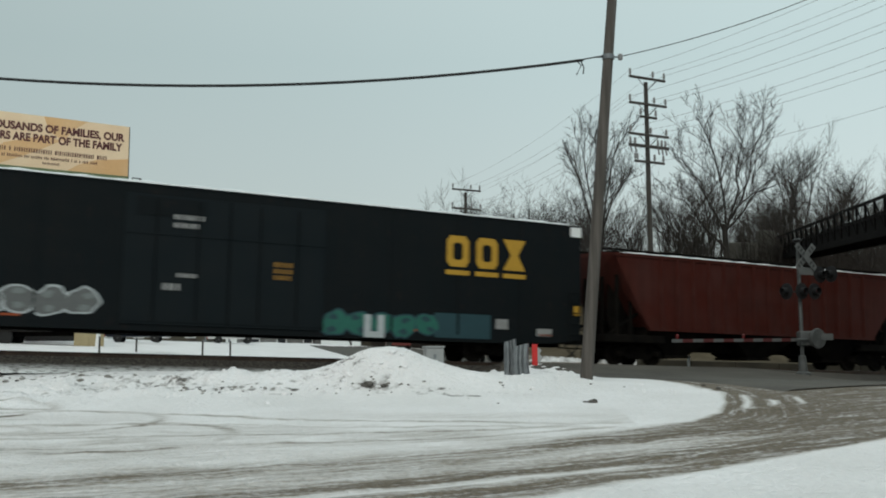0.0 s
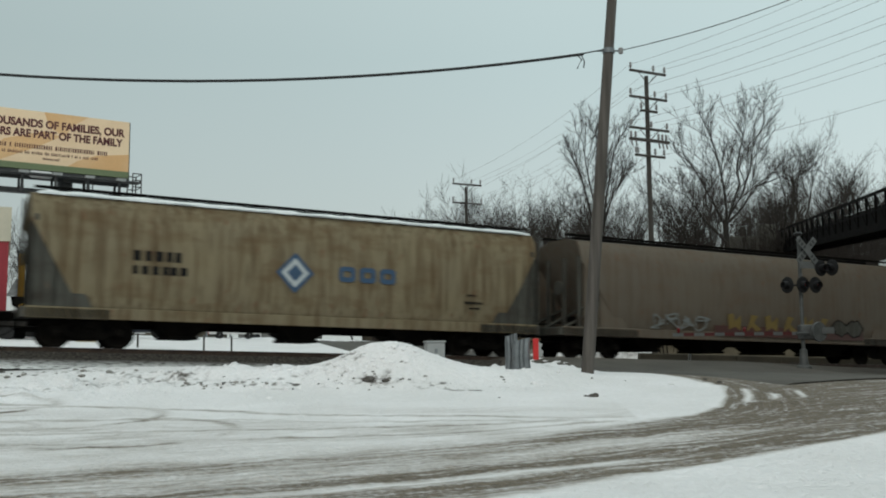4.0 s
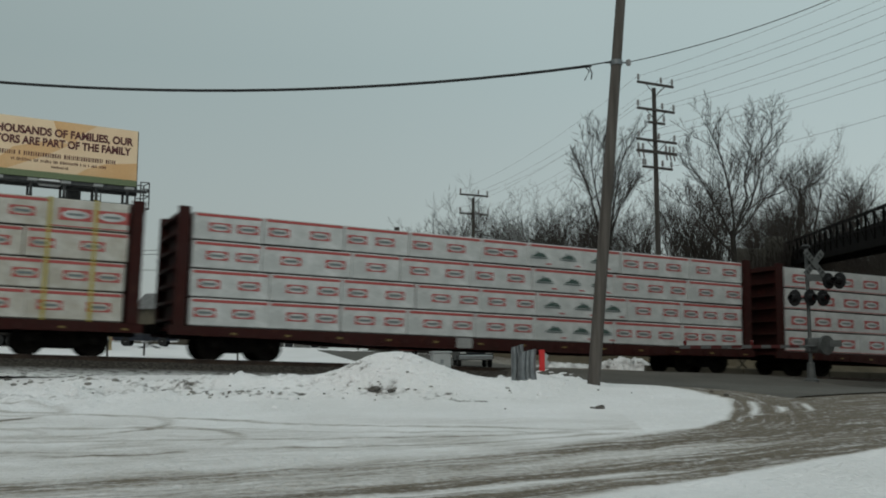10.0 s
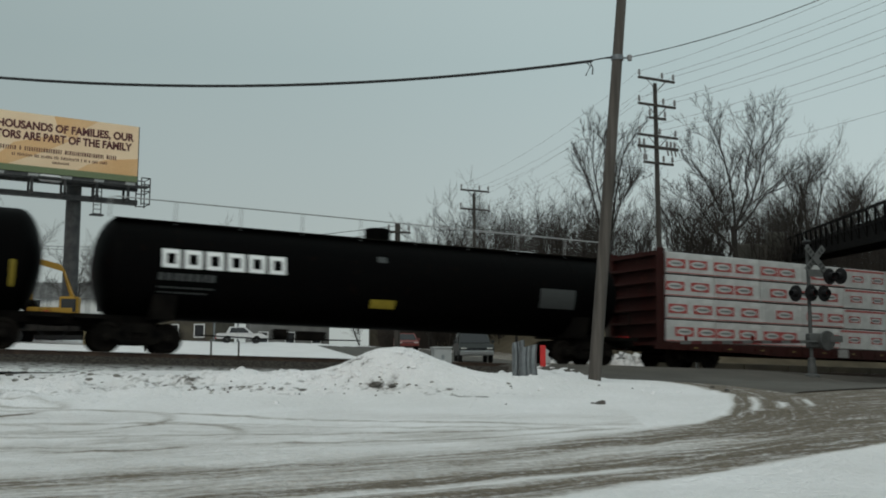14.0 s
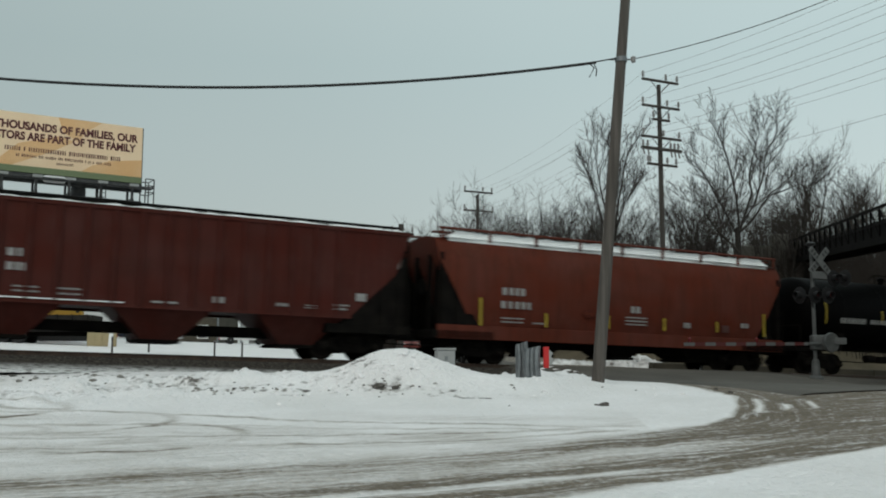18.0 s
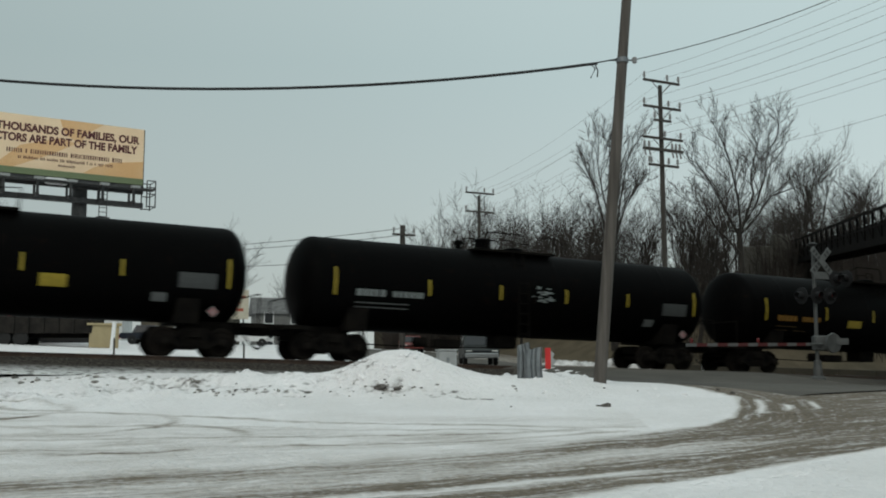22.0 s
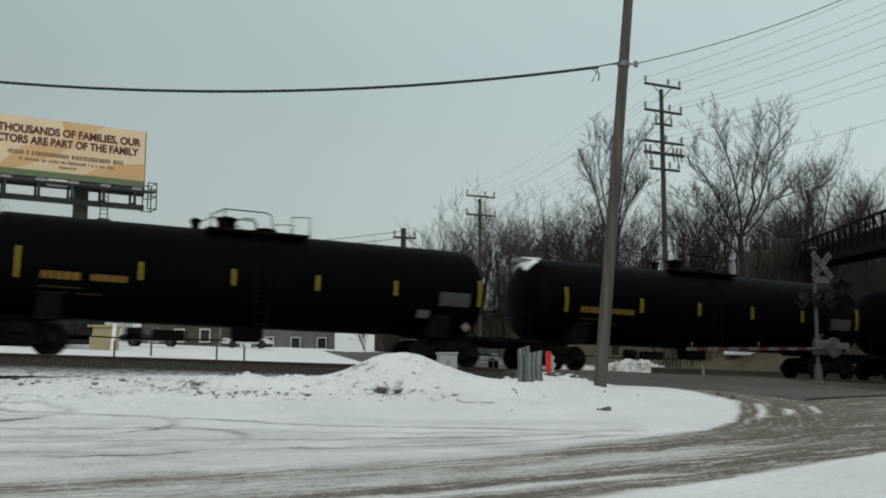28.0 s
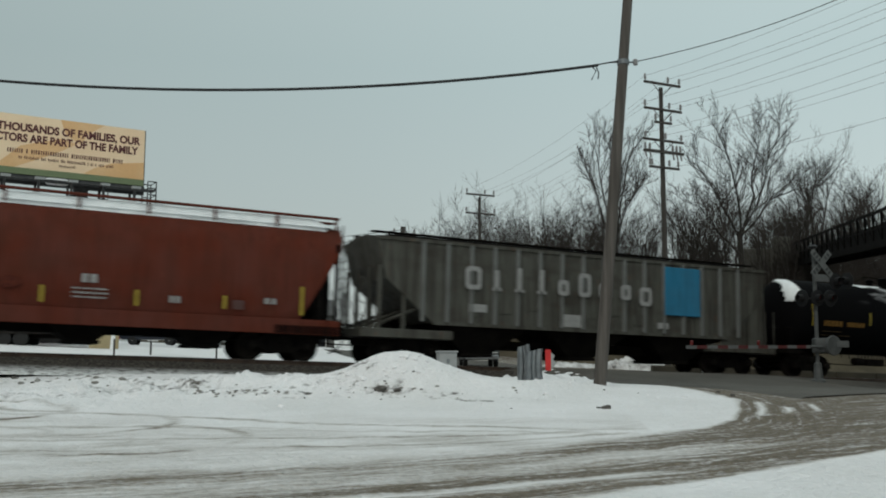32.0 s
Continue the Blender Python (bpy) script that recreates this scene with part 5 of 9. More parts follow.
def rib_hopper(i, label, paint, chute_mat, rib_xs, marks, xt, xb, z0=1.42, ze=4.22, zc=3.25, chute_xs=(-4.3, 0, 4.3), chute_top=2.0, end_mat=None, snow=True, w=1.58, z_low=0.34, rib_mat=None):
    """Covered hopper with upright posts along flat sides."""
    car, L = railcar(i, label, "covered_hopper")
    hopper_shell(car, paint, xt, xb, z0, ze, zc, w, False)
    ribs(car, rib_xs, z0 + 0.02, ze - 0.05, w, rib_mat or paint)
    edge = Geo()
    for y in (-w - 0.05, w - 0.05):
        edge.box(-xt, xt, y, y + 0.10, ze - 0.10, ze + 0.02)
        edge.box(-xb, xb, y, y + 0.10, z0 - 0.08, z0 + 0.04)
    part("side_rail", edge, paint, car)
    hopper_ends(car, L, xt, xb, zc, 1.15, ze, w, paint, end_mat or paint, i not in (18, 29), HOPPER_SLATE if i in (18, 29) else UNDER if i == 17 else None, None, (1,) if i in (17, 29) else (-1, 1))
    chutes(car, chute_xs, z0, z_low, chute_top, 0.55, w - 0.12, chute_mat, UNDER)
    roof_walk(car, xt, ze, UNDER, snow, 0.34, False, w, i + 3)
    running_gear(car, L, L / 2 - 2.35)
    brake_gear(car, -L / 2 + 1.8)
    marks(car, -w - 0.03, xt)
    return car


def grid_of(n, lo, hi):
    return [lo + (hi - lo) * k / (n - 1) for k in range(n)]


def no_marks(car, y, xt):
    pass


def maroon_marks(car, y, xt):
    bars(car, [(-5.2, -4.6, 2.62, 2.84), (-4.4, -3.9, 2.62, 2.84), (-5.2, -4.6, 2.22, 2.44), (-4.4, -3.9, 2.22, 2.44)], DULL_WHITE, y)
    bars(car, [(-5.1, -4.7, 1.75, 1.8), (-5.1, -4.7, 1.62, 1.67), (-4.2, -3.5, 1.75, 1.8), (-4.2, -3.5, 1.62, 1.67), (-3.0, -2.3, 1.75, 1.8), (-3.0, -2.3, 1.6, 1.65), (1.4, 1.8, 1.6, 1.78), (3.4, 3.8, 1.6, 1.7), (4.35, 4.75, 1.66, 1.69), (4.35, 4.75, 1.58, 1.61), (5.3, 5.8, 1.7, 1.76), (5.3, 5.8, 1.58, 1.64)], DULL_WHITE, y)
    part("sill_snow", Geo().box(-5.6, -1.2, y - 0.05, y + 0.02, 1.445, 1.475), CAR_SNOW, car, "thin line of snow on the side rail")
    part("placard", Geo().box(6.05, 6.4, y - 0.004, y + 0.01, 1.9, 2.15), DULL_WHITE, car)
    part("placard", Geo().box(-0.4, 0.35, y - 0.004, y + 0.01, 1.5, 1.56), DULL_WHITE, car)


rib_hopper(0, "maroon covered hopper with flat sides, grimy and snow-dusted", HOPPER_MAROON, UNDER, grid_of(15, -5.4, 5.4), no_marks, 7.7, 6.1, end_mat=UNDER)
rib_hopper(1, "maroon covered hopper with flat sides and dark sloping ends", HOPPER_MAROON, UNDER, grid_of(15, -5.6, 5.6), no_marks, 7.8, 6.2, end_mat=UNDER)


def grey_marks(car, y, xt):
    y = y - 0.005
    sprayed_strokes(car, -5.6, -2.6, 1.02, 1.85, 0.05, HOPPER_GREY, SPRAY_GREY, y, 41, "pale scrawled graffiti")
    part("graffiti", Geo().box(-2.4, 6.0, y - 0.004, y + 0.004, 1.0, 1.42), SPRAY_RUST, car, "dull red painted band")
    for k in range(6):
        x = -1.7 + k * 1.0
        block = Geo().plate([(x, 1.24), (x + 0.26, 1.90), (x + 0.62, 1.86), (x + 0.40, 1.58), (x + 0.78, 1.30), (x + 0.46, 1.22), (x + 0.30, 1.42)] if k % 2 else [(x + 0.05, 1.26), (x, 1.86), (x + 0.30, 1.92), (x + 0.36, 1.6), (x + 0.72, 1.88), (x + 0.66, 1.24), (x + 0.36, 1.40)], y - 0.012, y - 0.006)
        part("graffiti", block, SPRAY_SAND, car, "faded yellow graffiti block")
    graffiti(car, 4.2, 5.9, 1.1, 1.9, 2, UNDER, HOPPER_SLATE, HOPPER_SLATE, y - 0.006, 45, "black graffiti shapes")


smooth_hopper(4, "dusty grey-brown covered hopper with smooth bulged sides and graffiti", HOPPER_GREY, HOPPER_GREY, grey_marks, False, 4.40, 1.05, (-5.0, -1.7, 1.7, 5.0), 6.9, 8.95, False, HOPPER_SLATE, body_xt=8.72)


def adm_marks(car, y, xt):
    g = Geo()
    for k in range(3):
        ring_plate(g, 1.15 + k * 0.72, 2.55, 0.56, 0.50, 0.15, y - 0.01)
    part("lettering", g, SIGN_BLUE, car, "three blue sign shapes")
    d = Geo().plate([(-0.62, 3.15), (0.0, 2.5), (-0.62, 1.85), (-1.24, 2.5)], y - 0.012, y - 0.002, 0)
    d.plate([(-0.62, 2.98), (-0.16, 2.5), (-0.62, 2.02), (-1.08, 2.5)], y - 0.018, y - 0.012, 1)
    d.plate([(-0.62, 2.78), (-0.36, 2.5), (-0.62, 2.22), (-0.88, 2.5)], y - 0.024, y - 0.018, 0)
    part("diamond_emblem", d, [SIGN_BLUE, SPRAY_WHITE], car, "blue and white diamond emblem")
    bars(car, [(5.6, 6.0, 2.05, 2.1), (5.5, 6.2, 1.78, 1.86), (5.7, 6.1, 1.6, 1.66), (-5.6, -4.2, 2.6, 2.9), (-5.6, -4.0, 2.2, 2.45)], BOX_BLACK, y)


smooth_hopper(5, "rust-stained cream covered hopper with a blue emblem", HOPPER_TAN, HOPPER_TAN, adm_marks, False, 4.42, 1.05, (-3.9, 0, 3.9), 6.95, 8.45, True, HOPPER_SLATE)


def blue_hopper():
    car, L = railcar(6, "light blue covered hopper with upright ribs, graffiti and snow", "covered_hopper")
    x0, x1, w, z0, ze = -7.45, 7.75, 1.58, 0.92, 4.34
    g = Geo()
    sec = [(-w, z0), (-w, ze), (-0.5, ze + 0.20), (0.5, ze + 0.20), (w, ze), (w, z0)]
    g.loft([[(x0, y, z) for y, z in sec], [(x1, y, z) for y, z in sec]])
    part("body", g, HOPPER_BLUE, car)
    ribs(car, [-6.0 + 1.02 * k for k in range(14)], z0 + 0.1, ze - 0.05, w, HOPPER_BLUE, 0.07, 0.06)
    edge = Geo()
    for y in (-w - 0.05, w - 0.04):
        edge.box(x0, x1, y, y + 0.09, ze - 0.09, ze + 0.03)
        edge.box(x0, x1, y, y + 0.09, z0 - 0.05, z0 + 0.12)
    part("side_rail", edge, HOPPER_BLUE, car)
    for k, z in enumerate((1.25, 1.7, 2.25, 2.75, 3.3, 3.85)):
        part("end_rib", Geo().box(x0 - 0.10, x0, -w + 0.1, w - 0.1, z - 0.06, z + 0.06), HOPPER_BLUE, car)
        part("end_rib", Geo().box(x1, x1 + 0.10, -w + 0.1, w - 0.1, z - 0.06, z + 0.06), HOPPER_BLUE, car)
    part("end_platform", Geo().box(x0 - 0.55, x0, -w, w, 0.95, 1.12, 0, None, 0.02).box(x1, x1 + 0.35, -w, w, 0.95, 1.12, 0, None, 0.02), UNDER, car)
    part("dark_lower_end", Geo().box(x0 - 0.04, x0, -w + 0.05, w - 0.05, z0 + 0.1, 2.3), HOPPER_SLATE, car)
    part("roof_hatch", Geo().box(x0 + 0.1, x0 + 0.6, -0.6, 0.6, ze + 0.15, ze + 0.36, 0, None, 0.03), UNDER, car)
    y = -w - 0.085
    panel = [(-7.05, 4.22), (-5.6, 4.22), (-5.6, 0.98), (-6.45, 0.98), (-6.45, 2.4), (-7.05, 2.4)]
    part("sign_panel", Geo().plate(panel, y, y + 0.08), NAVY, car, "navy painted panel")
    for k in range(4):
        part("sign_shape", Geo().box(-7.0 + k * 0.345, -6.74 + k * 0.345, y - 0.012, y, 3.72, 4.14), SIGN_YELLOW, car)
    part("sign_stripe", Geo().plate([(-7.0, 3.58), (-6.62, 3.5), (-5.66, 1.95), (-5.68, 1.72), (-5.95, 1.72), (-6.55, 2.75)], y - 0.012, y), SIGN_YELLOW, car, "yellow painted stripe")
    bars(car, [(-5.7, -4.7, 2.22, 2.42), (-5.7, -4.5, 1.68, 1.95), (-4.9, -4.5, 1.4, 1.5)], BOX_BLACK, -w - 0.02)
    graffiti(car, -3.2, 0.2, 1.0, 1.7, 5, SPRAY_TEAL, HOPPER_BLUE, SPRAY_TEAL, -w - 0.078, 52, "dark line graffiti")
    graffiti(car, 0.4, 1.3, 1.0, 1.75, 2, SPRAY_SAND, HOPPER_BLUE, SPRAY_TEAL, -w - 0.078, 54, "yellow-edged graffiti")
    graffiti(car, 1.3, 5.2, 1.0, 1.75, 4, HOPPER_SLATE, HOPPER_SLATE, SPRAY_TEAL, -w - 0.078, 56, "grey graffiti block")
    graffiti(car, 5.3, 7.6, 1.0, 1.6, 4, HOPPER_SLATE, HOPPER_BLUE, HOPPER_SLATE, -w - 0.078, 58, "grey outline graffiti")
    graffiti(car, -7.4, -6.6, 1.0, 1.9, 1, SPRAY_GREEN, HOPPER_BLUE, SPRAY_GREEN, -w - 0.095, 59, "green graffiti")
    ladder(car, x0 - 0.14, -1.2, 1.0, 4.3, HOPPER_BLUE, False)
    chutes(car, (-3.2, 0.2, 3.5), z0, 0.34, 1.3, 0.5, 1.4, UNDER, UNDER)
    running_gear(car, L, L / 2 - 2.2)
    roof_snow(car, x0 + 0.2, x1 - 0.1, -w + 0.1, w - 0.1, lambda yy: ze + 0.20 * (1 - max(0, abs(yy) - 0.5) / 1.08), 17, thick=0.10)


blue_hopper()


def red_marks(car, y, xt):
    for x, z0, z1 in ((-6.22, 1.30, 2.26), (-3.55, 1.35, 1.85), (-0.85, 1.42, 1.9), (1.75, 1.45, 1.92), (4.35, 1.50, 1.90), (6.8, 1.42, 2.32)):
        part("reflector_strip", Geo().box(x - 0.055, x + 0.055, y - 0.02, y - 0.008, z0, z1), YELLOW, car)
    bars(car, [(-5.35, -4.35, 2.42, 2.68), (-5.4, -4.2, 1.95, 2.20)], DULL_WHITE, y - 0.012)
    bars(car, [(-5.4, -4.5, 1.58, 1.63), (-5.4, -4.5, 1.45, 1.5), (-4.1, -3.6, 1.45, 1.5), (0.2, 0.75, 2.05, 2.3), (-0.05, 0.95, 1.85, 1.9), (-0.05, 0.95, 1.72, 1.78), (-0.05, 0.9, 1.6, 1.65), (2.7, 3.1, 1.6, 1.8), (5.6, 6.0, 1.72, 1.9)], DULL_WHITE, y - 0.012)
    part("placard", Geo().box(4.6, 4.95, y - 0.02, y - 0.008, 1.50, 1.78), SPRAY_RUST, car)
    graffiti(car, -1.9, -1.45, 1.75, 2.1, 1, HOPPER_MAROON, HOPPER_RED, HOPPER_MAROON, y - 0.01, 61, "worn patch")


# dark_end=UNDER puts the end recess's shade into the frames' near-black colour
smooth_hopper(16, "brick-red covered hopper with smooth sides, roof rails and trapped snow", HOPPER_RED, HOPPER_RED, red_marks, True, 4.30, 1.2, (-3.2, 0.4, 4.0), 6.45, 7.85, dark_end=UNDER)
smooth_hopper(30, "brick-red covered hopper with snow-filled roof rails and worn patches", HOPPER_RED, HOPPER_RED, red_marks, True, 4.30, 1.2, (-3.2, 0.4, 4.0), 6.75, 8.15, dark_end=UNDER)
rib_hopper(17, "dark maroon covered hopper with white stencils and dark sloping ends", HOPPER_MAROON, HOPPER_MAROON, grid_of(15, -5.4, 5.4), maroon_marks, 7.95, 5.9, 1.40, 4.28, 3.3, chute_top=1.5, end_mat=UNDER)


def pale_marks(car, y, xt):
    bars(car, [(-6.4, -4.9, 3.0, 3.3), (-6.3, -4.3, 2.2, 2.5), (-5.6, -5.2, 1.9, 1.95)], HOPPER_SLATE, y)
    part("faded_patch", Geo().box(2.2, 5.6, y - 0.004, y, 1.62, 1.82), SPRAY_SAND, car, "faded yellow scrawl")
    part("dark_patch", Geo().box(4.5, 4.95, y - 0.004, y, 1.75, 2.05), HOPPER_SLATE, car)


rib_hopper(18, "pale grey covered hopper with upright ribs and three deep bays", HOPPER_PALE, HOPPER_PALE, grid_of(16, -6.55, 7.3), pale_marks, 8.75, 7.2, 1.46, 4.16, 3.0, (-4.6, 0, 4.6), 1.65, HOPPER_SLATE, rib_mat=PALE_RIB)


def pil_marks(car, y, xt):
    part("sign_panel", Geo().box(3.3, 5.0, y - 0.10, y - 0.03, 2.15, 4.0, 0, None, 0.01), PANEL_BLUE, car, "bright blue painted panel")
    for k, (dw, h) in enumerate(((0.62, 0.8), (0.26, 0.72), (0.26, 0.86), (0.26, 0.86), (0.46, 0.56), (0.54, 0.86), (0.56, 0.56), (0.46, 0.56), (0.56, 0.70))):
        cx, zb = -4.97 + k * 0.92, 2.62
        g = Geo()
        if dw < 0.3:
            g.box(cx - 0.09, cx + 0.09, y - 0.08, y - 0.07, zb, zb + h).box(cx - 0.18, cx + 0.18, y - 0.08, y - 0.07, zb, zb + 0.10)
        else:
            ring_plate(g, cx, zb + h * 0.5 - (0.18 if k == 8 else 0), dw, h, 0.15, y - 0.08)
        part("sign_shape", g, DULL_WHITE, car, "worn white sign shape")
    part("placard", Geo().box(-5.1, -4.4, y - 0.02, y - 0.008, 1.85, 2.12), DULL_WHITE, car)
    part("placard", Geo().box(-1.3, -0.5, y - 0.02, y - 0.008, 1.5, 1.95), DULL_WHITE, car)
    part("placard", Geo().box(3.0, 3.5, y - 0.02, y - 0.008, 1.62, 1.85), DULL_WHITE, car)
    for k in range(9):
        part("dark_stain", Geo().box(-5.0 + k * 1.15, -4.55 + k * 1.15, y - 0.004, y + 0.004, 1.7 + 0.15 * (k % 3), 2.1 + 0.2 * (k % 2)), HOPPER_SLATE, car)


rib_hopper(29, "weathered grey covered hopper with upright ribs and a bright blue panel", HOPPER_SLATE, UNDER, grid_of(16, -6.85, 7.0), pil_marks, 8.55, 6.45, 1.42, 4.20, 3.1, (-4.4, 0, 4.4), 1.9, HOPPER_SLATE, False, rib_mat=SLATE_RIB)

# ------------------------------------------------------------------ coil cars


def coil_car(i, label, hoop, paint_blue):
    car, L = railcar(i, label, "coil_car")
    h = L / 2
    xb = h - 0.62
    w = 1.52
    sill = Geo()
    for y in (-w, w - 0.09):
        sill.plate([(-xb, 1.02), (-xb, 1.52), (xb, 1.52), (xb, 1.02), (4.25, 0.98), (3.15, 0.36), (-3.0, 0.36), (-4.2, 0.98)], y, y + 0.09)
        sill.box(-xb, xb, y - 0.05, y + 0.14, 1.44, 1.56)
        sill.box(-3.2, 3.3, y - 0.03, y + 0.12, 0.32, 0.42)
    part("side_sill", sill, COIL_GREY, car, "deep fish-bellied side sill")
    part("deck", Geo().box(-xb, xb, -w + 0.1, w - 0.1, 1.1, 1.5), COIL_GREY, car)
    hx0, hx1 = -6.65, 6.85
    if i == 8:
        hx0, hx1 = -6.45, 6.82
    prof = []
    for k in range(13):
        a = math.pi * k / 12
        prof.append((-1.42 * math.cos(a), 2.45 + 0.95 * math.sin(a) ** 0.8 if 0 < k < 12 else 2.45))
    prof = [(-1.46, 1.58)] + prof + [(1.46, 1.58)]
    g = Geo()
    g.loft([[(x, y * k, 1.58 + (z - 1.58) * kz) for y, z in prof] for x, k, kz in ((hx0, 0.94, 0.93), (hx0 + 0.25, 0.99, 0.985), (hx0 + 0.6, 1, 1), (hx1 - 0.6, 1, 1), (hx1 - 0.25, 0.99, 0.985), (hx1, 0.94, 0.93))])
    part("hood", g, COIL_TAN, car, "arched tan hood", True)
    rib = Geo()
    rib.loft([[(-0.035 + dx, y * 1.012, 1.58 + (z - 1.58) * 1.01) for y, z in prof] for dx in (0, 0.07)], closed=False, caps=False)
    rib.loft([[(dx, y * k, 1.58 + (z - 1.58) * k) for y, z in prof] for dx, k in ((-0.035, 1.0), (-0.035, 1.012))], closed=False, caps=False)
    rib.loft([[(dx, y * k, 1.58 + (z - 1.58) * k) for y, z in prof] for dx, k in ((0.035, 1.0), (0.035, 1.012))], closed=False, caps=False)
    me = rib.mesh("hood_rib", COIL_RIB, True)
    for x in grid_of(9, hx0 + 1.0, hx1 - 0.8):
        part("hood_rib", me, None, car).location = (x, 0, 0)
    for x in (-3.5, 3.55):
        b = Geo().box(x - 0.11, x + 0.11, -0.2, 0.2, 3.38, 3.78, 0, None, 0.02).box(x - 0.22, x + 0.22, -0.26, 0.26, 3.70, 3.78)
        part("lifting_bracket", b, UNDER, car)
    if hoop:
        b = Geo()
        for y in (-0.3, 0.3):
            b.tube([(-1.0, y, 3.35), (-0.65, y, 3.95), (-0.4, y, 4.08), (-0.1, y, 4.08), (0.15, y, 3.95), (0.55, y, 3.35)], 0.06, 6)
        b.box(-0.55, 0.05, -0.36, 0.36, 3.98, 4.10)
        part("lifting_frame", b, COIL_GREY, car, "raised grey lifting frame", True)
    roof_snow(car, hx0 + 0.3, hx1 - 0.3, -1.0, 1.0, lambda yy: 2.45 + 0.95 * max(0.0, 1 - (yy / 1.42) ** 2) ** 0.4 + 0.01, i, thick=0.09)
    y = -1.475
    bars(car, [(-5.5, -5.0, 1.98, 2.25)], NUMBER_ORANGE, y)
    g = Geo()
    for k in range(6):
        g.box(-4.7, -3.25 + 0.04 * k, y - 0.01, y, 1.84 + k * 0.075, 1.885 + k * 0.075)
    ring_plate(g, -2.92, 2.05, 0.42, 0.42, 0.13, y - 0.01)
    ring_plate(g, -2.46, 2.05, 0.42, 0.42, 0.13, y - 0.01)
    part("lettering", g, BOX_BLACK, car, "black striped emblem shapes")
    bars(car, [(-4.9, -3.0, 1.62 + 0.0, 1.78)], BOX_BLACK, y)
    bars(car, [(1.8, 4.4, 1.95, 2.25)], SIGN_BLUE if paint_blue else COIL_GREY, y)
    bars(car, [(-4.0, -3.2, 1.3, 1.38), (-2.6, -1.4, 1.32, 1.38)], DULL_WHITE, -w - 0.064)
    part("placard", Geo().box(2.9, 3.55, -w - 0.016, -w - 0.004, 0.78, 1.0), DULL_WHITE, car)
    for k, x in enumerate(grid_of(14, -3.4, 5.8)):
        part("hood_clip", Geo().box(x, x + 0.12, -1.56, -1.46, 1.46, 1.62), COIL_RIB, car)
    for sgn in (-1, 1):
        m = pose(0, 0, 0) if sgn > 0 else pose(0, 0, 0, 0, 0, 180)
        part("end_platform", Geo().box(xb - 0.9, h - 0.45, -w, w, 1.0, 1.14, 0, m), COIL_GREY, car)
        e = Geo()
        for yy in (-1.35, 1.35):
            e.box(xb - 0.16, xb - 0.06, yy - 0.05, yy + 0.05, 1.1, 2.35, 0, m)
        e.box(xb - 0.16, xb - 0.06, -1.35, 1.35, 2.2, 2.3, 0, m).box(xb - 0.16, xb - 0.06, -1.35, 1.35, 1.7, 1.78, 0, m)
        part("end_rail", e, COIL_GREY, car)
    running_gear(car, L, h - 2.3)


coil_car(7, "coil car with tan arched hood, roof snow and lifting frame", True, True)
coil_car(8, "coil car with tan ribbed hood under snow, grey sill", True, True)

# ------------------------------------------------------------------ centre-beam cars with lumber


def bundle_mesh(length, h, stripe):
    g = Geo()
    g.box(0.012, length - 0.012, -1.50, -0.14, 0.028, h - 0.016, 0, None, 0.022)
    if stripe:
        g.box(0.09, length - 0.05, -1.508, -1.49, h - 0.142, h - 0.055, 1)
    else:
        g.box(0.02, length - 0.02, -1.508, -1.49, 0.055, 0.085, 1)
    g.box(0.06, length - 0.06, -1.49, -0.2, 0.0, 0.028, 2)
    n = max(1, int(length / 0.8))
    for k in range(n):
        x = (k + 0.93) * length / n
        if x < length - 0.1:
            g.box(x, x + 0.014, -1.506, -1.49, 0.05, h - 0.04, 3)
    return g


def mark_mesh(style, h):
    """One printed mark."""
    g = Geo()
    y, cz = -1.509, h * 0.48
    if style == "solid":
        g.box(-0.46, 0.46, y - 0.003, y, cz - 0.18, cz + 0.18, 0)
        g.plate([(0.38 * math.cos(a * 0.5236), cz + 0.125 * math.sin(a * 0.5236)) for a in range(12)], y - 0.006, y - 0.003, 1)
        g.box(-0.24, 0.24, y - 0.009, y - 0.006, cz - 0.035, cz + 0.035, 2)
    elif style == "ring":
        for x0, x1, z0, z1 in ((-0.34, 0.34, 0.10, 0.14), (-0.34, 0.34, -0.14, -0.10), (-0.34, -0.30, -0.10, 0.10), (0.30, 0.34, -0.10, 0.10)):
            g.box(x0, x1, y - 0.004, y, cz + z0, cz + z1, 0)
        for sx, sz in ((-1, -1), (-1, 1), (1, -1), (1, 1)):
            g.plate([(sx * 0.30, cz + sz * 0.10), (sx * 0.16, cz + sz * 0.10), (sx * 0.30, cz + sz * 0.03)], y - 0.004, y, 0)
        g.box(-0.22, 0.22, y - 0.005, y - 0.002, cz - 0.04, cz + 0.036, 2)
    else:
        g.plate([(-0.36, cz - 0.04), (0.36, cz - 0.04), (0.12, cz + 0.13), (0.04, cz + 0.08), (-0.04, cz + 0.17), (-0.14, cz + 0.06)], y - 0.006, y - 0.002, 3)
        g.box(-0.36, 0.36, y - 0.006, y - 0.002, cz - 0.11, cz - 0.06, 2)
        g.box(0.30, 0.52, y - 0.004, y, cz - 0.30, cz - 0.25, 0)
    return g


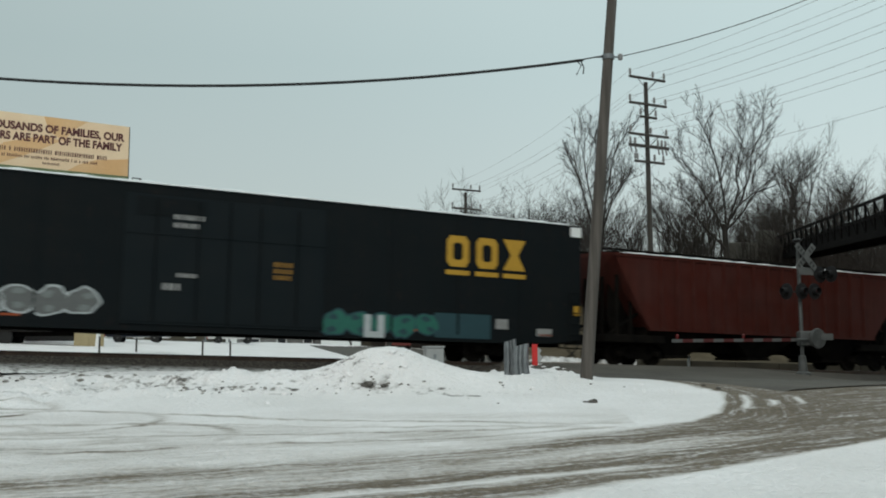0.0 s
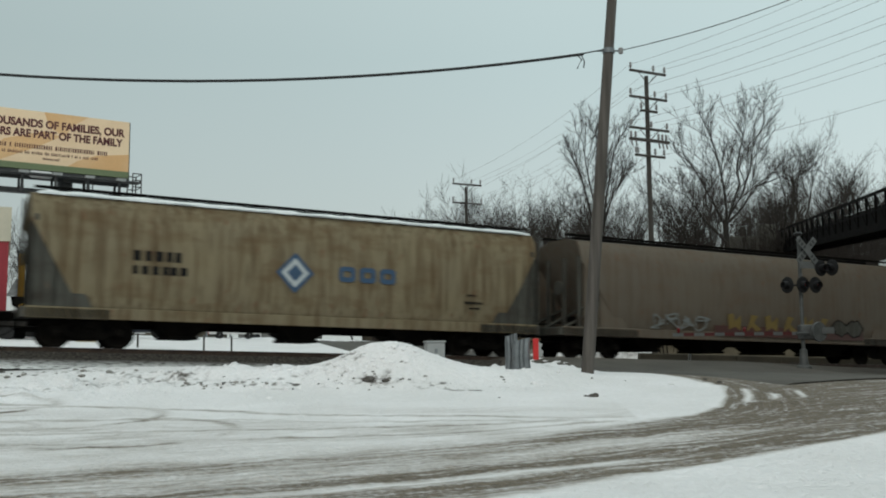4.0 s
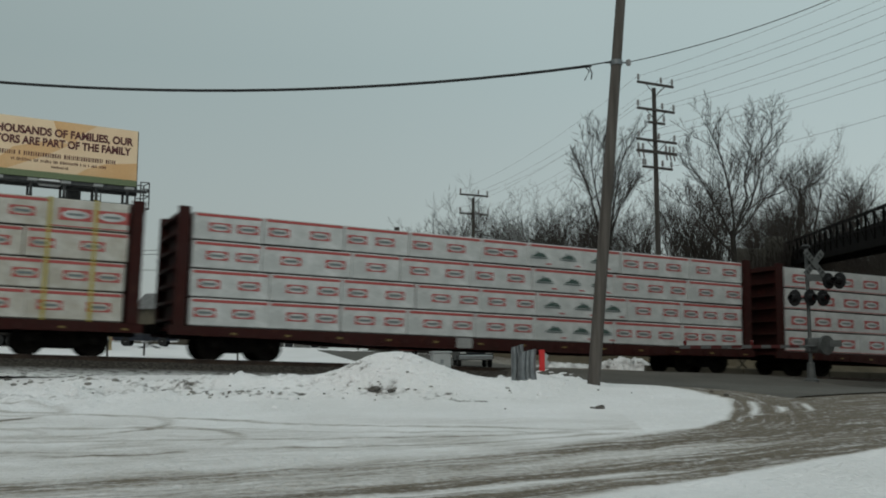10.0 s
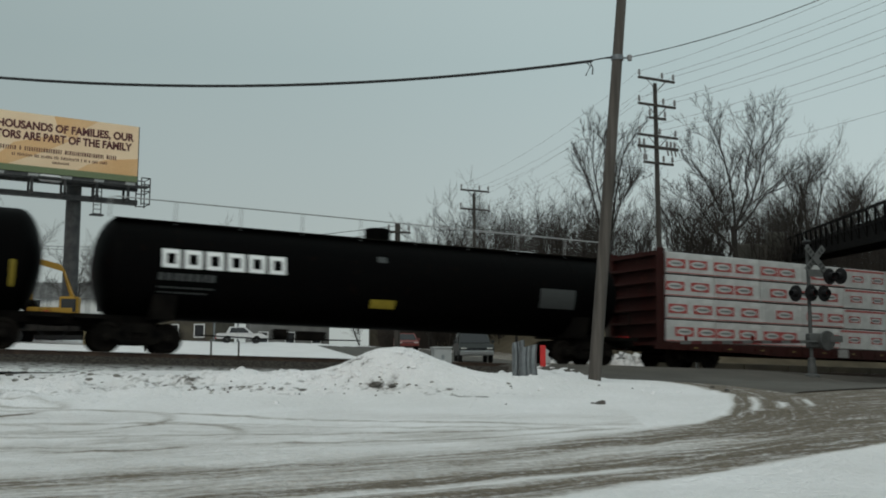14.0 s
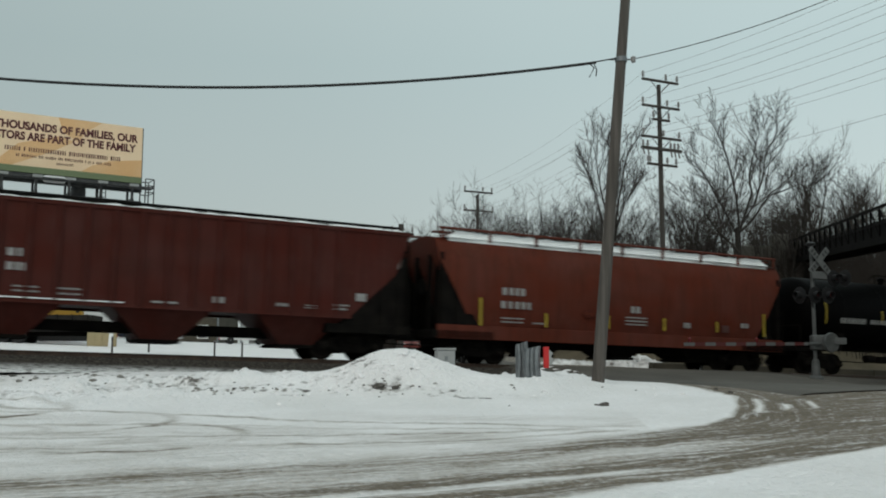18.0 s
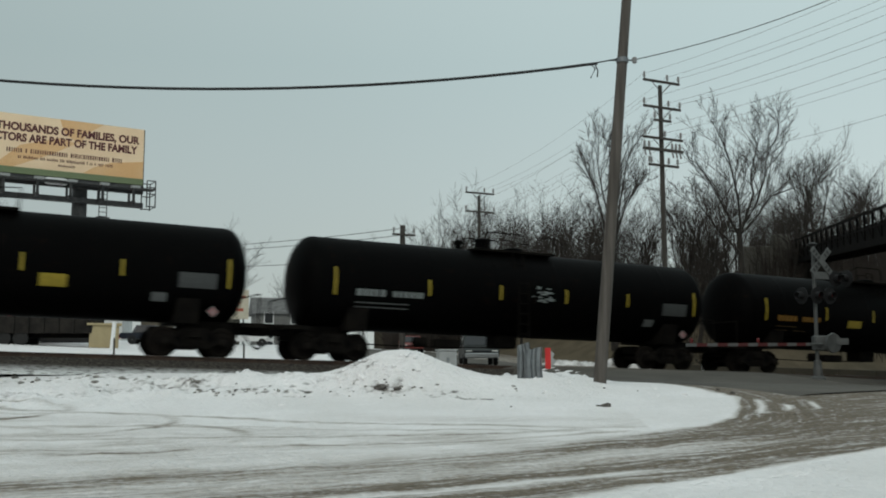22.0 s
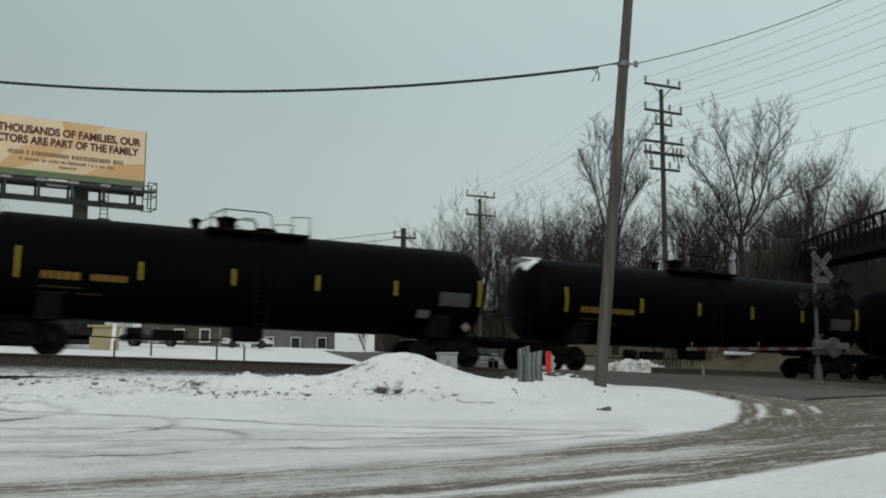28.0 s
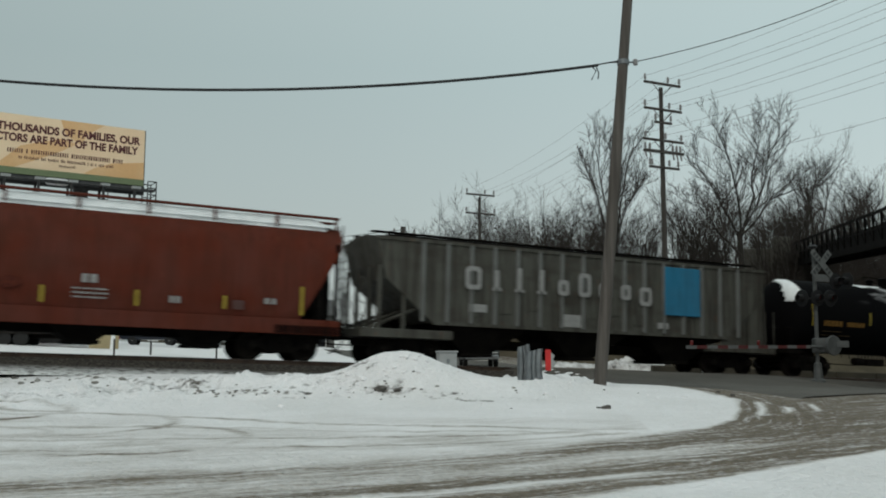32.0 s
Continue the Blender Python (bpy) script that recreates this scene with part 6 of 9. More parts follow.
def centrebeam(i, label, columns, styles, wrap, straps, seed):
    car, L = railcar(i, label, "lumber_car")
    h = L / 2
    x0, x1, w = -11.25, 10.95 + (0.4 if i == 9 else 0.0), 1.56
    rnd = random.Random(seed)
    sill = Geo()
    for y in (-w, w - 0.12):
        sill.plate([(x0 - 0.5, 0.70), (x0 - 0.5, 0.97), (x1 + 0.5, 0.97), (x1 + 0.5, 0.70), (7.2, 0.66), (5.5, 0.58), (-5.5, 0.58), (-7.2, 0.66)], y, y + 0.12)
    part("side_sill", sill, BEAM_RED, car)
    part("deck", Geo().box(x0 - 0.45, x1 + 0.45, -w + 0.1, w - 0.1, 0.84, 0.96), BEAM_RED, car)
    for sgn, x in ((-1, x0 - 0.38), (1, x1 + 0.02)):
        g = Geo()
        for y in (-w, w - 0.16):
            g.box(x, x + 0.36, y, y + 0.16, 0.9, 4.62, 0, None, 0.02)
        g.box(x + (0.26 if sgn < 0 else 0.02), x + (0.34 if sgn < 0 else 0.10), -w + 0.1, w - 0.1, 0.95, 4.55, 0)
        b = part("bulkhead", g, BEAM_RED, car, "oxide-red end bulkhead")
        for k in range(7):
            z = 1.2 + k * 0.53
            part("bulkhead_rib", Geo().box(x + 0.0, x + 0.3, -w + 0.15, w - 0.15, z - 0.05, z + 0.05), BEAM_RED, b)
    part("centre_beam", Geo().box(x0, x1, -0.14, 0.14, 4.32, 4.60, 0, None, 0.02), BEAM_RED, car)
    post = Geo().box(-0.09, 0.09, -0.11, 0.11, 0.9, 4.35).mesh("centre_post", BEAM_RED)
    for x in grid_of(13, x0 + 0.4, x1 - 0.4):
        part("centre_post", post, None, car).location = (x, 0, 0)
    clip = Geo().box(-0.07, 0.07, -0.20, -0.13, 4.50, 4.66).mesh("cable_winch", UNDER)
    for x in grid_of(12, x0 + 0.9, x1 - 0.9):
        part("cable_winch", clip, None, car).location = (x, 0, 0)
    th = 0.882
    made = {}
    for tier in range(4):
        x = x0 + 0.06
        lengths = [ln * (x1 - x0 - 0.12) / sum(columns) for ln in columns]
        for c in range(len(lengths) - 1):
            slip = rnd.choice((0, 0, 0.1, -0.1, 0.3, -0.3))
            lengths[c], lengths[c + 1] = lengths[c] + slip, lengths[c + 1] - slip
        for c, ln in enumerate(lengths):
            style = styles[min(tier, len(styles) - 1)][c % len(styles[0])]
            key = (round(ln, 2), style)
            if key not in made:
                made[key] = bundle_mesh(ln, th, style != "solid").mesh("lumber_pack", [wrap, PRINT_RED, DUNNAGE, FOLD])
            if style not in made:
                made[style] = mark_mesh(style, th).mesh("printed_mark", [PRINT_RED, WRAP, PRINT_DARK, PRINT_GREEN])
            for side in (0, 180):
                b = part("lumber_pack", made[key], None, car, "white-wrapped pack of lumber")
                z = 0.975 + tier * th
                b.matrix_basis = pose(x + rnd.uniform(-0.02, 0.02), rnd.uniform(-0.02, 0.02), z, 0, 0, 0) if side == 0 else pose(x + ln, 0, z, 0, 0, 180)
                if side == 0:
                    n = max(1, round(ln / {"solid": 1.42, "green": 1.2, "ring": 1.22}[style]))
                    slip = rnd.uniform(-0.34, 0.34) if n > 1 else 0.0
                    for k in range(n):
                        part("printed_mark", made[style], None, b).location = (min(max((k + 0.5) * ln / n + slip, 0.48), ln - 0.48), 0, 0)
            x += ln
    if straps:
        strap = Geo().box(-0.042, 0.042, -1.545, -1.53, 0.75, 4.52).box(-0.042, 0.042, -1.53, -0.2, 4.50, 4.515).mesh("strap", STRAP_YELLOW)
        for x in grid_of(15, x0 + 0.9, x1 - 0.9):
            part("strap", strap, None, car, "yellow tie-down strap").location = (x + rnd.uniform(-0.1, 0.1), 0, 0)
    n = 26
    pocket = Geo().box(-0.13, 0.13, -w - 0.035, -w, 0.70, 0.86).mesh("stake_pocket", BEAM_RED)
    tag = Geo().box(-0.08, 0.08, -w - 0.012, -w - 0.002, 0.76, 0.82).mesh("stencil", SPRAY_SAND)
    for k, x in enumerate(grid_of(n, x0 + 0.3, x1 - 0.3)):
        part("stake_pocket", pocket, None, car).location = (x, 0, 0)
        if k % 2:
            part("stencil", tag, None, car).location = (x + 0.3, 0, 0)
    part("placard", Geo().box(-2.1, -1.5, -w - 0.05, -w - 0.036, 0.62, 0.96), DULL_WHITE, car)
    running_gear(car, L, h - 2.9)
    brake_gear(car, -1.0)


R, S, G = "ring", "solid", "green"
centrebeam(9, "centre-beam flatcar stacked with white-wrapped lumber, red and green print", (4.3, 4.24, 3.46, 3.04, 2.55, 2.47, 2.1), ((S, S, R, R, R, R, R), (S, S, G, G, S, S, R), (S, S, G, G, R, R, R), (S, S, G, G, R, R, R)), WRAP, False, 1)
centrebeam(10, "centre-beam flatcar stacked with white-wrapped lumber, red-striped packs", (2.5, 2.42, 2.36, 2.49, 2.53, 3.8, 3.23, 2.82), ((R, R, R, R, R, G, R, R),) * 4, WRAP, False, 2)
centrebeam(11, "centre-beam flatcar of dusty-wrapped lumber under yellow tie-down straps", (2.6, 2.69, 2.42, 2.52, 3.09, 3.22, 3.05, 2.56), ((R,) * 8, (R, R, R, R, R, S, R, R), (R, R, R, R, R, S, R, R), (R, R, R, R, R, S, R, S)), WRAP_TAN, True, 3)
centrebeam(12, "centre-beam flatcar stacked with white-wrapped lumber printed with red marks", (2.5, 2.37, 2.26, 2.51, 2.55, 2.59, 2.51, 2.59, 2.27), ((S, S, S, S, R, R, R, R, R),) * 4, WRAP, False, 4)

# ------------------------------------------------------------------ tank cars
TANK_R, TANK_Z = 1.56, 2.60


def on_tank(g, x0, x1, z0, z1, mi=0, r=TANK_R, zc=TANK_Z, lift=0.010):
    """A decal that follows the shell on the near side."""
    n = max(2, int((z1 - z0) / 0.12) + 1)
    rows = []
    for k in range(n):
        z = z0 + (z1 - z0) * k / (n - 1)
        y = -math.sqrt(max(0.01, r * r - (z - zc) ** 2)) - lift
        rows.append([(x0, y, z), (x1, y, z), (x1, y + 0.008, z), (x0, y + 0.008, z)])
    g.loft(rows, mi)


def tank_bars(car, rows, mat, name="stencil", lift=0.012):
    g = Geo()
    rnd = random.Random(int(abs(rows[0][0]) * 100))
    for x0, x1, z0, z1 in rows:
        hh, x = z1 - z0, x0
        while x < x1 - hh * 0.4:
            wd = min(hh * rnd.uniform(0.6, 0.85), x1 - x)
            on_tank(g, x, x + wd, z0, z1, 0, TANK_R, TANK_Z, lift)
            x += wd + hh * rnd.uniform(0.18, 0.35)
    tagged(part(name, g, mat, car), kind="stuff")


def tank_snow(car, x0, x1, a0, a1, seed, end=0):
    """Snow clinging to the shell between two angles from the top (degrees, towards the near side)."""
    rnd = random.Random(seed)
    g = Geo()
    n = max(5, int((x1 - x0) / 0.35))
    rows = []
    for i in range(n + 1):
        x = x0 + (x1 - x0) * i / n
        lo = a0 + rnd.uniform(-4, 4)
        hi = a1 * rnd.uniform(0.55, 1.05) * (0.35 if i in (0, n) else 1)
        row = []
        for j in range(6):
            a = radians(lo + (hi - lo) * j / 5)
            r = TANK_R + (0.004 if j in (0, 5) or i in (0, n) else 0.035 * rnd.uniform(0.5, 1.2))
            row.append((x, -r * math.sin(a), TANK_Z + r * math.cos(a)))
        rows.append(row)
    g.loft(rows, closed=False, caps=False)
    part("clinging_snow", g, CAR_SNOW, car, "patch of clinging snow", True)


def head_snow(car, xe, seed, start=26, wide_most=0.26):
    """A crescent of snow stuck along the rim of the rounded head."""
    rnd = random.Random(seed)
    g = Geo()
    rows = []
    for i in range(19):
        a = radians(start - 74 * i / 18)
        wide = wide_most * max(0.12, 1 - abs(i - 3) / 15) * rnd.uniform(0.75, 1.25)
        row = []
        for j in range(6):
            k = 0.99 - wide * (1 - j / 5)
            x = xe + 0.72 * (1 - math.sqrt(max(0, 1 - k * k)))
            out = 0.006 if j in (0, 5) or i in (0, 18) else 0.03
            r = TANK_R * k + out
            row.append((x - out, -r * math.sin(a), TANK_Z + r * math.cos(a)))
        rows.append(row)
    g.loft(rows, closed=False, caps=False)
    part("clinging_snow", g, CAR_SNOW, car, "snow stuck to the tank head", True)


def powdered_paint():
    """Black tank paint with dry snow blown along its upper side."""
    mat, nt, b = base_material("snow_blown_black_paint", 0.65, 0.0, 0.012)
    streak = noise_socket(nt, 1.0, 9, (0.7, 1.5, 2.4), 0.52, 0.78)
    tc, sp, up, on, m1, m2 = (nt.nodes.new("ShaderNode" + k) for k in ("TexCoord", "SeparateXYZ", "MapRange", "MapRange", "Math", "Math"))
    up.inputs[1].default_value, up.inputs[2].default_value = TANK_Z + 0.55, TANK_Z + 1.15
    on.inputs[1].default_value, on.inputs[2].default_value = -4.5, -2.5
    m1.operation = m2.operation = "MULTIPLY"
    nt.links.new(tc.outputs["Object"], sp.inputs[0])
    nt.links.new(sp.outputs["Z"], up.inputs[0])
    nt.links.new(sp.outputs["X"], on.inputs[0])
    nt.links.new(up.outputs[0], m1.inputs[0])
    nt.links.new(on.outputs[0], m1.inputs[1])
    nt.links.new(m1.outputs[0], m2.inputs[0])
    nt.links.new(streak, m2.inputs[1])
    nt.links.new(socket_mix(nt, m2.outputs[0], (0.0045, 0.0045, 0.005), (0.62, 0.63, 0.65)), b.inputs["Base Color"])
    return mat


POWDERED = powdered_paint()


def tank_body(car, x0, x1, r=TANK_R, zc=TANK_Z, paint=BLACK):
    n = 10
    prof = [(x0 + 0.72 * (1 - math.cos(math.pi / 2 * k / n)), r * max(0.012, math.sin(math.pi / 2 * k / n))) for k in range(n + 1)]
    tail = [(x1 - (p - x0), rr) for p, rr in reversed(prof)]
    rings = sorted(x for x in grid_of(6, x0 + 2.3, x1 - 2.3))
    mid = []
    for x in rings:
        mid += [(x - 0.08, r), (x - 0.03, r), (x - 0.02, r + 0.006), (x + 0.02, r + 0.006), (x + 0.03, r), (x + 0.08, r)]
    g = Geo().lathe((0, 0, zc), (1, 0, 0), prof + mid + tail, 40)
    part("tank_shell", g, paint, car, smooth=True)
    for sgn, x in ((-1, x0 + 2.0), (1, x1 - 2.0)):
        sad = Geo()
        sad.plate([(-1.25, 1.0), (-1.45, 1.75), (-1.2, 1.5), (-0.7, 1.15), (0.7, 1.15), (1.2, 1.5), (1.45, 1.75), (1.25, 1.0)], x - 0.35, x + 0.35, 0, "yz")
        part("saddle", sad, UNDER, car)
        end = x0 if sgn < 0 else x1
        d = Geo().box(min(end - 0.2 * 0, x) - (0.7 if sgn < 0 else 0), max(end, x) + (0.7 if sgn > 0 else 0), -0.55, 0.55, 0.78, 1.12, 0, None, 0.02)
        d.box(end - 0.55 + (0.2 if sgn > 0 else 0), end + 0.35 + (0.2 if sgn > 0 else 0), -1.45, 1.45, 0.95, 1.08)
        part("stub_sill", d, UNDER, car)
        rail = Geo()
        xx = end + sgn * 0.18
        for yy in (-1.4, 1.4):
            rail.tube([(xx, yy, 1.05), (xx, yy, 2.0)], 0.022, 5)
        rail.tube([(xx, -1.4, 2.0), (xx, 1.4, 2.0)], 0.022, 5)
        part("end_handrail", rail, UNDER, car)


def hazard(car, x, z, r):
    """A diamond placard hung under the shell."""
    d = part("hazard_placard", Geo().plate([(x, z - r), (x + r, z), (x, z + r), (x - r, z)], -1.36, -1.35), DULL_WHITE, car, "white hazard diamond with red corners")
    k = r * 0.32
    for dx, dz in ((0, 0.5), (0, -0.5), (0.5, 0), (-0.5, 0)):
        cx, cz = x + dx * r, z + dz * r
        part("red_corner", Geo().plate([(cx, cz - k), (cx + k, cz), (cx, cz + k), (cx - k, cz)], -1.366, -1.36), PINK, d)


def tank_top(car, x, tall=True):
    """Platform, valve housing, manway and guard rails on top of the tank."""
    z = TANK_Z + TANK_R
    part("platform", Geo().box(x - 1.65, x + 1.70, -0.95, 0.95, z - 0.10, z - 0.02, 0, None, 0.01), UNDER, car)
    part("valve_housing", Geo().lathe((x - 0.85, 0, z - 0.03), (0, 0, 1), [(0, 0.33), (0.12, 0.33), (0.14, 0.30), (0.36, 0.30), (0.38, 0.36), (0.44, 0.36), (0.50, 0.20)], 16), BLACK, car, smooth=True)
    part("manway", Geo().lathe((x + 0.45, 0, z - 0.03), (0, 0, 1), [(0, 0.30), (0.10, 0.30), (0.12, 0.38), (0.17, 0.38), (0.22, 0.30), (0.24, 0.05)], 16), BLACK, car, smooth=True)
    part("relief_valve", Geo().lathe((x - 1.85, 0, z - 0.06), (0, 0, 1), [(0, 0.13), (0.22, 0.13), (0.24, 0.18), (0.34, 0.18), (0.40, 0.10)], 12), BLACK, car, smooth=True)
    for y in (-0.92, 0.92):
        g = Geo()
        if tall:
            g.tube([(x - 1.6, y, z + 0.33), (x - 1.15, y, z + 0.58), (x + 0.2, y, z + 0.58), (x + 0.38, y, z + 0.50), (x + 0.42, y, z + 0.1)], 0.022, 5)
            g.tube([(x - 1.15, y, z - 0.05), (x - 1.15, y, z + 0.58)], 0.022, 5)
            g.tube([(x - 0.55, y, z + 0.34), (x - 0.18, y, z + 0.34), (x - 0.10, y, z - 0.02)], 0.022, 5)
            g.tube([(x + 1.05, y, z - 0.03), (x + 1.05, y, z + 0.52), (x + 1.68, y, z + 0.56), (x + 1.68, y, z - 0.03)], 0.022, 5)
        else:
            g.tube([(x - 1.2, y, z - 0.05), (x - 1.2, y, z + 0.4), (x + 1.2, y, z + 0.4), (x + 1.2, y, z - 0.05)], 0.022, 5)
        part("guard_rail", g, UNDER, car)
    lg = Geo()
    for dx in (-0.2, 0.2):
        lg.tube([(x + dx, -1.62, 1.0), (x + dx, -1.60, 2.7), (x + dx, -1.05, 4.1)], 0.022, 5)
    for k in range(8):
        z1 = 1.1 + k * 0.36
        yy = -1.62 if z1 < 2.7 else -1.60 + 0.55 * (z1 - 2.7) / 1.4
        lg.tube([(x - 0.2, yy, z1), (x + 0.2, yy, z1)], 0.016, 4)
    part("ladder", lg, UNDER, car)


TANK_ENDS = {15: (0.25, 0.0), 19: (0.5, -0.25), 20: (0.4, 0.27), 21: (0.36, 0.2), 22: (0.6, 0.0), 23: (0.3, 0.35), 26: (0.4, 0.0), 27: (0.6, 0.0), 28: (0.5, 0.15)}


def tank_car(i, label, snow=(), square=(), strips=True, top=True, head=False, text=True, shift=0.0, tall=True, paint=BLACK):
    car, L = railcar(i, label, "tank_car")
    x0, x1 = -L / 2 + 0.55 + TANK_ENDS.get(i, (0.4, 0))[0], L / 2 - 0.75 + TANK_ENDS.get(i, (0.4, 0))[1]
    tank_body(car, x0, x1, paint=paint)
    running_gear(car, L, L / 2 - 2.25, 0.9, stub=True)
    if top:
        tank_top(car, 0.0 + shift, tall)
    if strips:
        for x, za, zb in ((-7.05, 2.12, 3.02), (-3.68, 2.26, 2.80), (-0.90, 2.28, 2.78), (1.82, 2.28, 2.78), (4.55, 2.30, 2.78), (7.72, 2.10, 3.0)):
            g = Geo()
            on_tank(g, x - 0.042, x + 0.042, za, zb)
            part("reflector_strip", g, YELLOW, car)
    if text:
        tank_bars(car, [(-6.4, -5.25, 2.14, 2.36), (-5.05, -4.05, 2.15, 2.34)], NUMBER_ORANGE)
        tank_bars(car, [(-6.45, -5.3, 1.90, 1.94), (-6.45, -5.7, 1.74, 1.78), (-5.4, -4.7, 1.74, 1.78)], FAINT_ORANGE, lift=0.011)
    for x0b, x1b, za, zb in square:
        g = Geo()
        on_tank(g, x0b, x1b, za, zb)
        part("yellow_panel", g, YELLOW, car, "yellow panel")
    g = Geo()
    on_tank(g, 6.2, 7.35, 2.06, 2.52)
    part("placard", g, PLACARD, car)
    g = Geo()
    on_tank(g, 5.45, 5.9, 1.62, 1.88)
    part("placard", g, PLATE_GREY, car)
    hazard(car, 7.3, 1.38, 0.17)
    part("bottom_outlet", Geo().box(-0.45, 0.45, -0.4, 0.4, 0.62, 1.12, 0, None, 0.05), UNDER, car)
    brake_gear(car, -3.4)
    for k, (a, b, c, d) in enumerate(snow):
        tank_snow(car, a, b, c, d, i * 7 + k)
    if head:
        head_snow(car, x0, i, *((64, 0.42) if i == 28 else (26, 0.26)))
    return car


def procor(i, label, mark, rail, strips):
    car, L = railcar(i, label, "tank_car")
    x0, x1 = -L / 2 + 0.95, L / 2 - 0.85 + (0.4 if i == 14 else 0.0)
    tank_body(car, x0, x1)
    running_gear(car, L, L / 2 - 2.3, 0.9, stub=True)
    z = TANK_Z + TANK_R
    part("dome", Geo().lathe((-0.05, 0, z - 0.08), (0, 0, 1), [(0, 0.46), (0.42, 0.46), (0.46, 0.40), (0.50, 0.1)], 18), BLACK, car, smooth=True)
    if rail:
        g = Geo()
        g.tube([(x0 + 0.35, -0.75, z - 0.1), (x0 + 0.35, -0.75, z + 0.50), (x0 + 0.5, -0.75, z + 0.54), (x1 - 0.5, -0.75, z + 0.54), (x1 - 0.35, -0.75, z + 0.50), (x1 - 0.35, -0.75, z - 0.1)], 0.022, 5)
        part("handrail", g, GREY_PAINT, car, "long grey handrail along the top")
        for x in grid_of(8, x0 + 2.3, x1 - 2.3):
            part("rail_post", Geo().tube([(x, -0.75, z - 0.2), (x, -0.75, z + 0.54)], 0.02, 5), GREY_PAINT, car)
        part("walkway", Geo().box(x0 + 0.5, x1 - 0.5, -0.85, -0.35, z - 0.13, z - 0.09), UNDER, car)
    g = Geo()
    for k in range(6):
        cx = -7.35 + k * 0.66
        on_tank(g, cx - 0.27, cx + 0.27, 3.00, 3.13)
        on_tank(g, cx - 0.27, cx - 0.13, 2.58, 3.01)
        on_tank(g, cx + 0.13, cx + 0.27, 2.58, 3.01)
        on_tank(g, cx - 0.27, cx + 0.27, 2.56, 2.68)
    part("lettering", g, WHITE, car, "six white sign shapes")
    tank_bars(car, [(-7.7, -5.9, 2.18, 2.40)], PLACARD)
    tank_bars(car, [(-7.7, -6.0, 1.95, 2.0), (-7.7, -6.2, 1.80, 1.85)], PLACARD, lift=0.011)
    for a, b, c, d, mt in ((-0.8, 0.1, 1.68, 1.96, YELLOW), (-0.6, -0.25, 3.2, 3.4, PLACARD), (5.7, 7.2, 2.0, 2.7, PLACARD)):
        g = Geo()
        on_tank(g, a, b, c, d)
        part("panel", g, mt, car)
    hazard(car, 8.3, 1.38, 0.2)
    if strips:
        for x in (9.1, 4.2):
            g = Geo()
            on_tank(g, x - 0.06, x + 0.06, 1.75, 2.5)
            part("reflector_strip", g, YELLOW, car)
        tank_bars(car, [(6.6, 7.6, 2.3, 2.5), (6.6, 7.6, 2.0, 2.2)], DULL_WHITE)
    tank_snow(car, 4.5, 6.4, -10, 24, i)
    part("striped_end_rail", Geo().box(x1 + 0.1, x1 + 0.16, -1.4, 1.4, 0.98, 1.12), RED, car)
    brake_gear(car, -3.4)
    return car


procor(13, "long black tank car with white sign shapes and handrail", True, True, False)
procor(14, "long black tank car, dusty, with white sign shapes and yellow strips", True, False, True)
tank_car(15, "black tank car with white stencils, yellow strips and faint graffiti", square=(), text=False)
TILX = CARS[-1][0]
tank_bars(TILX, [(-6.2, -4.7, 2.18, 2.4), (-4.4, -3.4, 2.2, 2.38)], DULL_WHITE)
gf = Geo()
rnd_t = random.Random(77)
for k in range(14):
    cx0 = 1.2 + rnd_t.random() * 2.2
    cz0 = 1.9 + rnd_t.random() * 0.9
    on_tank(gf, cx0, cx0 + rnd_t.uniform(0.08, 0.4), cz0, cz0 + rnd_t.uniform(0.1, 0.3), 0, TANK_R, TANK_Z, 0.011 + 0.0006 * k)
tagged(part("graffiti", gf, SPRAY_TEAL, TILX, "faint teal graffiti"), kind="stuff")
tank_car(19, "black tank car with yellow reflective strips and a yellow panel", square=((-2.4, -1.6, 2.0, 2.3),))
tank_car(20, "black tank car with white stencils, yellow strips and a chalky scrawl", text=False)
tank_bars(CARS[-1][0], [(-6.3, -5.2, 2.14, 2.36), (-5.0, -3.9, 2.15, 2.34)], SPRAY_GREY)
tank_bars(CARS[-1][0], [(-6.3, -4.4, 1.90, 1.94), (-6.3, -4.4, 1.76, 1.80)], PLATE_GREY, lift=0.011)
scrawl = Geo()
rnd_t = random.Random(61)
for k in range(16):
    cx0, cz0 = 0.35 + rnd_t.random() * 0.75, 2.25 + rnd_t.random() * 0.5
    on_tank(scrawl, cx0, cx0 + rnd_t.uniform(0.05, 0.3), cz0, cz0 + rnd_t.uniform(0.03, 0.10), 0, TANK_R, TANK_Z, 0.011 + 0.0006 * k)
tagged(part("graffiti", scrawl, SPRAY_GREY, CARS[-1][0], "chalky grey scrawl"), kind="stuff")
tank_car(21, "black tank car with yellow strips, lettering and a yellow panel", square=((2.3, 3.05, 1.88, 2.24),), snow=((-3.0, -0.3, 0, 16),))
tank_car(22, "black tank car with a yellow panel and top guard rails", square=((-2.75, -1.95, 2.0, 2.3),), tall=True)
tank_car(23, "black tank car with yellow strips and guarded top fittings")
tank_car(24, "black tank car with yellow strips and a yellow panel", square=((2.2, 3.0, 1.95, 2.25),))
tank_car(25, "black tank car with yellow strips and snow on the head", head=True, snow=((-8.2, -7.3, -20, 20),))
tank_car(26, "black tank car with yellow lettering and snow by the fittings", head=False)
tank_car(27, "black tank car with yellow strips, dulled by dust", head=True, snow=((-8.3, -7.5, -25, 20),))
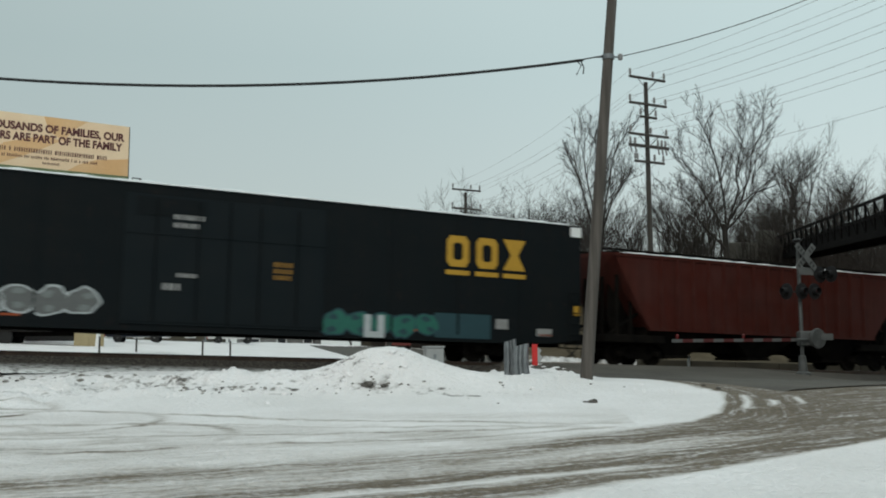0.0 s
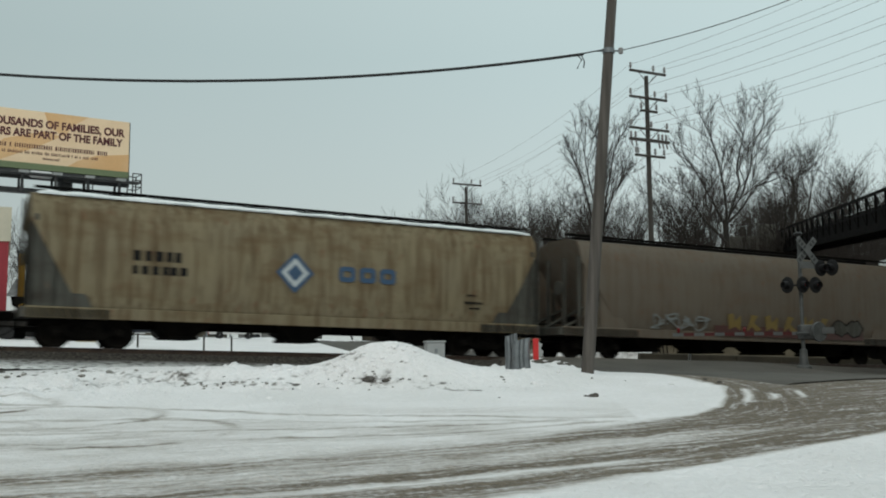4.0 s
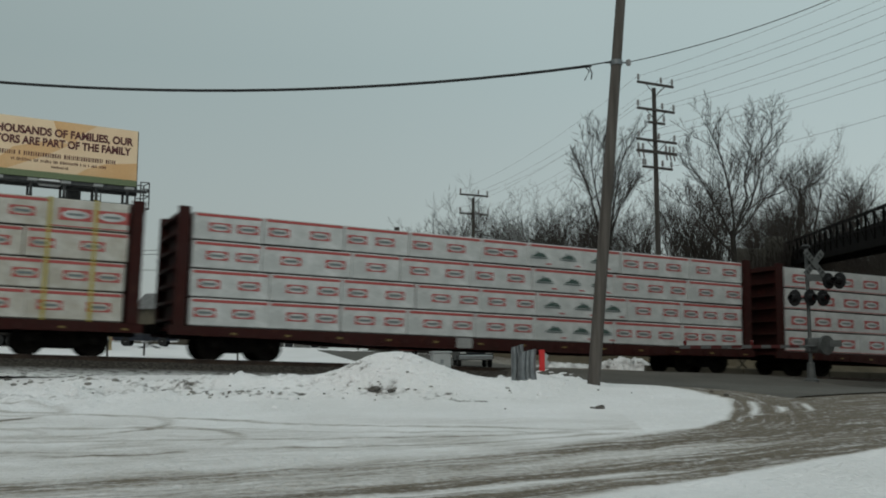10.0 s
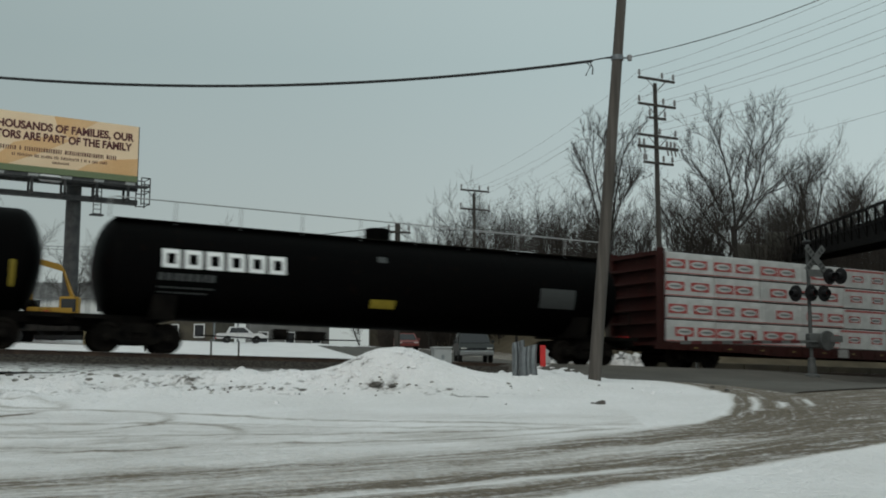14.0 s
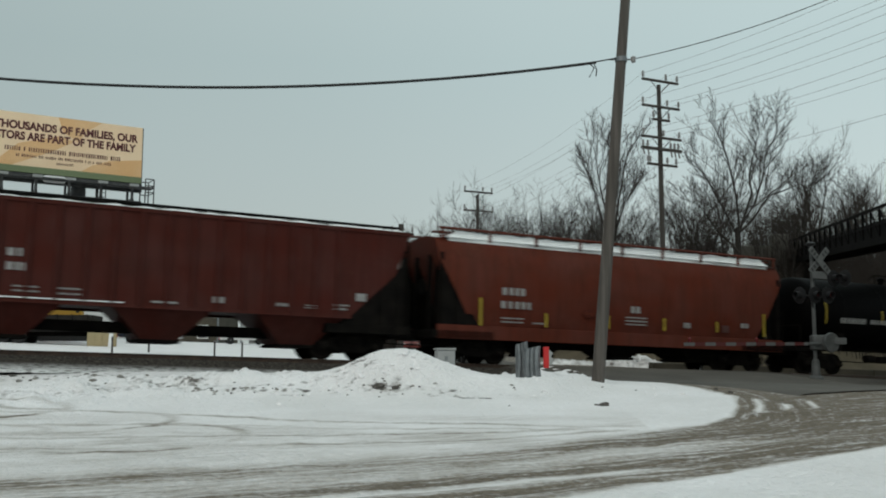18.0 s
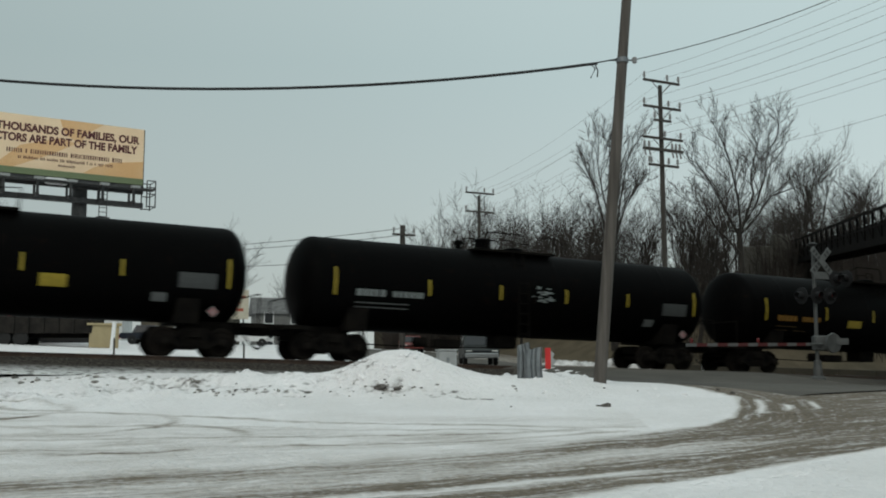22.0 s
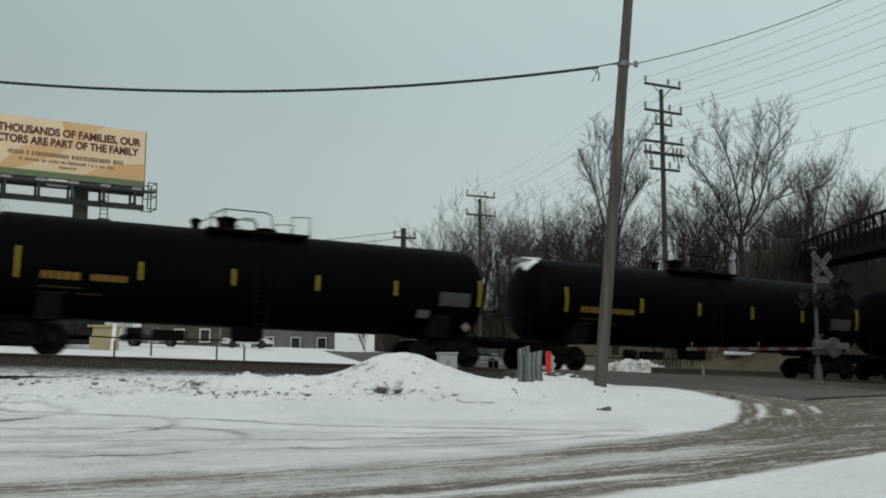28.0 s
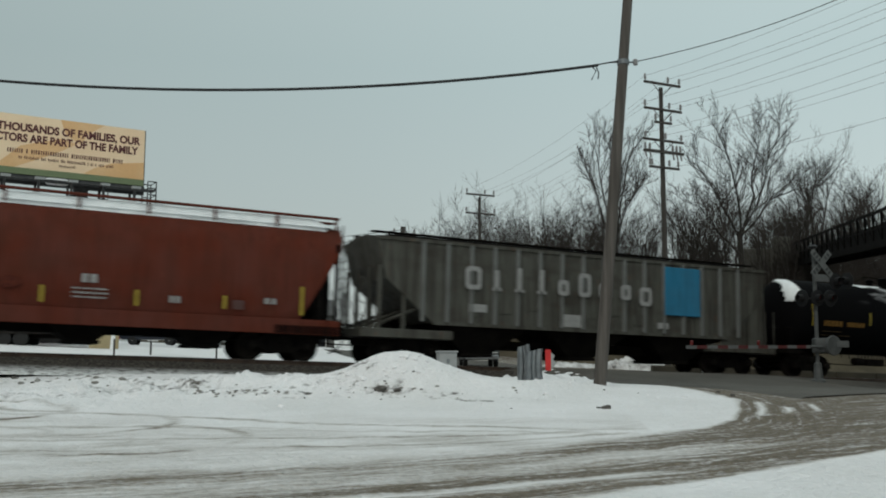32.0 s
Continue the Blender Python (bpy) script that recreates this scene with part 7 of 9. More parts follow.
tank_car(28, "black tank car with snow streaked along its top", head=True, snow=((-3.6, -1.4, -5, 28), (-2.0, 3.0, -8, 9), (3.0, 7.9, -8, 7)), paint=POWDERED)

# ------------------------------------------------------------------ poles and wires
INSULATOR = plain("grey_insulator", (0.20, 0.20, 0.20), 0.4)


def utility_pole(name, label, base, top, r0, r1, arms, mat, turn=AZ, group=""):
    """A wooden pole; arms: (height, half length, insulators, heavy)."""
    m = pose(base[0], base[1], 0)
    ob = thing(name, label, "utility pole", group, "", m)
    lean = Vector((top[0] - base[0], top[1] - base[1], top[2] - base[2]))
    g = Geo().tube([Vector((0, 0, base[2] - 0.4)) + lean * k for k in (0, 0.25, 0.5, 0.75, 1.0)], r0, 12, 0, r1)
    part("post", g, mat, ob, smooth=True)
    for z, half, pins, heavy in arms:
        k = (z - base[2]) / lean.z
        c = Vector((lean.x * k, lean.y * k, z))
        am = Matrix.Translation(c) @ pose(0, 0, 0, 0, 0, math.degrees(turn))
        a = Geo().box(-half, half, -r1 - 0.10, -r1 + 0.02, -0.07, 0.07 if not heavy else 0.12, 0, am)
        if half > 1.2 and not heavy:
            for sg in (-1, 1):
                a.tube([am @ Vector((sg * 0.75, -r1 - 0.04, -0.05)), am @ Vector((0, -r1 - 0.02, -0.75))], 0.03, 4)
        arm = part("crossarm", a, mat, ob)
        for u in pins:
            pg = Geo().lathe(am @ Vector((u, -r1 - 0.04, 0.07)), (0, 0, 1), [(0, 0.03), (0.08, 0.03), (0.10, 0.085), (0.20, 0.09), (0.24, 0.07), (0.40, 0.075), (0.45, 0.03)], 8)
            part("insulator", pg, INSULATOR, arm)
        if heavy:
            for u in pins:
                pg = Geo().tube([am @ Vector((u, -r1 - 0.05, -0.05)), am @ Vector((u + 0.06, -r1 - 0.08, -0.42))], 0.055, 6)
                part("fuse_cutout", pg, INSULATOR, arm)
    return ob


def wire(name, label, a, b, sag, r, n=18, group=""):
    a, b = Vector(a), Vector(b)
    pts = []
    for i in range(n + 1):
        t = i / n
        p = a.lerp(b, t)
        p.z -= sag * 4 * t * (1 - t)
        pts.append(p)
    return single(name, Geo().tube(pts, r, 5), WIRE, label, "overhead wire", group)


# the near pole, leaning, with its service cable
utility_pole("utility_pole", "weathered wooden utility pole leaning beside the snow bank", (3.66, 23.5, 1.05), (4.80, 23.5, 13.6), 0.158, 0.112, [], POLE_WOOD)
fit_ring = thing("cable_bracket", "small steel bracket on the wooden pole holding the cable", "bracket", m=pose(4.42, 23.5, 9.02))
part("clamp", Geo().lathe((0, 0, -0.06), (0, 0, 1), [(0, 0.150), (0.12, 0.150), (0.12, 0.145)], 14), GALV, fit_ring)
part("bolt", Geo().tube([(-0.30, -0.02, 0.0), (0.30, -0.02, 0.0)], 0.022, 6), GALV, fit_ring)
part("insulator", Geo().lathe((0.30, -0.02, -0.08), (0, 0, 1), [(0, 0.03), (0.02, 0.06), (0.14, 0.06), (0.16, 0.03)], 8), INSULATOR, fit_ring)
cable = thing("service_cable", "thick black cable slung from the wooden pole, frayed near its end", "cable")
pts_c = [(x, 23.5, 8.31 + 0.0074 * (x + 5.5) ** 2) for x in [-15.6 + k * 0.97 for k in range(21)]]
part("cable", Geo().tube(pts_c, 0.036, 6), WIRE, cable)
part("messenger_wire", Geo().tube([(3.5, 23.5, 8.90), (3.9, 23.48, 8.98), (4.35, 23.45, 9.05)], 0.018, 5), WIRE, cable)
part("loose_end", Geo().tube([(3.62, 23.5, 8.92), (3.74, 23.46, 8.90), (3.80, 23.44, 8.74), (3.78, 23.44, 8.58)], 0.016, 5).tube([(3.66, 23.5, 8.9), (3.74, 23.47, 8.80), (3.62, 23.45, 8.56)], 0.016, 5), WIRE, cable)
utility_pole("utility_pole", "wooden utility pole that carries the slack end of the cable", (-15.6, 23.5, 1.1), (-15.6, 23.5, 10.5), 0.15, 0.11, [], POLE_WOOD)
wire("service_wire", "thin black wire rising from the leaning pole across the road", (4.72, 23.48, 9.03), (17.5, 29.0, 15.7), 0.58, 0.012)
utility_pole("utility_pole", "tall wooden pole at the far kerb holding the thin wires", (17.5, 29.1, 1.1), (17.5, 29.1, 16.2), 0.17, 0.12, [], POLE_WOOD)

# the line along the road: three poles with crossarms
ARMS = [(19.25, 1.42, (-1.34, 0.45, 1.34), False), (17.58, 1.46, (-1.4, 0.5, 1.4), False), (16.75, 0.66, (-0.6, 0.6), False), (15.60, 1.56, (-1.4, 0.15, 1.4), False), (14.85, 1.56, (-1.45, -1.1, 0.7, 1.0, 1.3), True), (13.88, 1.16, (-1.1, -0.95, 0.4, 1.1), False)]
LINE = [((13.62, 60.0, 1.9), 0.0), ((3.05, 85.0, 2.6), -2.65), ((26.2, 35.2, 0.7), 0.3)]
for (x, y, z), dz in LINE:
    utility_pole("power_pole", "tall dark wooden power pole with crossarms and insulators", (x, y, z), (x, y, 19.45 + dz), 0.20, 0.13, [(a + dz, b, c, d) for a, b, c, d in (ARMS if dz > -1 else ARMS[:2])], FAR_WOOD, AZ, "power poles along the road")
for z, us in ((19.62, (-1.34, 0.45, 1.34)), (17.95, (-1.4, 0.5, 1.4)), (15.98, (-1.4, 0.15, 1.4)), (14.1, (1.1,))):
    for u in us:
        a = [(x + u * CA, y + u * SA, z + dz) for (x, y, _), dz in LINE]
        wire("power_wire", "thin power wire strung between the road's poles", a[0], a[1], 0.7, 0.0065, 16, "power wires along the road")
        wire("power_wire", "thin power wire strung between the road's poles", a[0], a[2], 0.6, 0.0085, 16, "power wires along the road")
utility_pole("utility_pole", "short dark wooden pole with a bracket behind the track", (-3.03, 70.0, 2.6), (-3.03, 70.0, 12.0), 0.21, 0.19, [(10.9, 0.9, (-0.8, 0.8), False)], FAR_WOOD)
for k, z in enumerate((11.4, 10.9, 9.4)):
    wire("phone_wire", "thin telephone wire running behind the track", (-3.03, 70.0, z), (-42.0, 92.0, z + 1.4 + k * 0.3), 0.8, 0.022, 16, "telephone wires")
utility_pole("utility_pole", "dark wooden pole at the far end of the telephone wires", (-42.0, 92.0, 3.5), (-42.0, 92.0, 14.0), 0.2, 0.16, [], FAR_WOOD)

# ------------------------------------------------------------------ billboard
BB_CREAM = rough_stuff("cream_vinyl", (0.84, 0.645, 0.44), (0.80, 0.585, 0.385), 0.35, 20, 0.6, 0.0)
BB_ORANGE = rough_stuff("orange_vinyl", (0.70, 0.42, 0.20), (0.74, 0.49, 0.27), 0.35, 20, 0.6, 0.0)
BB_GREEN = plain("green_strip", (0.16, 0.20, 0.11), 0.7)
BB_TEXT = plain("maroon_ink", (0.095, 0.024, 0.026), 0.6)
BB_STEEL = rough_stuff("dark_sign_steel", (0.035, 0.037, 0.040), (0.07, 0.07, 0.07), 2, 20, 0.7, 0.1)


def billboard():
    a, b = Vector((-25.17, 80.0, 0)), Vector((-33.8, 74.5, 0))
    way = (a - b).normalized()
    length = 11.6
    m = Matrix.Translation((a - way * length)) @ pose(0, 0, 0, 0, 0, math.degrees(math.atan2(way.y, way.x)))
    ob = thing("billboard", "large orange and cream billboard on a dark steel post", "billboard", m=m)
    z0, z1 = 16.95, 21.15
    part("face", Geo().box(-1.5, length, -0.10, 0.0, z0, z1, 0), BB_CREAM, ob, "cream and orange printed face")
    sw = Geo()
    sw.plate([(4.9, z1), (8.3, z1), (7.0, 20.2), (6.5, 19.3), (5.3, 20.0)], -0.115, -0.10)
    sw.plate([(0.2, z0), (1.6, z0), (4.5, 18.3), (6.2, 19.3), (5.0, 19.6), (2.0, 18.7)], -0.115, -0.10)
    sw.plate([(6.8, z0), (length, z0), (length, 18.4), (9.0, 18.05), (7.6, 17.5)], -0.115, -0.10)
    part("orange_swirl", sw, BB_ORANGE, ob, "orange swirls on the face")
    part("lower_strip", Geo().box(-1.5, length, -0.16, 0.0, z0 - 0.52, z0 - 0.02), BB_GREEN, ob, "olive green strip")
    part("frame", Geo().box(-1.6, length + 0.1, 0.0, 0.35, z0 - 1.25, z1), BB_STEEL, ob)
    words("THOUSANDS OF FAMILIES, OUR", 0.86, BB_TEXT, pose(0.25, -0.118, 19.86), ob, "lettering", 0.003, "bold maroon words", 11.0, 0.036)
    words("DOCTORS ARE PART OF THE FAMILY", 0.86, BB_TEXT, pose(-0.95, -0.118, 19.02), ob, "lettering", 0.003, "bold maroon words", 12.0, 0.036)
    for zc, x0, x1, h in ((18.28, 1.05, 10.0, 0.34), (17.78, 1.9, 9.1, 0.24), (17.38, 4.9, 6.2, 0.20)):
        g = Geo()
        rnd = random.Random(int(zc * 10))
        x = x0
        while x < x1:
            wd = h * rnd.uniform(0.16, 0.34)
            g.box(x, min(x + wd, x1), -0.124, -0.115, zc - h / 2, zc + h / 2 * (1.0 if h > 0.3 else rnd.uniform(0.4, 1.0)))
            x += wd + h * (0.8 if rnd.random() < 0.12 else 0.26)
        tagged(part("small_print", g, BB_TEXT, ob), kind="stuff")
    part("swash", Geo().tube([(-0.6, -0.12, 18.2), (0.0, -0.12, 18.25), (0.4, -0.12, 18.4)], 0.04, 4).tube([(-0.7, -0.12, 17.85), (0.5, -0.12, 17.95)], 0.03, 4), BB_TEXT, ob)
    # catwalk, trusses and post below the face
    part("walkway", Geo().box(-1.6, length + 0.75, -1.35, -0.25, z0 - 1.05, z0 - 0.95), BB_STEEL, ob)
    for z in (z0 - 0.85, z0 - 2.25):
        part("beam", Geo().box(-1.6, length + 0.05, -0.25, 0.45, z - 0.16, z + 0.22), BB_STEEL, ob)
    for k in range(5):
        x = 0.8 + k * 2.45
        part("bracket", Geo().box(x - 0.12, x + 0.12, -1.35, 0.4, z0 - 2.3, z0 - 2.05).box(x - 0.1, x + 0.1, -1.35, -1.2, z0 - 2.3, z0 - 0.9).box(x - 0.08, x + 0.08, 0.1, 0.3, z0 - 2.3, z0 - 0.9), BB_STEEL, ob)
        part("lamp", Geo().box(x - 0.35, x + 0.35, -2.0, -1.6, z0 - 1.1, z0 - 0.92).tube([(x, -1.3, z0 - 1.0), (x, -1.8, z0 - 1.05)], 0.04, 4), GREY_PAINT, ob)
    rail = Geo()
    for x in (length + 0.05, length + 0.75):
        for y in (-1.3, 0.3):
            rail.tube([(x, y, z0 - 2.55), (x, y, z0 - 0.3)], 0.05, 4)
    for z in (z0 - 0.3, z0 - 0.85, z0 - 1.4, z0 - 2.45):
        rail.tube([(length + 0.05, -1.3, z), (length + 0.75, -1.3, z), (length + 0.75, 0.3, z), (length + 0.05, 0.3, z)], 0.045, 4)
    part("end_railing", rail, BB_STEEL, ob, "dark railing at the end of the catwalk")
    lad = Geo()
    for x in (8.0, 8.6):
        lad.tube([(x, -0.9, z0 - 3.6), (x, -0.9, z0 - 0.9)], 0.04, 4)
    for k in range(8):
        lad.tube([(8.0, -0.9, z0 - 3.5 + k * 0.36), (8.6, -0.9, z0 - 3.5 + k * 0.36)], 0.03, 4)
    lad.box(7.8, 8.8, -1.1, -0.4, z0 - 3.65, z0 - 3.55)
    part("ladder", lad, BB_STEEL, ob)
    pill = [(4.75 + sx * 0.62 + 0.28 * math.cos(a), z0 - 0.92 + 0.28 * math.sin(a)) for sx, a in [(1, -1.57 + 0.524 * k) for k in range(7)] + [(-1, 1.57 + 0.524 * k) for k in range(7)]]
    plaque = part("plaque", Geo().plate(pill, -0.46, -0.36), WHITE, ob, "white rounded plaque")
    for x in (4.15, 4.5, 4.85, 5.2):
        part("plaque_mark", Geo().box(x, x + 0.2, -0.475, -0.46, z0 - 1.05, z0 - 0.8), PLACARD, plaque)
    part("post", Geo().lathe((6.85, 0.9, 1.5), (0, 0, 1), [(0, 0.62), (z0 - 2.9, 0.58), (z0 - 2.2, 0.58)], 18), BB_STEEL, ob, smooth=True)


billboard()

# ------------------------------------------------------------------ crossing signal and gate
SIGNAL_BLACK = plain("signal_black", (0.012, 0.012, 0.013), 0.5)
MAST_GREY = rough_stuff("aluminium_mast", (0.115, 0.12, 0.12), (0.075, 0.08, 0.08), 3, 20, 0.6, 0.1, 0.3)
SIGN_WHITE = plain("reflective_white", (0.11, 0.115, 0.115), 0.5, 0, 0.4)
ARM_RED = plain("dirty_red", (0.075, 0.014, 0.014), 0.6)
LENS_RED = plain("unlit_red_lens", (0.10, 0.012, 0.012), 0.25)


def crossing_signal():
    gx, gy = 13.28, 35.0
    gz = ground_z(gx, gy)
    ob = thing("crossing_signal", "railway crossing signal with white crossbuck and black lamp hoods", "crossing signal", m=pose(gx, gy, 0))
    part("mast", Geo().tube([(0, 0, gz - 0.1), (0.02, 0, 5.75)], 0.068, 12), MAST_GREY, ob, smooth=True)
    part("base", Geo().lathe((0, 0, gz - 0.1), (0, 0, 1), [(0, 0.26), (0.15, 0.26), (0.22, 0.16), (0.75, 0.13), (0.78, 0.07)], 14), MAST_GREY, ob, smooth=True)
    yaw = radians(24)
    for sg in (-1, 1):
        m = pose(0.24, -0.14 - 0.025 * sg, 5.22, 0, 0, math.degrees(yaw)) @ pose(0, 0, 0, 0, 45 * sg, 0)
        g = Geo().box(-0.61, 0.61, -0.012, 0.012, -0.115, 0.115, 0, m)
        bd = part("crossbuck_blade", g, SIGN_WHITE, ob, "white crossbuck blade")
        t = Geo()
        for k in range(7):
            x = -0.52 + k * 0.155
            if abs(x + 0.04) < 0.14:
                continue
            t.box(x, x + 0.09, -0.018, -0.012, -0.07, 0.07, 0, m)
        tagged(part("sign_marking", t, PLACARD, bd), kind="stuff")
    mm = pose(0.24, -0.12, 4.70, 0, 0, math.degrees(yaw))
    part("track_count_plate", Geo().box(-0.36, 0.36, -0.012, 0.012, -0.13, 0.13, 0, mm), SIGN_WHITE, ob, "small white plate under the crossbuck")
    lights = ((-0.52, -0.16, 3.97, True, -1), (-0.02, -0.28, 3.97, False, 1), (0.50, -0.12, 3.97, False, 1), (0.82, 0.12, 4.60, False, 1), (1.26, 0.18, 4.62, True, -1))
    part("lamp_arm", Geo().tube([(-0.55, 0, 3.97), (0.55, 0, 3.97)], 0.035, 6).tube([(0, 0.05, 4.62), (1.3, 0.15, 4.62)], 0.035, 6), SIGNAL_BLACK, ob)
    for x, y, z, back, fwd in lights:
        ax = Vector((0.42, -0.9, 0)) if not back else Vector((-0.9, -0.42, 0))
        lt = part("lamp", Geo().lathe((x, y, z), ax, [(-0.16, 0.04), (-0.15, 0.10), (-0.02, 0.14), (0, 0.30), (0.015, 0.30), (0.02, 0.14)], 18), SIGNAL_BLACK, ob, "black lamp with a round backing", True)
        part("hood", Geo().lathe((x, y, z), ax, [(0.02, 0.135), (0.22, 0.135), (0.22, 0.125), (0.03, 0.12)], 14), SIGNAL_BLACK, lt, smooth=True)
        part("lens", Geo().lathe((x, y, z), ax, [(0.022, 0.01), (0.03, 0.118), (0.034, 0.118), (0.05, 0.02)], 14), LENS_RED if not back else MAST_GREY, lt, smooth=True)
    part("gate_machine", Geo().box(-0.12, 0.40, -0.20, 0.20, 2.02, 2.55, 0, None, 0.04), MAST_GREY, ob, "grey gate machine")
    cw = Geo().lathe((0.42, -0.30, 2.28), (0.42, -0.9, 0), [(0, 0.05), (0, 0.34), (0.06, 0.36), (0.12, 0.34), (0.12, 0.05)], 18)
    cw.box(0.5, 1.0, -0.36, -0.28, 2.22, 2.45)
    part("counterweight", cw, MAST_GREY, ob, "grey counterweight", True)
    part("bell", Geo().lathe((0, 0, 5.75), (0, 0, 1), [(0, 0.05), (0.05, 0.16), (0.10, 0.17), (0.16, 0.08)], 12), SIGNAL_BLACK, ob)
    # the lowered arm, in red and white lengths, lies along the track
    way = Vector((-CA, -SA, -0.012))
    arm = part("gate_arm", Geo().tube([Vector((0.1, -0.25, 2.24)) + way * k for k in (0, 0.6)], 0.06, 6), MAST_GREY, ob)
    for k in range(13):
        a, b = 0.35 + k * 0.445, 0.35 + (k + 1) * 0.445
        p, q = Vector((0.1, -0.25, 2.24)) + way * a, Vector((0.1, -0.25, 2.24)) + way * b
        g = Geo().loft([[p + Vector((0, -0.018, -0.055)), p + Vector((0, -0.018, 0.055)), p + Vector((0, 0.018, 0.055)), p + Vector((0, 0.018, -0.055))], [q + Vector((0, -0.018, -0.055)), q + Vector((0, -0.018, 0.055)), q + Vector((0, 0.018, 0.055)), q + Vector((0, 0.018, -0.055))]])
        part("arm_stripe", g, ARM_RED if k % 2 else SIGN_WHITE, arm)
    for k in (3.0, 5.9):
        p = Vector((0.1, -0.25, 2.30)) + way * k
        part("arm_lamp", Geo().lathe(p, (0, 0, 1), [(0, 0.05), (0.12, 0.06), (0.16, 0.03)], 8), LENS_RED, arm)


crossing_signal()

# ------------------------------------------------------------------ guardrail stub, cabinets, posts, stones


def guardrail_stub():
    gz = ground_z(2.15, 24.4)
    ob = thing("guardrail_stub", "bent grey corrugated guardrail stub with a red end panel", "guardrail", m=pose(2.15, 24.4, gz - 1.14))
    wave = [(-0.16, 0.0), (-0.12, 0.06), (-0.06, 0.06), (-0.02, 0.0), (0.02, 0.0), (0.06, 0.06), (0.12, 0.06), (0.16, 0.0)]

    def sheet(x, w, y, z0, z1, lean, crush):
        g = Geo()
        rows = []
        for k in range(5):
            t = k / 4
            rows.append([(x + lean * t + u * w / 0.32 + crush * math.sin(3 * t), y - v * (1 + 0.5 * t), z0 + (z1 - z0) * t + 0.04 * math.sin(9 * u)) for u, v in wave])
        back = [[(a, b + 0.02, c) for a, b, c in r] for r in rows]
        g.loft(rows, closed=False, caps=False)
        g.loft(back, closed=False, caps=False)
        return g
    part("rail_sheet", sheet(-0.18, 0.30, 0.20, 1.15, 2.05, 0.0, 0.03), GALV, ob, "corrugated steel sheet", True)
    part("rail_sheet", sheet(0.10, 0.42, 0.0, 1.0, 1.93, -0.02, -0.04), GALV, ob, "corrugated steel sheet", True)
    part("post", Geo().box(-0.32, -0.20, 0.25, 0.40, 0.9, 1.98, 0, None, 0.015), GALV, ob)
    part("red_panel", Geo().box(0.36, 0.50, 0.1, 0.16, 1.42, 1.95, 0, None, 0.01), RED, ob, "red reflective end panel")
    part("torn_edge", Geo().plate([(0.50, 1.88), (0.60, 1.80), (0.55, 1.70), (0.63, 1.62), (0.56, 1.50), (0.50, 1.48)], 0.11, 0.14), GREY_PAINT, ob)


guardrail_stub()


def cabinet(x, y, w, d, h, mat, label):
    z = ground_z(x, y)
    ob = thing("equipment_box", label, "equipment box", m=pose(x, y, z, 0, 0, 12))
    part("housing", Geo().box(-w / 2, w / 2, -d / 2, d / 2, -0.15, h, 0, None, 0.02), mat, ob)
    part("lid", Geo().box(-w / 2 - 0.03, w / 2 + 0.03, -d / 2 - 0.03, d / 2 + 0.03, h, h + 0.05, 0, None, 0.015), mat, ob)
    part("latch", Geo().box(-0.04, 0.04, -d / 2 - 0.02, -d / 2, h * 0.6, h * 0.75), GALV, ob)


cabinet(0.05, 27.0, 0.50, 0.4, 1.95 - ground_z(0.05, 27.0) - 0.05, GREY_PAINT, "small grey equipment box beside the track, behind the snow heap")

for x, y in ((-9.78, 42.0), (-8.6, 42.0), (-12.3, 41.0), (-13.7, 40.6)):
    z = ground_z(x, y)
    ob = thing("marker_post", "thin dark steel marker post standing in snow", "post", "marker posts behind the track", m=pose(x, y, z))
    part("stake", Geo().box(-0.035, 0.035, -0.03, 0.03, -0.2, 0.85, 0, None, 0.008), FAR_WOOD, ob)
    part("cap", Geo().box(-0.04, 0.04, -0.035, 0.035, 0.85, 0.90), GALV, ob)
x, y = 10.9, 41.5
ob = thing("marker_post", "short white marker post beside the road", "post", m=pose(x, y, ground_z(x, y)))
part("stake", Geo().box(-0.05, 0.05, -0.05, 0.05, -0.1, 0.75, 0, None, 0.01), WHITE, ob)
part("cap", Geo().box(-0.055, 0.055, -0.055, 0.055, 0.75, 0.80), WHITE, ob)


def stone(x, y, r, seed, mat, label="dark frozen clod lying on the snow"):
    rnd = random.Random(seed)
    g = Geo()
    rows = []
    out = [rnd.uniform(0.55, 1.35) for j in range(8)]
    for k in range(5):
        a = math.pi * (0.08 + 0.84 * k / 4)
        rows.append([(r * math.sin(a) * out[j] * math.cos(0.7854 * j) * rnd.uniform(0.85, 1.15), r * 0.75 * math.sin(a) * out[j] * math.sin(0.7854 * j) * rnd.uniform(0.85, 1.15), -r * 0.42 * math.cos(a) * rnd.uniform(0.75, 1.3)) for j in range(8)])
    g.loft(rows)
    single("frozen_clod", g, mat, label, "clod", "frozen clods on the snow", m=pose(x, y, ground_z(x, y) + r * 0.12, rnd.uniform(-14, 14), rnd.uniform(-14, 14), rnd.uniform(0, 360)))


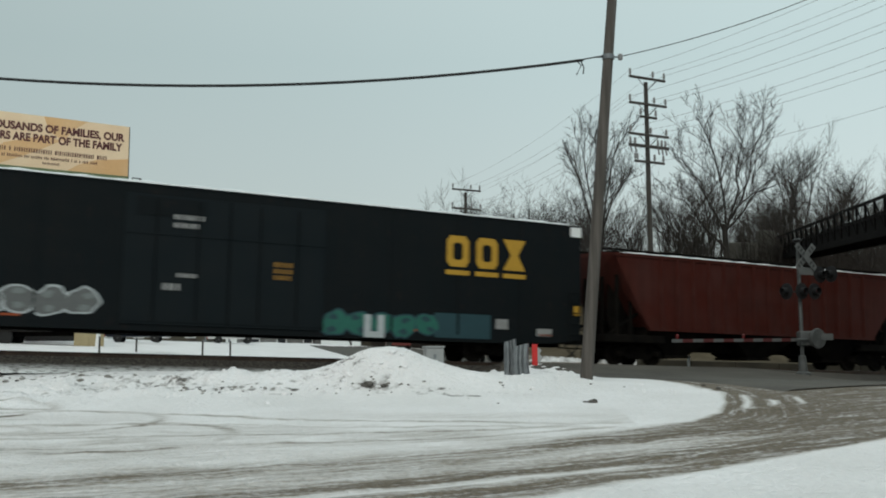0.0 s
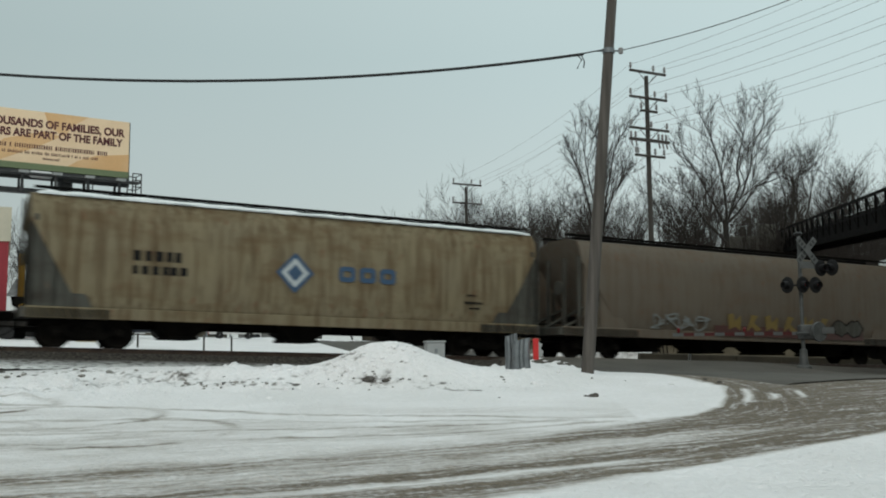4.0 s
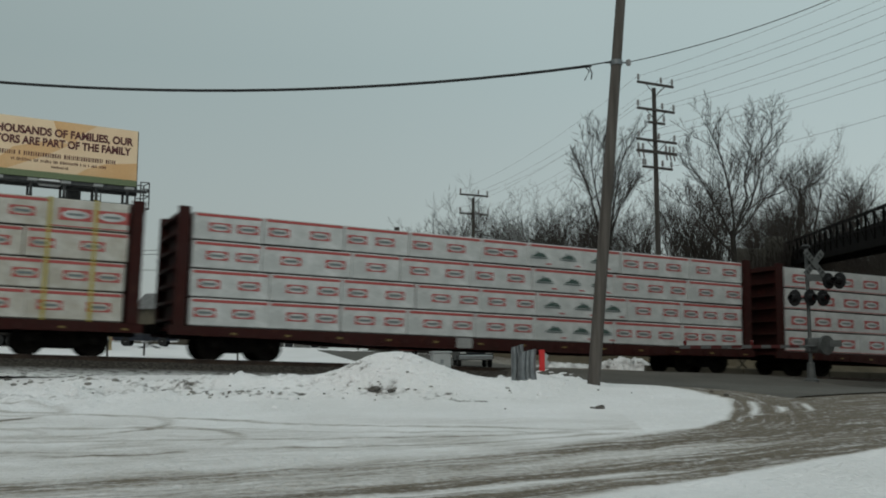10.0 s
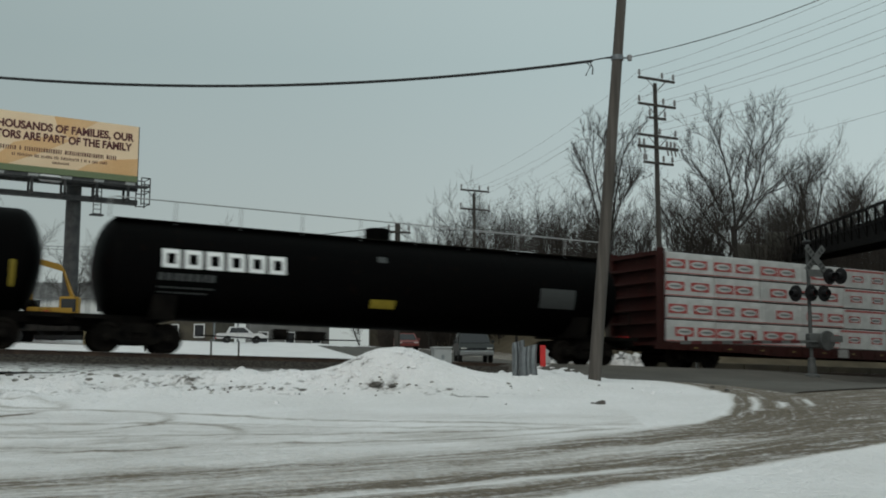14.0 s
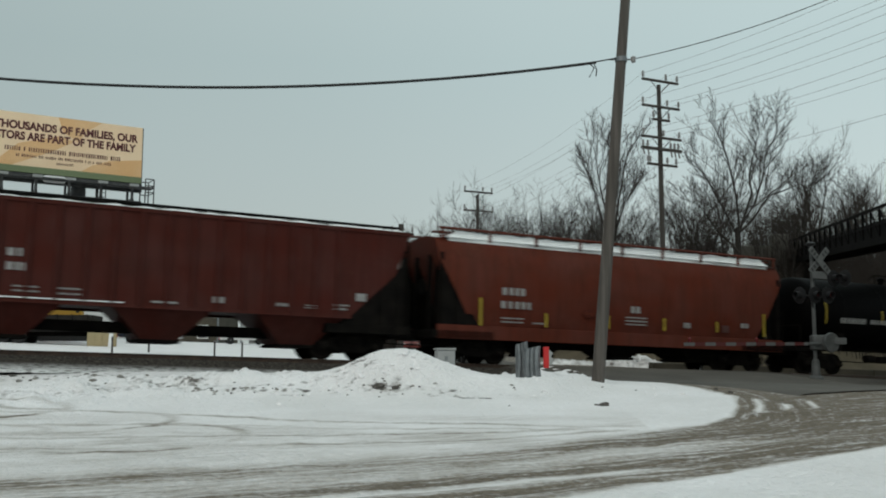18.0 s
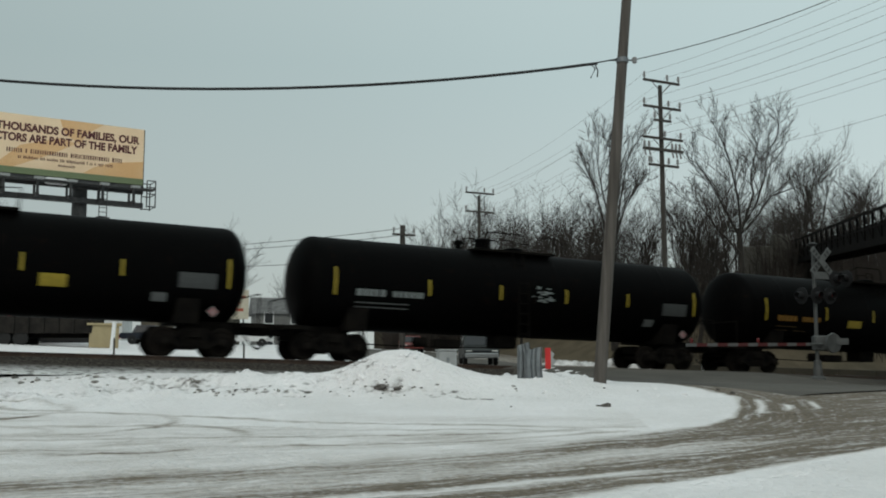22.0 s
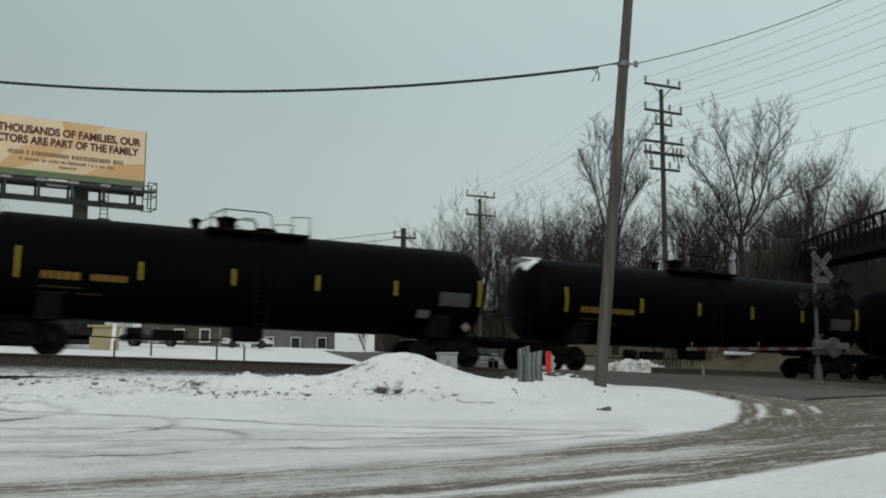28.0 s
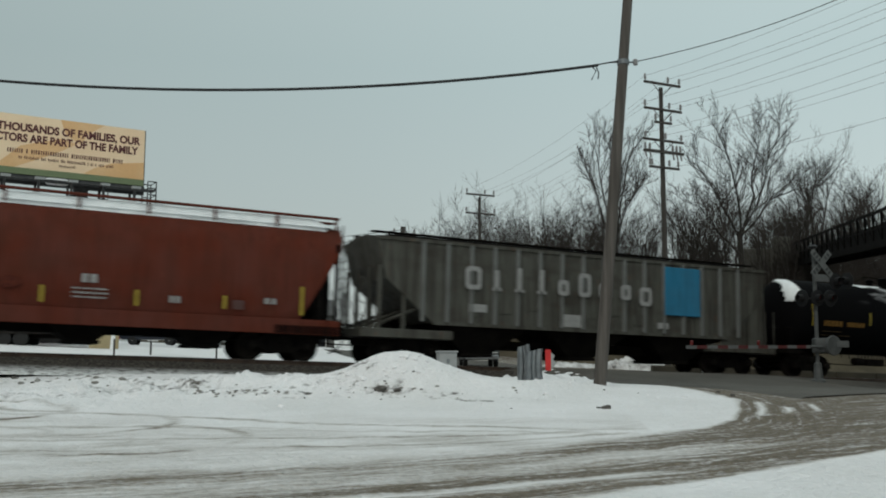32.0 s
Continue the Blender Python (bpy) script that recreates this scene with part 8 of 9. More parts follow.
DIRTY_SNOW = rough_stuff("dirty_snow", (0.32, 0.31, 0.29), (0.18, 0.17, 0.155), 5, 30, 0.9, 0.4)
CLOD = rough_stuff("frozen_dirt", (0.05, 0.043, 0.037), (0.16, 0.15, 0.14), 6, 30, 0.9, 0.5)
stone(3.15, 19.2, 0.12, 1, CLOD)
stone(3.0, 19.25, 0.05, 2, CLOD)
stone(-11.1, 25.4, 0.13, 3, CLOD)
stone(-1.38, 20.75, 0.17, 4, CLOD, "large dark frozen clod at the foot of the snow heap")
stone(-1.0, 20.7, 0.09, 5, CLOD)
# dark clods; some stand in for shaded crevices of the broken crust
for k in range(96):
    if k < 26:
        x, y, r = random.gauss(-0.9, 0.9), random.gauss(20.8, 0.18), random.uniform(0.012, 0.04)
    elif k < 60:
        x, y, r = random.gauss(-4.3, 0.8), random.gauss(21.1, 0.16), random.uniform(0.012, 0.045)
    elif k < 78:
        x, y, r = random.gauss(-8.6, 0.8), random.gauss(23.4, 0.3), random.uniform(0.02, 0.07)
    else:
        x, y, r = random.uniform(-9.5, 4.5), random.uniform(21.0, 23.4), random.uniform(0.015, 0.04)
    stone(x, y, r * (1.0 if k % 2 else 1.5), 20 + k, CLOD if k % 2 else DIRTY_SNOW)
stone(6.3, 21.6, 0.09, 90, CLOD)
stone(6.2, 22.4, 0.06, 91, CLOD)
stone(1.3, 19.3, 0.03, 92, CLOD)


def lumps():
    """Frozen lumps of snow over the ploughed bank."""
    g = Geo()
    rnd = random.Random(12)
    for k in range(460):
        u = rnd.random()
        if u < 0.35:
            x, y = rnd.gauss(-1.9, 0.7), rnd.gauss(21.3, 0.4)
        else:
            x, y = rnd.uniform(-10, 5.6), rnd.gauss(21.8, 0.7)
        r = 0.012 + 0.050 * rnd.random() ** 3
        z = ground_z(x, y) + r * 0.05
        turn = rnd.uniform(0, 6.2832)
        long, flat = rnd.uniform(0.8, 1.7), rnd.uniform(0.5, 0.9)
        rows = []
        for i in range(4):
            wide = (0.75, 1.0, 0.85, 0.35)[i]
            ring = []
            for j in range(6):
                a = 1.0472 * j
                px, py = r * wide * long * math.cos(a) * rnd.uniform(0.75, 1.2), r * wide * math.sin(a) * rnd.uniform(0.75, 1.2)
                ring.append((x + px * math.cos(turn) - py * math.sin(turn), y + px * math.sin(turn) + py * math.cos(turn), z + r * flat * (-0.7, -0.1, 0.55, 0.85)[i] + r * rnd.uniform(-0.12, 0.12)))
            rows.append(ring)
        g.loft(rows)
    single("snow_lumps", g, SNOW, "scattered frozen lumps on the ploughed snow bank", "snow", "", "stuff")


lumps()


def snow_ridge():
    """Low ploughed ridge between the street and the rails, past the crossing."""
    rows = []
    for i in range(61):
        s = 28.0 + i * 0.3
        h = 0.12 + 0.25 * float(fbm(np.array([s * 0.8]), np.array([2.0]), 17)[0])
        row = []
        for k, u in enumerate((-0.55, -0.25, 0.05, 0.35, 0.7)):
            x, y = place(s, 28.4 + u + 0.3 * float(fbm(np.array([s * 0.5]), np.array([7.0]), 19)[0]))
            row.append((x, y, float(land(np.array([x]), np.array([y]))[0]) + (-0.05, 0.8 * h, h, 0.7 * h, -0.05)[k]))
        rows.append(row)
    single("snow_ridge", Geo().loft(rows, closed=False, caps=False), SNOW, "low ridge of ploughed snow beside the rails", "snow", "", "", None, True)


snow_ridge()


DIRTY_SNOW = rough_stuff("dirty_snow", (0.68, 0.67, 0.67), (0.30, 0.29, 0.28), 1.6, 9, 0.85, 0.5)


def far_heap():
    """Rough ploughed heap and windrow along the road's edge beyond the rails."""
    rnd = random.Random(77)
    g = Geo()
    rows = []
    for i in range(71):
        u = i / 70
        x, y = 6.4 + 10.6 * u, 65.0 - 1.2 * u
        h = 0.42 + 0.75 * math.exp(-((u - 0.58) / 0.15) ** 2) - 0.12 * u
        h *= (0.75 + 0.5 * float(fbm(np.array([x * 1.6]), np.array([3.0]), 23)[0])) * min(1.0, 0.1 + min(u, 1 - u) * 9)
        row = []
        for k, (v, f) in enumerate(((-1.5, -0.1), (-1.15, 0.4), (-0.75, 0.72), (-0.3, 0.95), (0.2, 1.0), (0.9, 0.6), (1.6, -0.1))):
            yy = y + v * (0.7 + 0.5 * h)
            base = float(land(np.array([x]), np.array([yy]))[0])
            row.append((x + rnd.uniform(-0.05, 0.05), yy, base + h * f + (rnd.uniform(-0.09, 0.09) if 0 < k < 6 else 0)))
        rows.append(row)
    g.loft(rows, closed=False, caps=False)
    single("snow_heap", g, DIRTY_SNOW, "rough ploughed snow heap beyond the tracks", "snow", "", "stuff")
    clods = Geo()
    for i in range(70):
        x, y = rnd.gauss(12.4, 1.2), rnd.gauss(63.6, 0.35)
        r = rnd.uniform(0.06, 0.20)
        z = float(land(np.array([x]), np.array([y]))[0]) + rnd.uniform(0.02, 0.65) * math.exp(-((x - 12.5) / 1.7) ** 2)
        turn = rnd.uniform(0, 6.28)
        clods.loft([[(x + r * q * math.cos(turn + 1.2566 * j) * rnd.uniform(0.7, 1.3), y + r * q * math.sin(turn + 1.2566 * j), z + r * e) for j in range(5)] for q, e in ((0.7, -0.6), (1.0, 0.1), (0.5, 0.7))])
    single("snow_clods", clods, DIRTY_SNOW, "broken dirty snow clods on the ploughed heap", "snow", "", "stuff")


far_heap()

# ------------------------------------------------------------------ vehicles behind the track
GLASS_DARK = plain("dark_car_glass", (0.02, 0.022, 0.025), 0.12, 0, 0.1)
CHROME = plain("dull_chrome", (0.45, 0.46, 0.47), 0.3, 1.0)
TYRE = plain("tyre_rubber", (0.018, 0.018, 0.018), 0.9)
HEADLIGHT = plain("clear_headlight", (0.5, 0.5, 0.48), 0.25)
TAIL = plain("red_tail_lamp", (0.30, 0.015, 0.012), 0.3)


def vehicle(label, paint, m, length=4.9, width=1.92, height=1.80, suv=True):
    ob = thing("parked_car", label, "car", "cars behind the track", m=m)
    h, w = length / 2, width / 2
    zb = 0.42
    hood = height * 0.60
    side = [(-h, zb + 0.1), (-h, hood - 0.1), (-h + 0.15, hood), (h - 0.2, hood - 0.05) if suv else (h - 0.5, hood), (h, hood - 0.3), (h, zb + 0.1), (h - 0.2, zb), (-h + 0.2, zb)]
    g = Geo()
    g.loft([[(x, y * k, z) for x, z in side] for y, k in ((-w, 1.0), (-w * 0.94, 1.0), (w * 0.94, 1.0), (w, 1.0))])
    part("body", g, paint, ob)
    c0, c1 = (-h + 0.12, h - 1.35) if suv else (-h + 0.9, h - 1.25)
    cab = [[(c0, -w * 0.95, hood - 0.02), (c1, -w * 0.95, hood - 0.02), (c1, w * 0.95, hood - 0.02), (c0, w * 0.95, hood - 0.02)], [(c0 + 0.3, -w * 0.78, height), (c1 - 0.75, -w * 0.78, height), (c1 - 0.75, w * 0.78, height), (c0 + 0.3, w * 0.78, height)]]
    part("cabin", Geo().loft(cab), paint, ob)

    def pane(a, b, c, d, name):
        part(name, Geo().loft([[a, b, c, d], [tuple(Vector(p) + Vector((0.004, 0.004, 0.006))) for p in (a, b, c, d)]]), GLASS_DARK, ob)
    e = 0.02
    pane((c1 + e - 0.06, -w * 0.84, hood + 0.04), (c1 + e - 0.06, w * 0.84, hood + 0.04), (c1 - 0.70 + e, w * 0.70, height - 0.06), (c1 - 0.70 + e, -w * 0.70, height - 0.06), "windscreen")
    for sg in (-1, 1):
        pane((c0 + 0.25, sg * (w * 0.945 + e), hood + 0.05), (c1 - 0.25, sg * (w * 0.945 + e), hood + 0.05), (c1 - 0.85, sg * (w * 0.80 + e), height - 0.08), (c0 + 0.42, sg * (w * 0.80 + e), height - 0.08), "side_window")
    for x in (-h + 0.95, h - 0.95):
        for sg in (-1, 1):
            wl = part("wheel", Geo().lathe((x, sg * (w - 0.11), 0.34), (0, sg, 0), [(-0.11, 0.2), (-0.11, 0.32), (-0.07, 0.345), (0.07, 0.345), (0.115, 0.32), (0.115, 0.2)], 18), TYRE, ob, smooth=True)
            part("rim", Geo().lathe((x, sg * (w - 0.11), 0.34), (0, sg, 0), [(0.06, 0.21), (0.105, 0.20), (0.10, 0.06), (0.12, 0.02)], 14), CHROME, wl)
    part("front_bumper", Geo().box(h - 0.05, h + 0.08, -w + 0.04, w - 0.04, zb - 0.02, zb + 0.24, 0, None, 0.03), CHROME if suv else paint, ob)
    part("grille", Geo().box(h - 0.02, h + 0.03, -w * 0.5, w * 0.5, zb + 0.3, hood - 0.28), GLASS_DARK, ob)
    for sg in (-1, 1):
        part("headlight", Geo().box(h - 0.06, h + 0.04, sg * w * 0.74 - 0.17, sg * w * 0.74 + 0.17, zb + 0.32, hood - 0.27, 0, None, 0.02), HEADLIGHT, ob)
        part("tail_lamp", Geo().box(-h - 0.03, -h + 0.03, sg * w * 0.86 - 0.1, sg * w * 0.86 + 0.1, hood - 0.45, hood - 0.15), TAIL, ob)
        part("mirror", Geo().box(c1 - 0.45, c1 - 0.25, sg * (w + 0.1) - 0.09, sg * (w + 0.1) + 0.09, hood + 0.02, hood + 0.18, 0, None, 0.02), paint, ob)
    return ob


CAR_DARK = plain("dark_green_car_paint", (0.02, 0.024, 0.024), 0.3)
CAR_RED = plain("dull_red_car_paint", (0.16, 0.035, 0.03), 0.35)
CAR_NAVY = plain("dark_blue_car_paint", (0.012, 0.016, 0.026), 0.3)
CAR_WHITE = plain("white_car_paint", (0.6, 0.6, 0.6), 0.3)

vehicle("dark green sport utility vehicle waiting at the crossing", CAR_DARK, pose(1.9, 56.0, ground_z(1.9, 56.0), 0, 0, -87))
vehicle("dull red car waiting in the queue behind the crossing", CAR_RED, pose(-2.8, 82.0, ground_z(-2.8, 82.0), 0, 0, -84), 4.5, 1.8, 1.5, False)
vehicle("dark blue sedan parked beyond the snow field", CAR_NAVY, pose(-22.4, 75, ground_z(-22.4, 75), 0, 0, 8), 4.6, 1.8, 1.45, False)
vehicle("white sedan parked beyond the snow field", CAR_WHITE, pose(-17.8, 88, ground_z(-17.8, 88), 0, 0, 15), 4.5, 1.8, 1.45, False)

# ------------------------------------------------------------------ far buildings, yard things
WALL_RED = rough_stuff("red_painted_wall", (0.30, 0.035, 0.045), (0.24, 0.03, 0.04), 0.8, 15, 0.7, 0.1)
WALL_OLD = rough_stuff("stained_wall", (0.085, 0.075, 0.055), (0.05, 0.045, 0.035), 0.7, 12, 0.9, 0.4)
WALL_CREAM = rough_stuff("cream_siding", (0.52, 0.48, 0.38), (0.45, 0.42, 0.34), 0.8, 15, 0.8, 0.1)
WALL_WHITE = rough_stuff("white_siding", (0.62, 0.63, 0.62), (0.54, 0.55, 0.55), 0.8, 15, 0.8, 0.1)
WALL_GREY = rough_stuff("grey_siding", (0.17, 0.17, 0.165), (0.12, 0.12, 0.115), 0.8, 15, 0.8, 0.1)
ROOF_GREY = rough_stuff("grey_shingles", (0.10, 0.10, 0.10), (0.16, 0.16, 0.16), 1.5, 15, 0.9, 0.3)
YELLOW_MACHINE = plain("machine_yellow", (0.32, 0.18, 0.015), 0.5)
TAN_SHED = rough_stuff("tan_shed_board", (0.40, 0.33, 0.19), (0.33, 0.27, 0.16), 1.0, 15, 0.8, 0.1)


def building(name, label, x, y, w, d, h, wall, turn, storeys=1, roof="gable", bays=3, roof_mat=None):
    z = ground_z(x, y)
    ob = thing(name, label, "building", m=pose(x, y, z - 0.2, 0, 0, turn))
    part("wall", Geo().box(-w / 2, w / 2, -d / 2, d / 2, 0, h), wall, ob)
    rm = roof_mat or ROOF_GREY
    if roof == "gable":
        rise = d * 0.28
        part("roof", Geo().loft([[(-w / 2 - 0.4, -d / 2 - 0.4, h - 0.05), (-w / 2 - 0.4, 0, h + rise), (-w / 2 - 0.4, d / 2 + 0.4, h - 0.05)], [(w / 2 + 0.4, -d / 2 - 0.4, h - 0.05), (w / 2 + 0.4, 0, h + rise), (w / 2 + 0.4, d / 2 + 0.4, h - 0.05)]]), rm, ob)
    else:
        part("parapet", Geo().box(-w / 2 - 0.1, w / 2 + 0.1, -d / 2 - 0.1, d / 2 + 0.1, h, h + (2.2 if name == "store_building" else 0.5)), rm, ob)
    for fl in range(storeys):
        for k in range(bays):
            cx = -w / 2 + w * (k + 0.5) / bays
            zc = 1.6 + fl * 2.8
            wn2 = part("window", Geo().box(cx - 0.62, cx + 0.62, -d / 2 - 0.06, -d / 2 + 0.02, zc - 0.75, zc + 0.75), WHITE, ob)
            part("pane", Geo().box(cx - 0.52, cx + 0.52, -d / 2 - 0.075, -d / 2 - 0.06, zc - 0.65, zc + 0.65), GLASS_DARK, wn2)
    part("door", Geo().box(w / 2 - 1.7, w / 2 - 0.8, -d / 2 - 0.05, -d / 2 + 0.02, 0.2, 2.25), FAR_WOOD, ob)
    return ob


building("store_building", "red-walled building with a cream upper fascia", -35.6, 63.1, 15.0, 9.0, 5.9, WALL_RED, 23.5, 1, "flat", 4, WALL_CREAM)
building("house", "white house with a grey shingle roof among bare trees", -44.0, 118, 11, 8, 5.2, WALL_WHITE, 10, 2)
building("house", "weathered brown house with a gable roof beyond the yard", -29.0, 112, 9, 7, 4.6, WALL_OLD, -8, 1)
building("house", "grey house partly hidden by bare trees", -20.0, 128, 10, 8, 5.0, WALL_GREY, 15, 2)
building("warehouse", "low brown building beyond the crossing road", 3.0, 140, 26, 10, 4.2, WALL_OLD, 5, 1, "flat", 6)
ob = thing("roadside_sign", "white roadside sign board with faded red print", "sign", m=pose(-21.8, 100, ground_z(-21.8, 100)))
for x in (-1.2, 1.2):
    part("post", Geo().box(x - 0.08, x + 0.08, -0.08, 0.08, 0, 3.2), GALV, ob)
part("board", Geo().box(-1.7, 1.7, -0.1, 0.1, 2.6, 5.6, 0, None, 0.03), WALL_CREAM, ob)
for a, b, z in ((-1.4, 1.4, 4.7), (-1.4, 0.9, 4.1), (-1.2, 1.2, 3.4)):
    part("sign_marking", Geo().box(a, b, -0.12, -0.10, z, z + 0.3), SIGN_RED, ob)
z = ground_z(-20.9, 60)
ob = thing("small_shed", "small tan wooden shed beside the snow field", "shed", m=pose(-20.9, 60, z, 0, 0, 20))
part("wall", Geo().box(-0.85, 0.85, -0.7, 0.7, -0.1, 1.35), TAN_SHED, ob)
part("roof", Geo().box(-1.0, 1.0, -0.85, 0.85, 1.35, 1.48), TAN_SHED, ob)
for k in range(4):
    part("board", Geo().box(-0.80 + k * 0.42, -0.46 + k * 0.42, -0.73, -0.70, 0.0, 1.3), TAN_SHED, ob)
ob = thing("marker_post", "white leaning wooden post beside the tan shed", "post", m=pose(-19.2, 56.5, ground_z(-19.2, 56.5), 0, 4))
part("stake", Geo().box(-0.10, 0.10, -0.08, 0.08, -0.2, 1.5, 0, None, 0.015), WHITE, ob)
part("cap", Geo().box(-0.12, 0.12, -0.10, 0.10, 1.5, 1.56), WHITE, ob)


def excavator():
    x, y = -25.2, 65.0
    ob = thing("excavator", "yellow excavator with its boom bent over the yard", "excavator", m=pose(x, y, ground_z(x, y), 0, 0, 10))
    for yy in (-1.1, 0.7):
        part("track", Geo().plate([(-1.7, 0.1), (-1.9, 0.45), (-1.6, 0.8), (1.6, 0.8), (1.9, 0.45), (1.7, 0.1)], yy, yy + 0.45), TYRE, ob)
    part("house", Geo().box(-1.9, 1.0, -1.2, 1.2, 0.9, 2.2, 0, None, 0.08), YELLOW_MACHINE, ob)
    cabp = part("cab", Geo().box(0.1, 1.3, -1.15, -0.2, 1.2, 2.9, 0, None, 0.06), YELLOW_MACHINE, ob)
    part("pane", Geo().box(0.25, 1.15, -1.17, -1.15, 1.9, 2.75), GLASS_DARK, cabp)
    part("boom", Geo().loft([[(1.0, -0.2, 1.6), (1.0, 0.2, 1.6), (1.2, 0.2, 2.1), (1.2, -0.2, 2.1)], [(0.2, -0.2, 4.6), (0.2, 0.2, 4.6), (-0.1, 0.2, 5.1), (-0.1, -0.2, 5.1)], [(-1.9, -0.16, 5.2), (-1.9, 0.16, 5.2), (-1.9, 0.16, 5.6), (-1.9, -0.16, 5.6)]]), YELLOW_MACHINE, ob)
    part("stick", Geo().box(-2.2, -1.8, -0.14, 0.14, 2.6, 5.6, 0, None, 0.03), YELLOW_MACHINE, ob)
    part("bucket", Geo().plate([(-2.5, 2.7), (-1.7, 2.7), (-1.4, 2.1), (-1.8, 1.8), (-2.4, 2.1)], -0.5, 0.5), UNDER, ob)


excavator()


def dump_trailer():
    """A dark steel trailer parked before the excavator."""
    x, y = -24.7, 60.0
    ob = thing("dump_trailer", "dark steel dump trailer parked in the snowy yard", "trailer", m=pose(x, y, ground_z(x, y) - 0.05, 0, 0, 4))
    part("bed", Geo().loft([[(-3.3, -1.2, 0.75), (3.3, -1.2, 0.75), (3.3, 1.2, 0.75), (-3.3, 1.2, 0.75)], [(-3.5, -1.25, 1.75), (3.4, -1.25, 1.75), (3.4, 1.25, 1.75), (-3.5, 1.25, 1.75)]]), TRAILER_DARK, ob)
    for k in range(8):
        part("side_stake", Geo().box(-3.1 + k * 0.88, -3.0 + k * 0.88, -1.31, -1.24, 0.72, 1.78), TRAILER_DARK, ob)
    part("chassis", Geo().box(-3.2, 4.4, -0.5, 0.5, 0.5, 0.75), UNDER, ob)
    for wx in (-1.9, -0.9):
        for wy in (-1.15, 0.85):
            part("wheel", Geo().lathe((wx, wy, 0.45), (0, 1, 0), [(0, 0.1), (0, 0.3), (0.03, 0.45), (0.27, 0.45), (0.3, 0.3), (0.3, 0.1)], 16), TYRE, ob)


TRAILER_DARK = rough_stuff("dark_trailer_steel", (0.014, 0.013, 0.012), (0.028, 0.025, 0.022), 2, 20, 0.8, 0.2, spec=0.1)
dump_trailer()

# ------------------------------------------------------------------ footbridge, its bank and wall
GRASS_BANK = rough_stuff("dead_grass_bank", (0.075, 0.060, 0.038), (0.12, 0.098, 0.064), 0.6, 9, 0.95, 0.8)
BRIDGE_STEEL = rough_stuff("dark_bridge_steel", (0.005, 0.0045, 0.0045), (0.009, 0.008, 0.0075), 1.5, 14, 0.8, 0.1, spec=0.06)


def footbridge():
    a, b = Vector((20.6, 36.5, 8.6)), Vector((30.0, 80.0, 11.75))
    flat = Vector((b.x - a.x, b.y - a.y, 0))
    length = flat.length
    tilt = math.degrees(math.atan2(b.z - a.z, length))
    m = Matrix.Translation(a) @ pose(0, 0, 0, 0, 0, math.degrees(math.atan2(flat.y, flat.x))) @ pose(0, 0, 0, 0, -tilt, 0)
    ob = thing("footbridge", "dark steel truss footbridge descending over the tracks", "bridge", m=m)
    part("deck", Geo().box(0, length, -1.2, 1.2, -1.72, -1.55), BRIDGE_STEEL, ob)
    for y in (-1.25, 1.15):
        part("bottom_chord", Geo().box(0, length, y, y + 0.12, -1.92, -1.55), BRIDGE_STEEL, ob)
        part("top_chord", Geo().box(0, length, y, y + 0.12, -0.14, 0.0), BRIDGE_STEEL, ob)
        part("handrail", Geo().box(0, length, y + 0.03, y + 0.09, -0.95, -0.88), BRIDGE_STEEL, ob)
    n = 22
    up = Geo().box(-0.05, 0.05, -1.25, -1.13, -1.7, -0.05).mesh("upright", BRIDGE_STEEL)
    dg = Geo().tube([(0, -1.19, -1.6), (length / n, -1.19, -0.1)], 0.05, 4).mesh("diagonal", BRIDGE_STEEL)
    for k in range(n + 1):
        x = length * k / n
        part("upright", up, None, ob).location = (x, 0, 0)
        part("upright", up, None, ob).location = (x, 2.38, 0)
        if k < n:
            part("diagonal", dg, None, ob).location = (x, 0, 0)
            part("diagonal", dg, None, ob).location = (x, 2.38, 0)
            part("mesh_panel", Geo().box(x + 0.1, x + length / n - 0.1, 1.16, 1.18, -1.55, -0.95), BRIDGE_STEEL, ob)
        if k < n:
            part("cross_beam", Geo().box(x - 0.06, x + 0.06, -1.2, 1.2, -1.9, -1.72), BRIDGE_STEEL, ob)
    part("snow_strip", Geo().box(length * 0.45, length, -1.18, -0.95, -1.55, -1.48), CAR_SNOW, ob, "snow along the deck edge")


footbridge()
gz = ground_z(21.0, 38.5)
pier = thing("bridge_pier", "concrete pier under the dark footbridge", "bridge pier", m=pose(21.0, 38.5, gz))
part("column", Geo().box(-0.5, 0.5, -0.5, 0.5, -0.3, 6.0, 0, None, 0.06), CONCRETE, pier)
part("cap", Geo().box(-0.7, 0.7, -1.3, 1.3, 5.7, 6.4, 0, None, 0.05), CONCRETE, pier)
OLD_CONCRETE = rough_stuff("grimy_concrete", (0.13, 0.125, 0.11), (0.08, 0.075, 0.065), 0.8, 14, 0.9, 0.3)
end_post = thing("bridge_pier", "grimy concrete end post and wing wall of the footbridge", "bridge pier", m=pose(28.1, 81.0, 0))
part("column", Geo().box(-0.65, 0.65, -0.5, 0.5, 4.0, 12.35, 0, None, 0.06), OLD_CONCRETE, end_post)
part("wing_wall", Geo().box(-3.4, -0.65, 0.0, 0.35, 4.0, 11.4, 0, None, 0.04), OLD_CONCRETE, end_post)
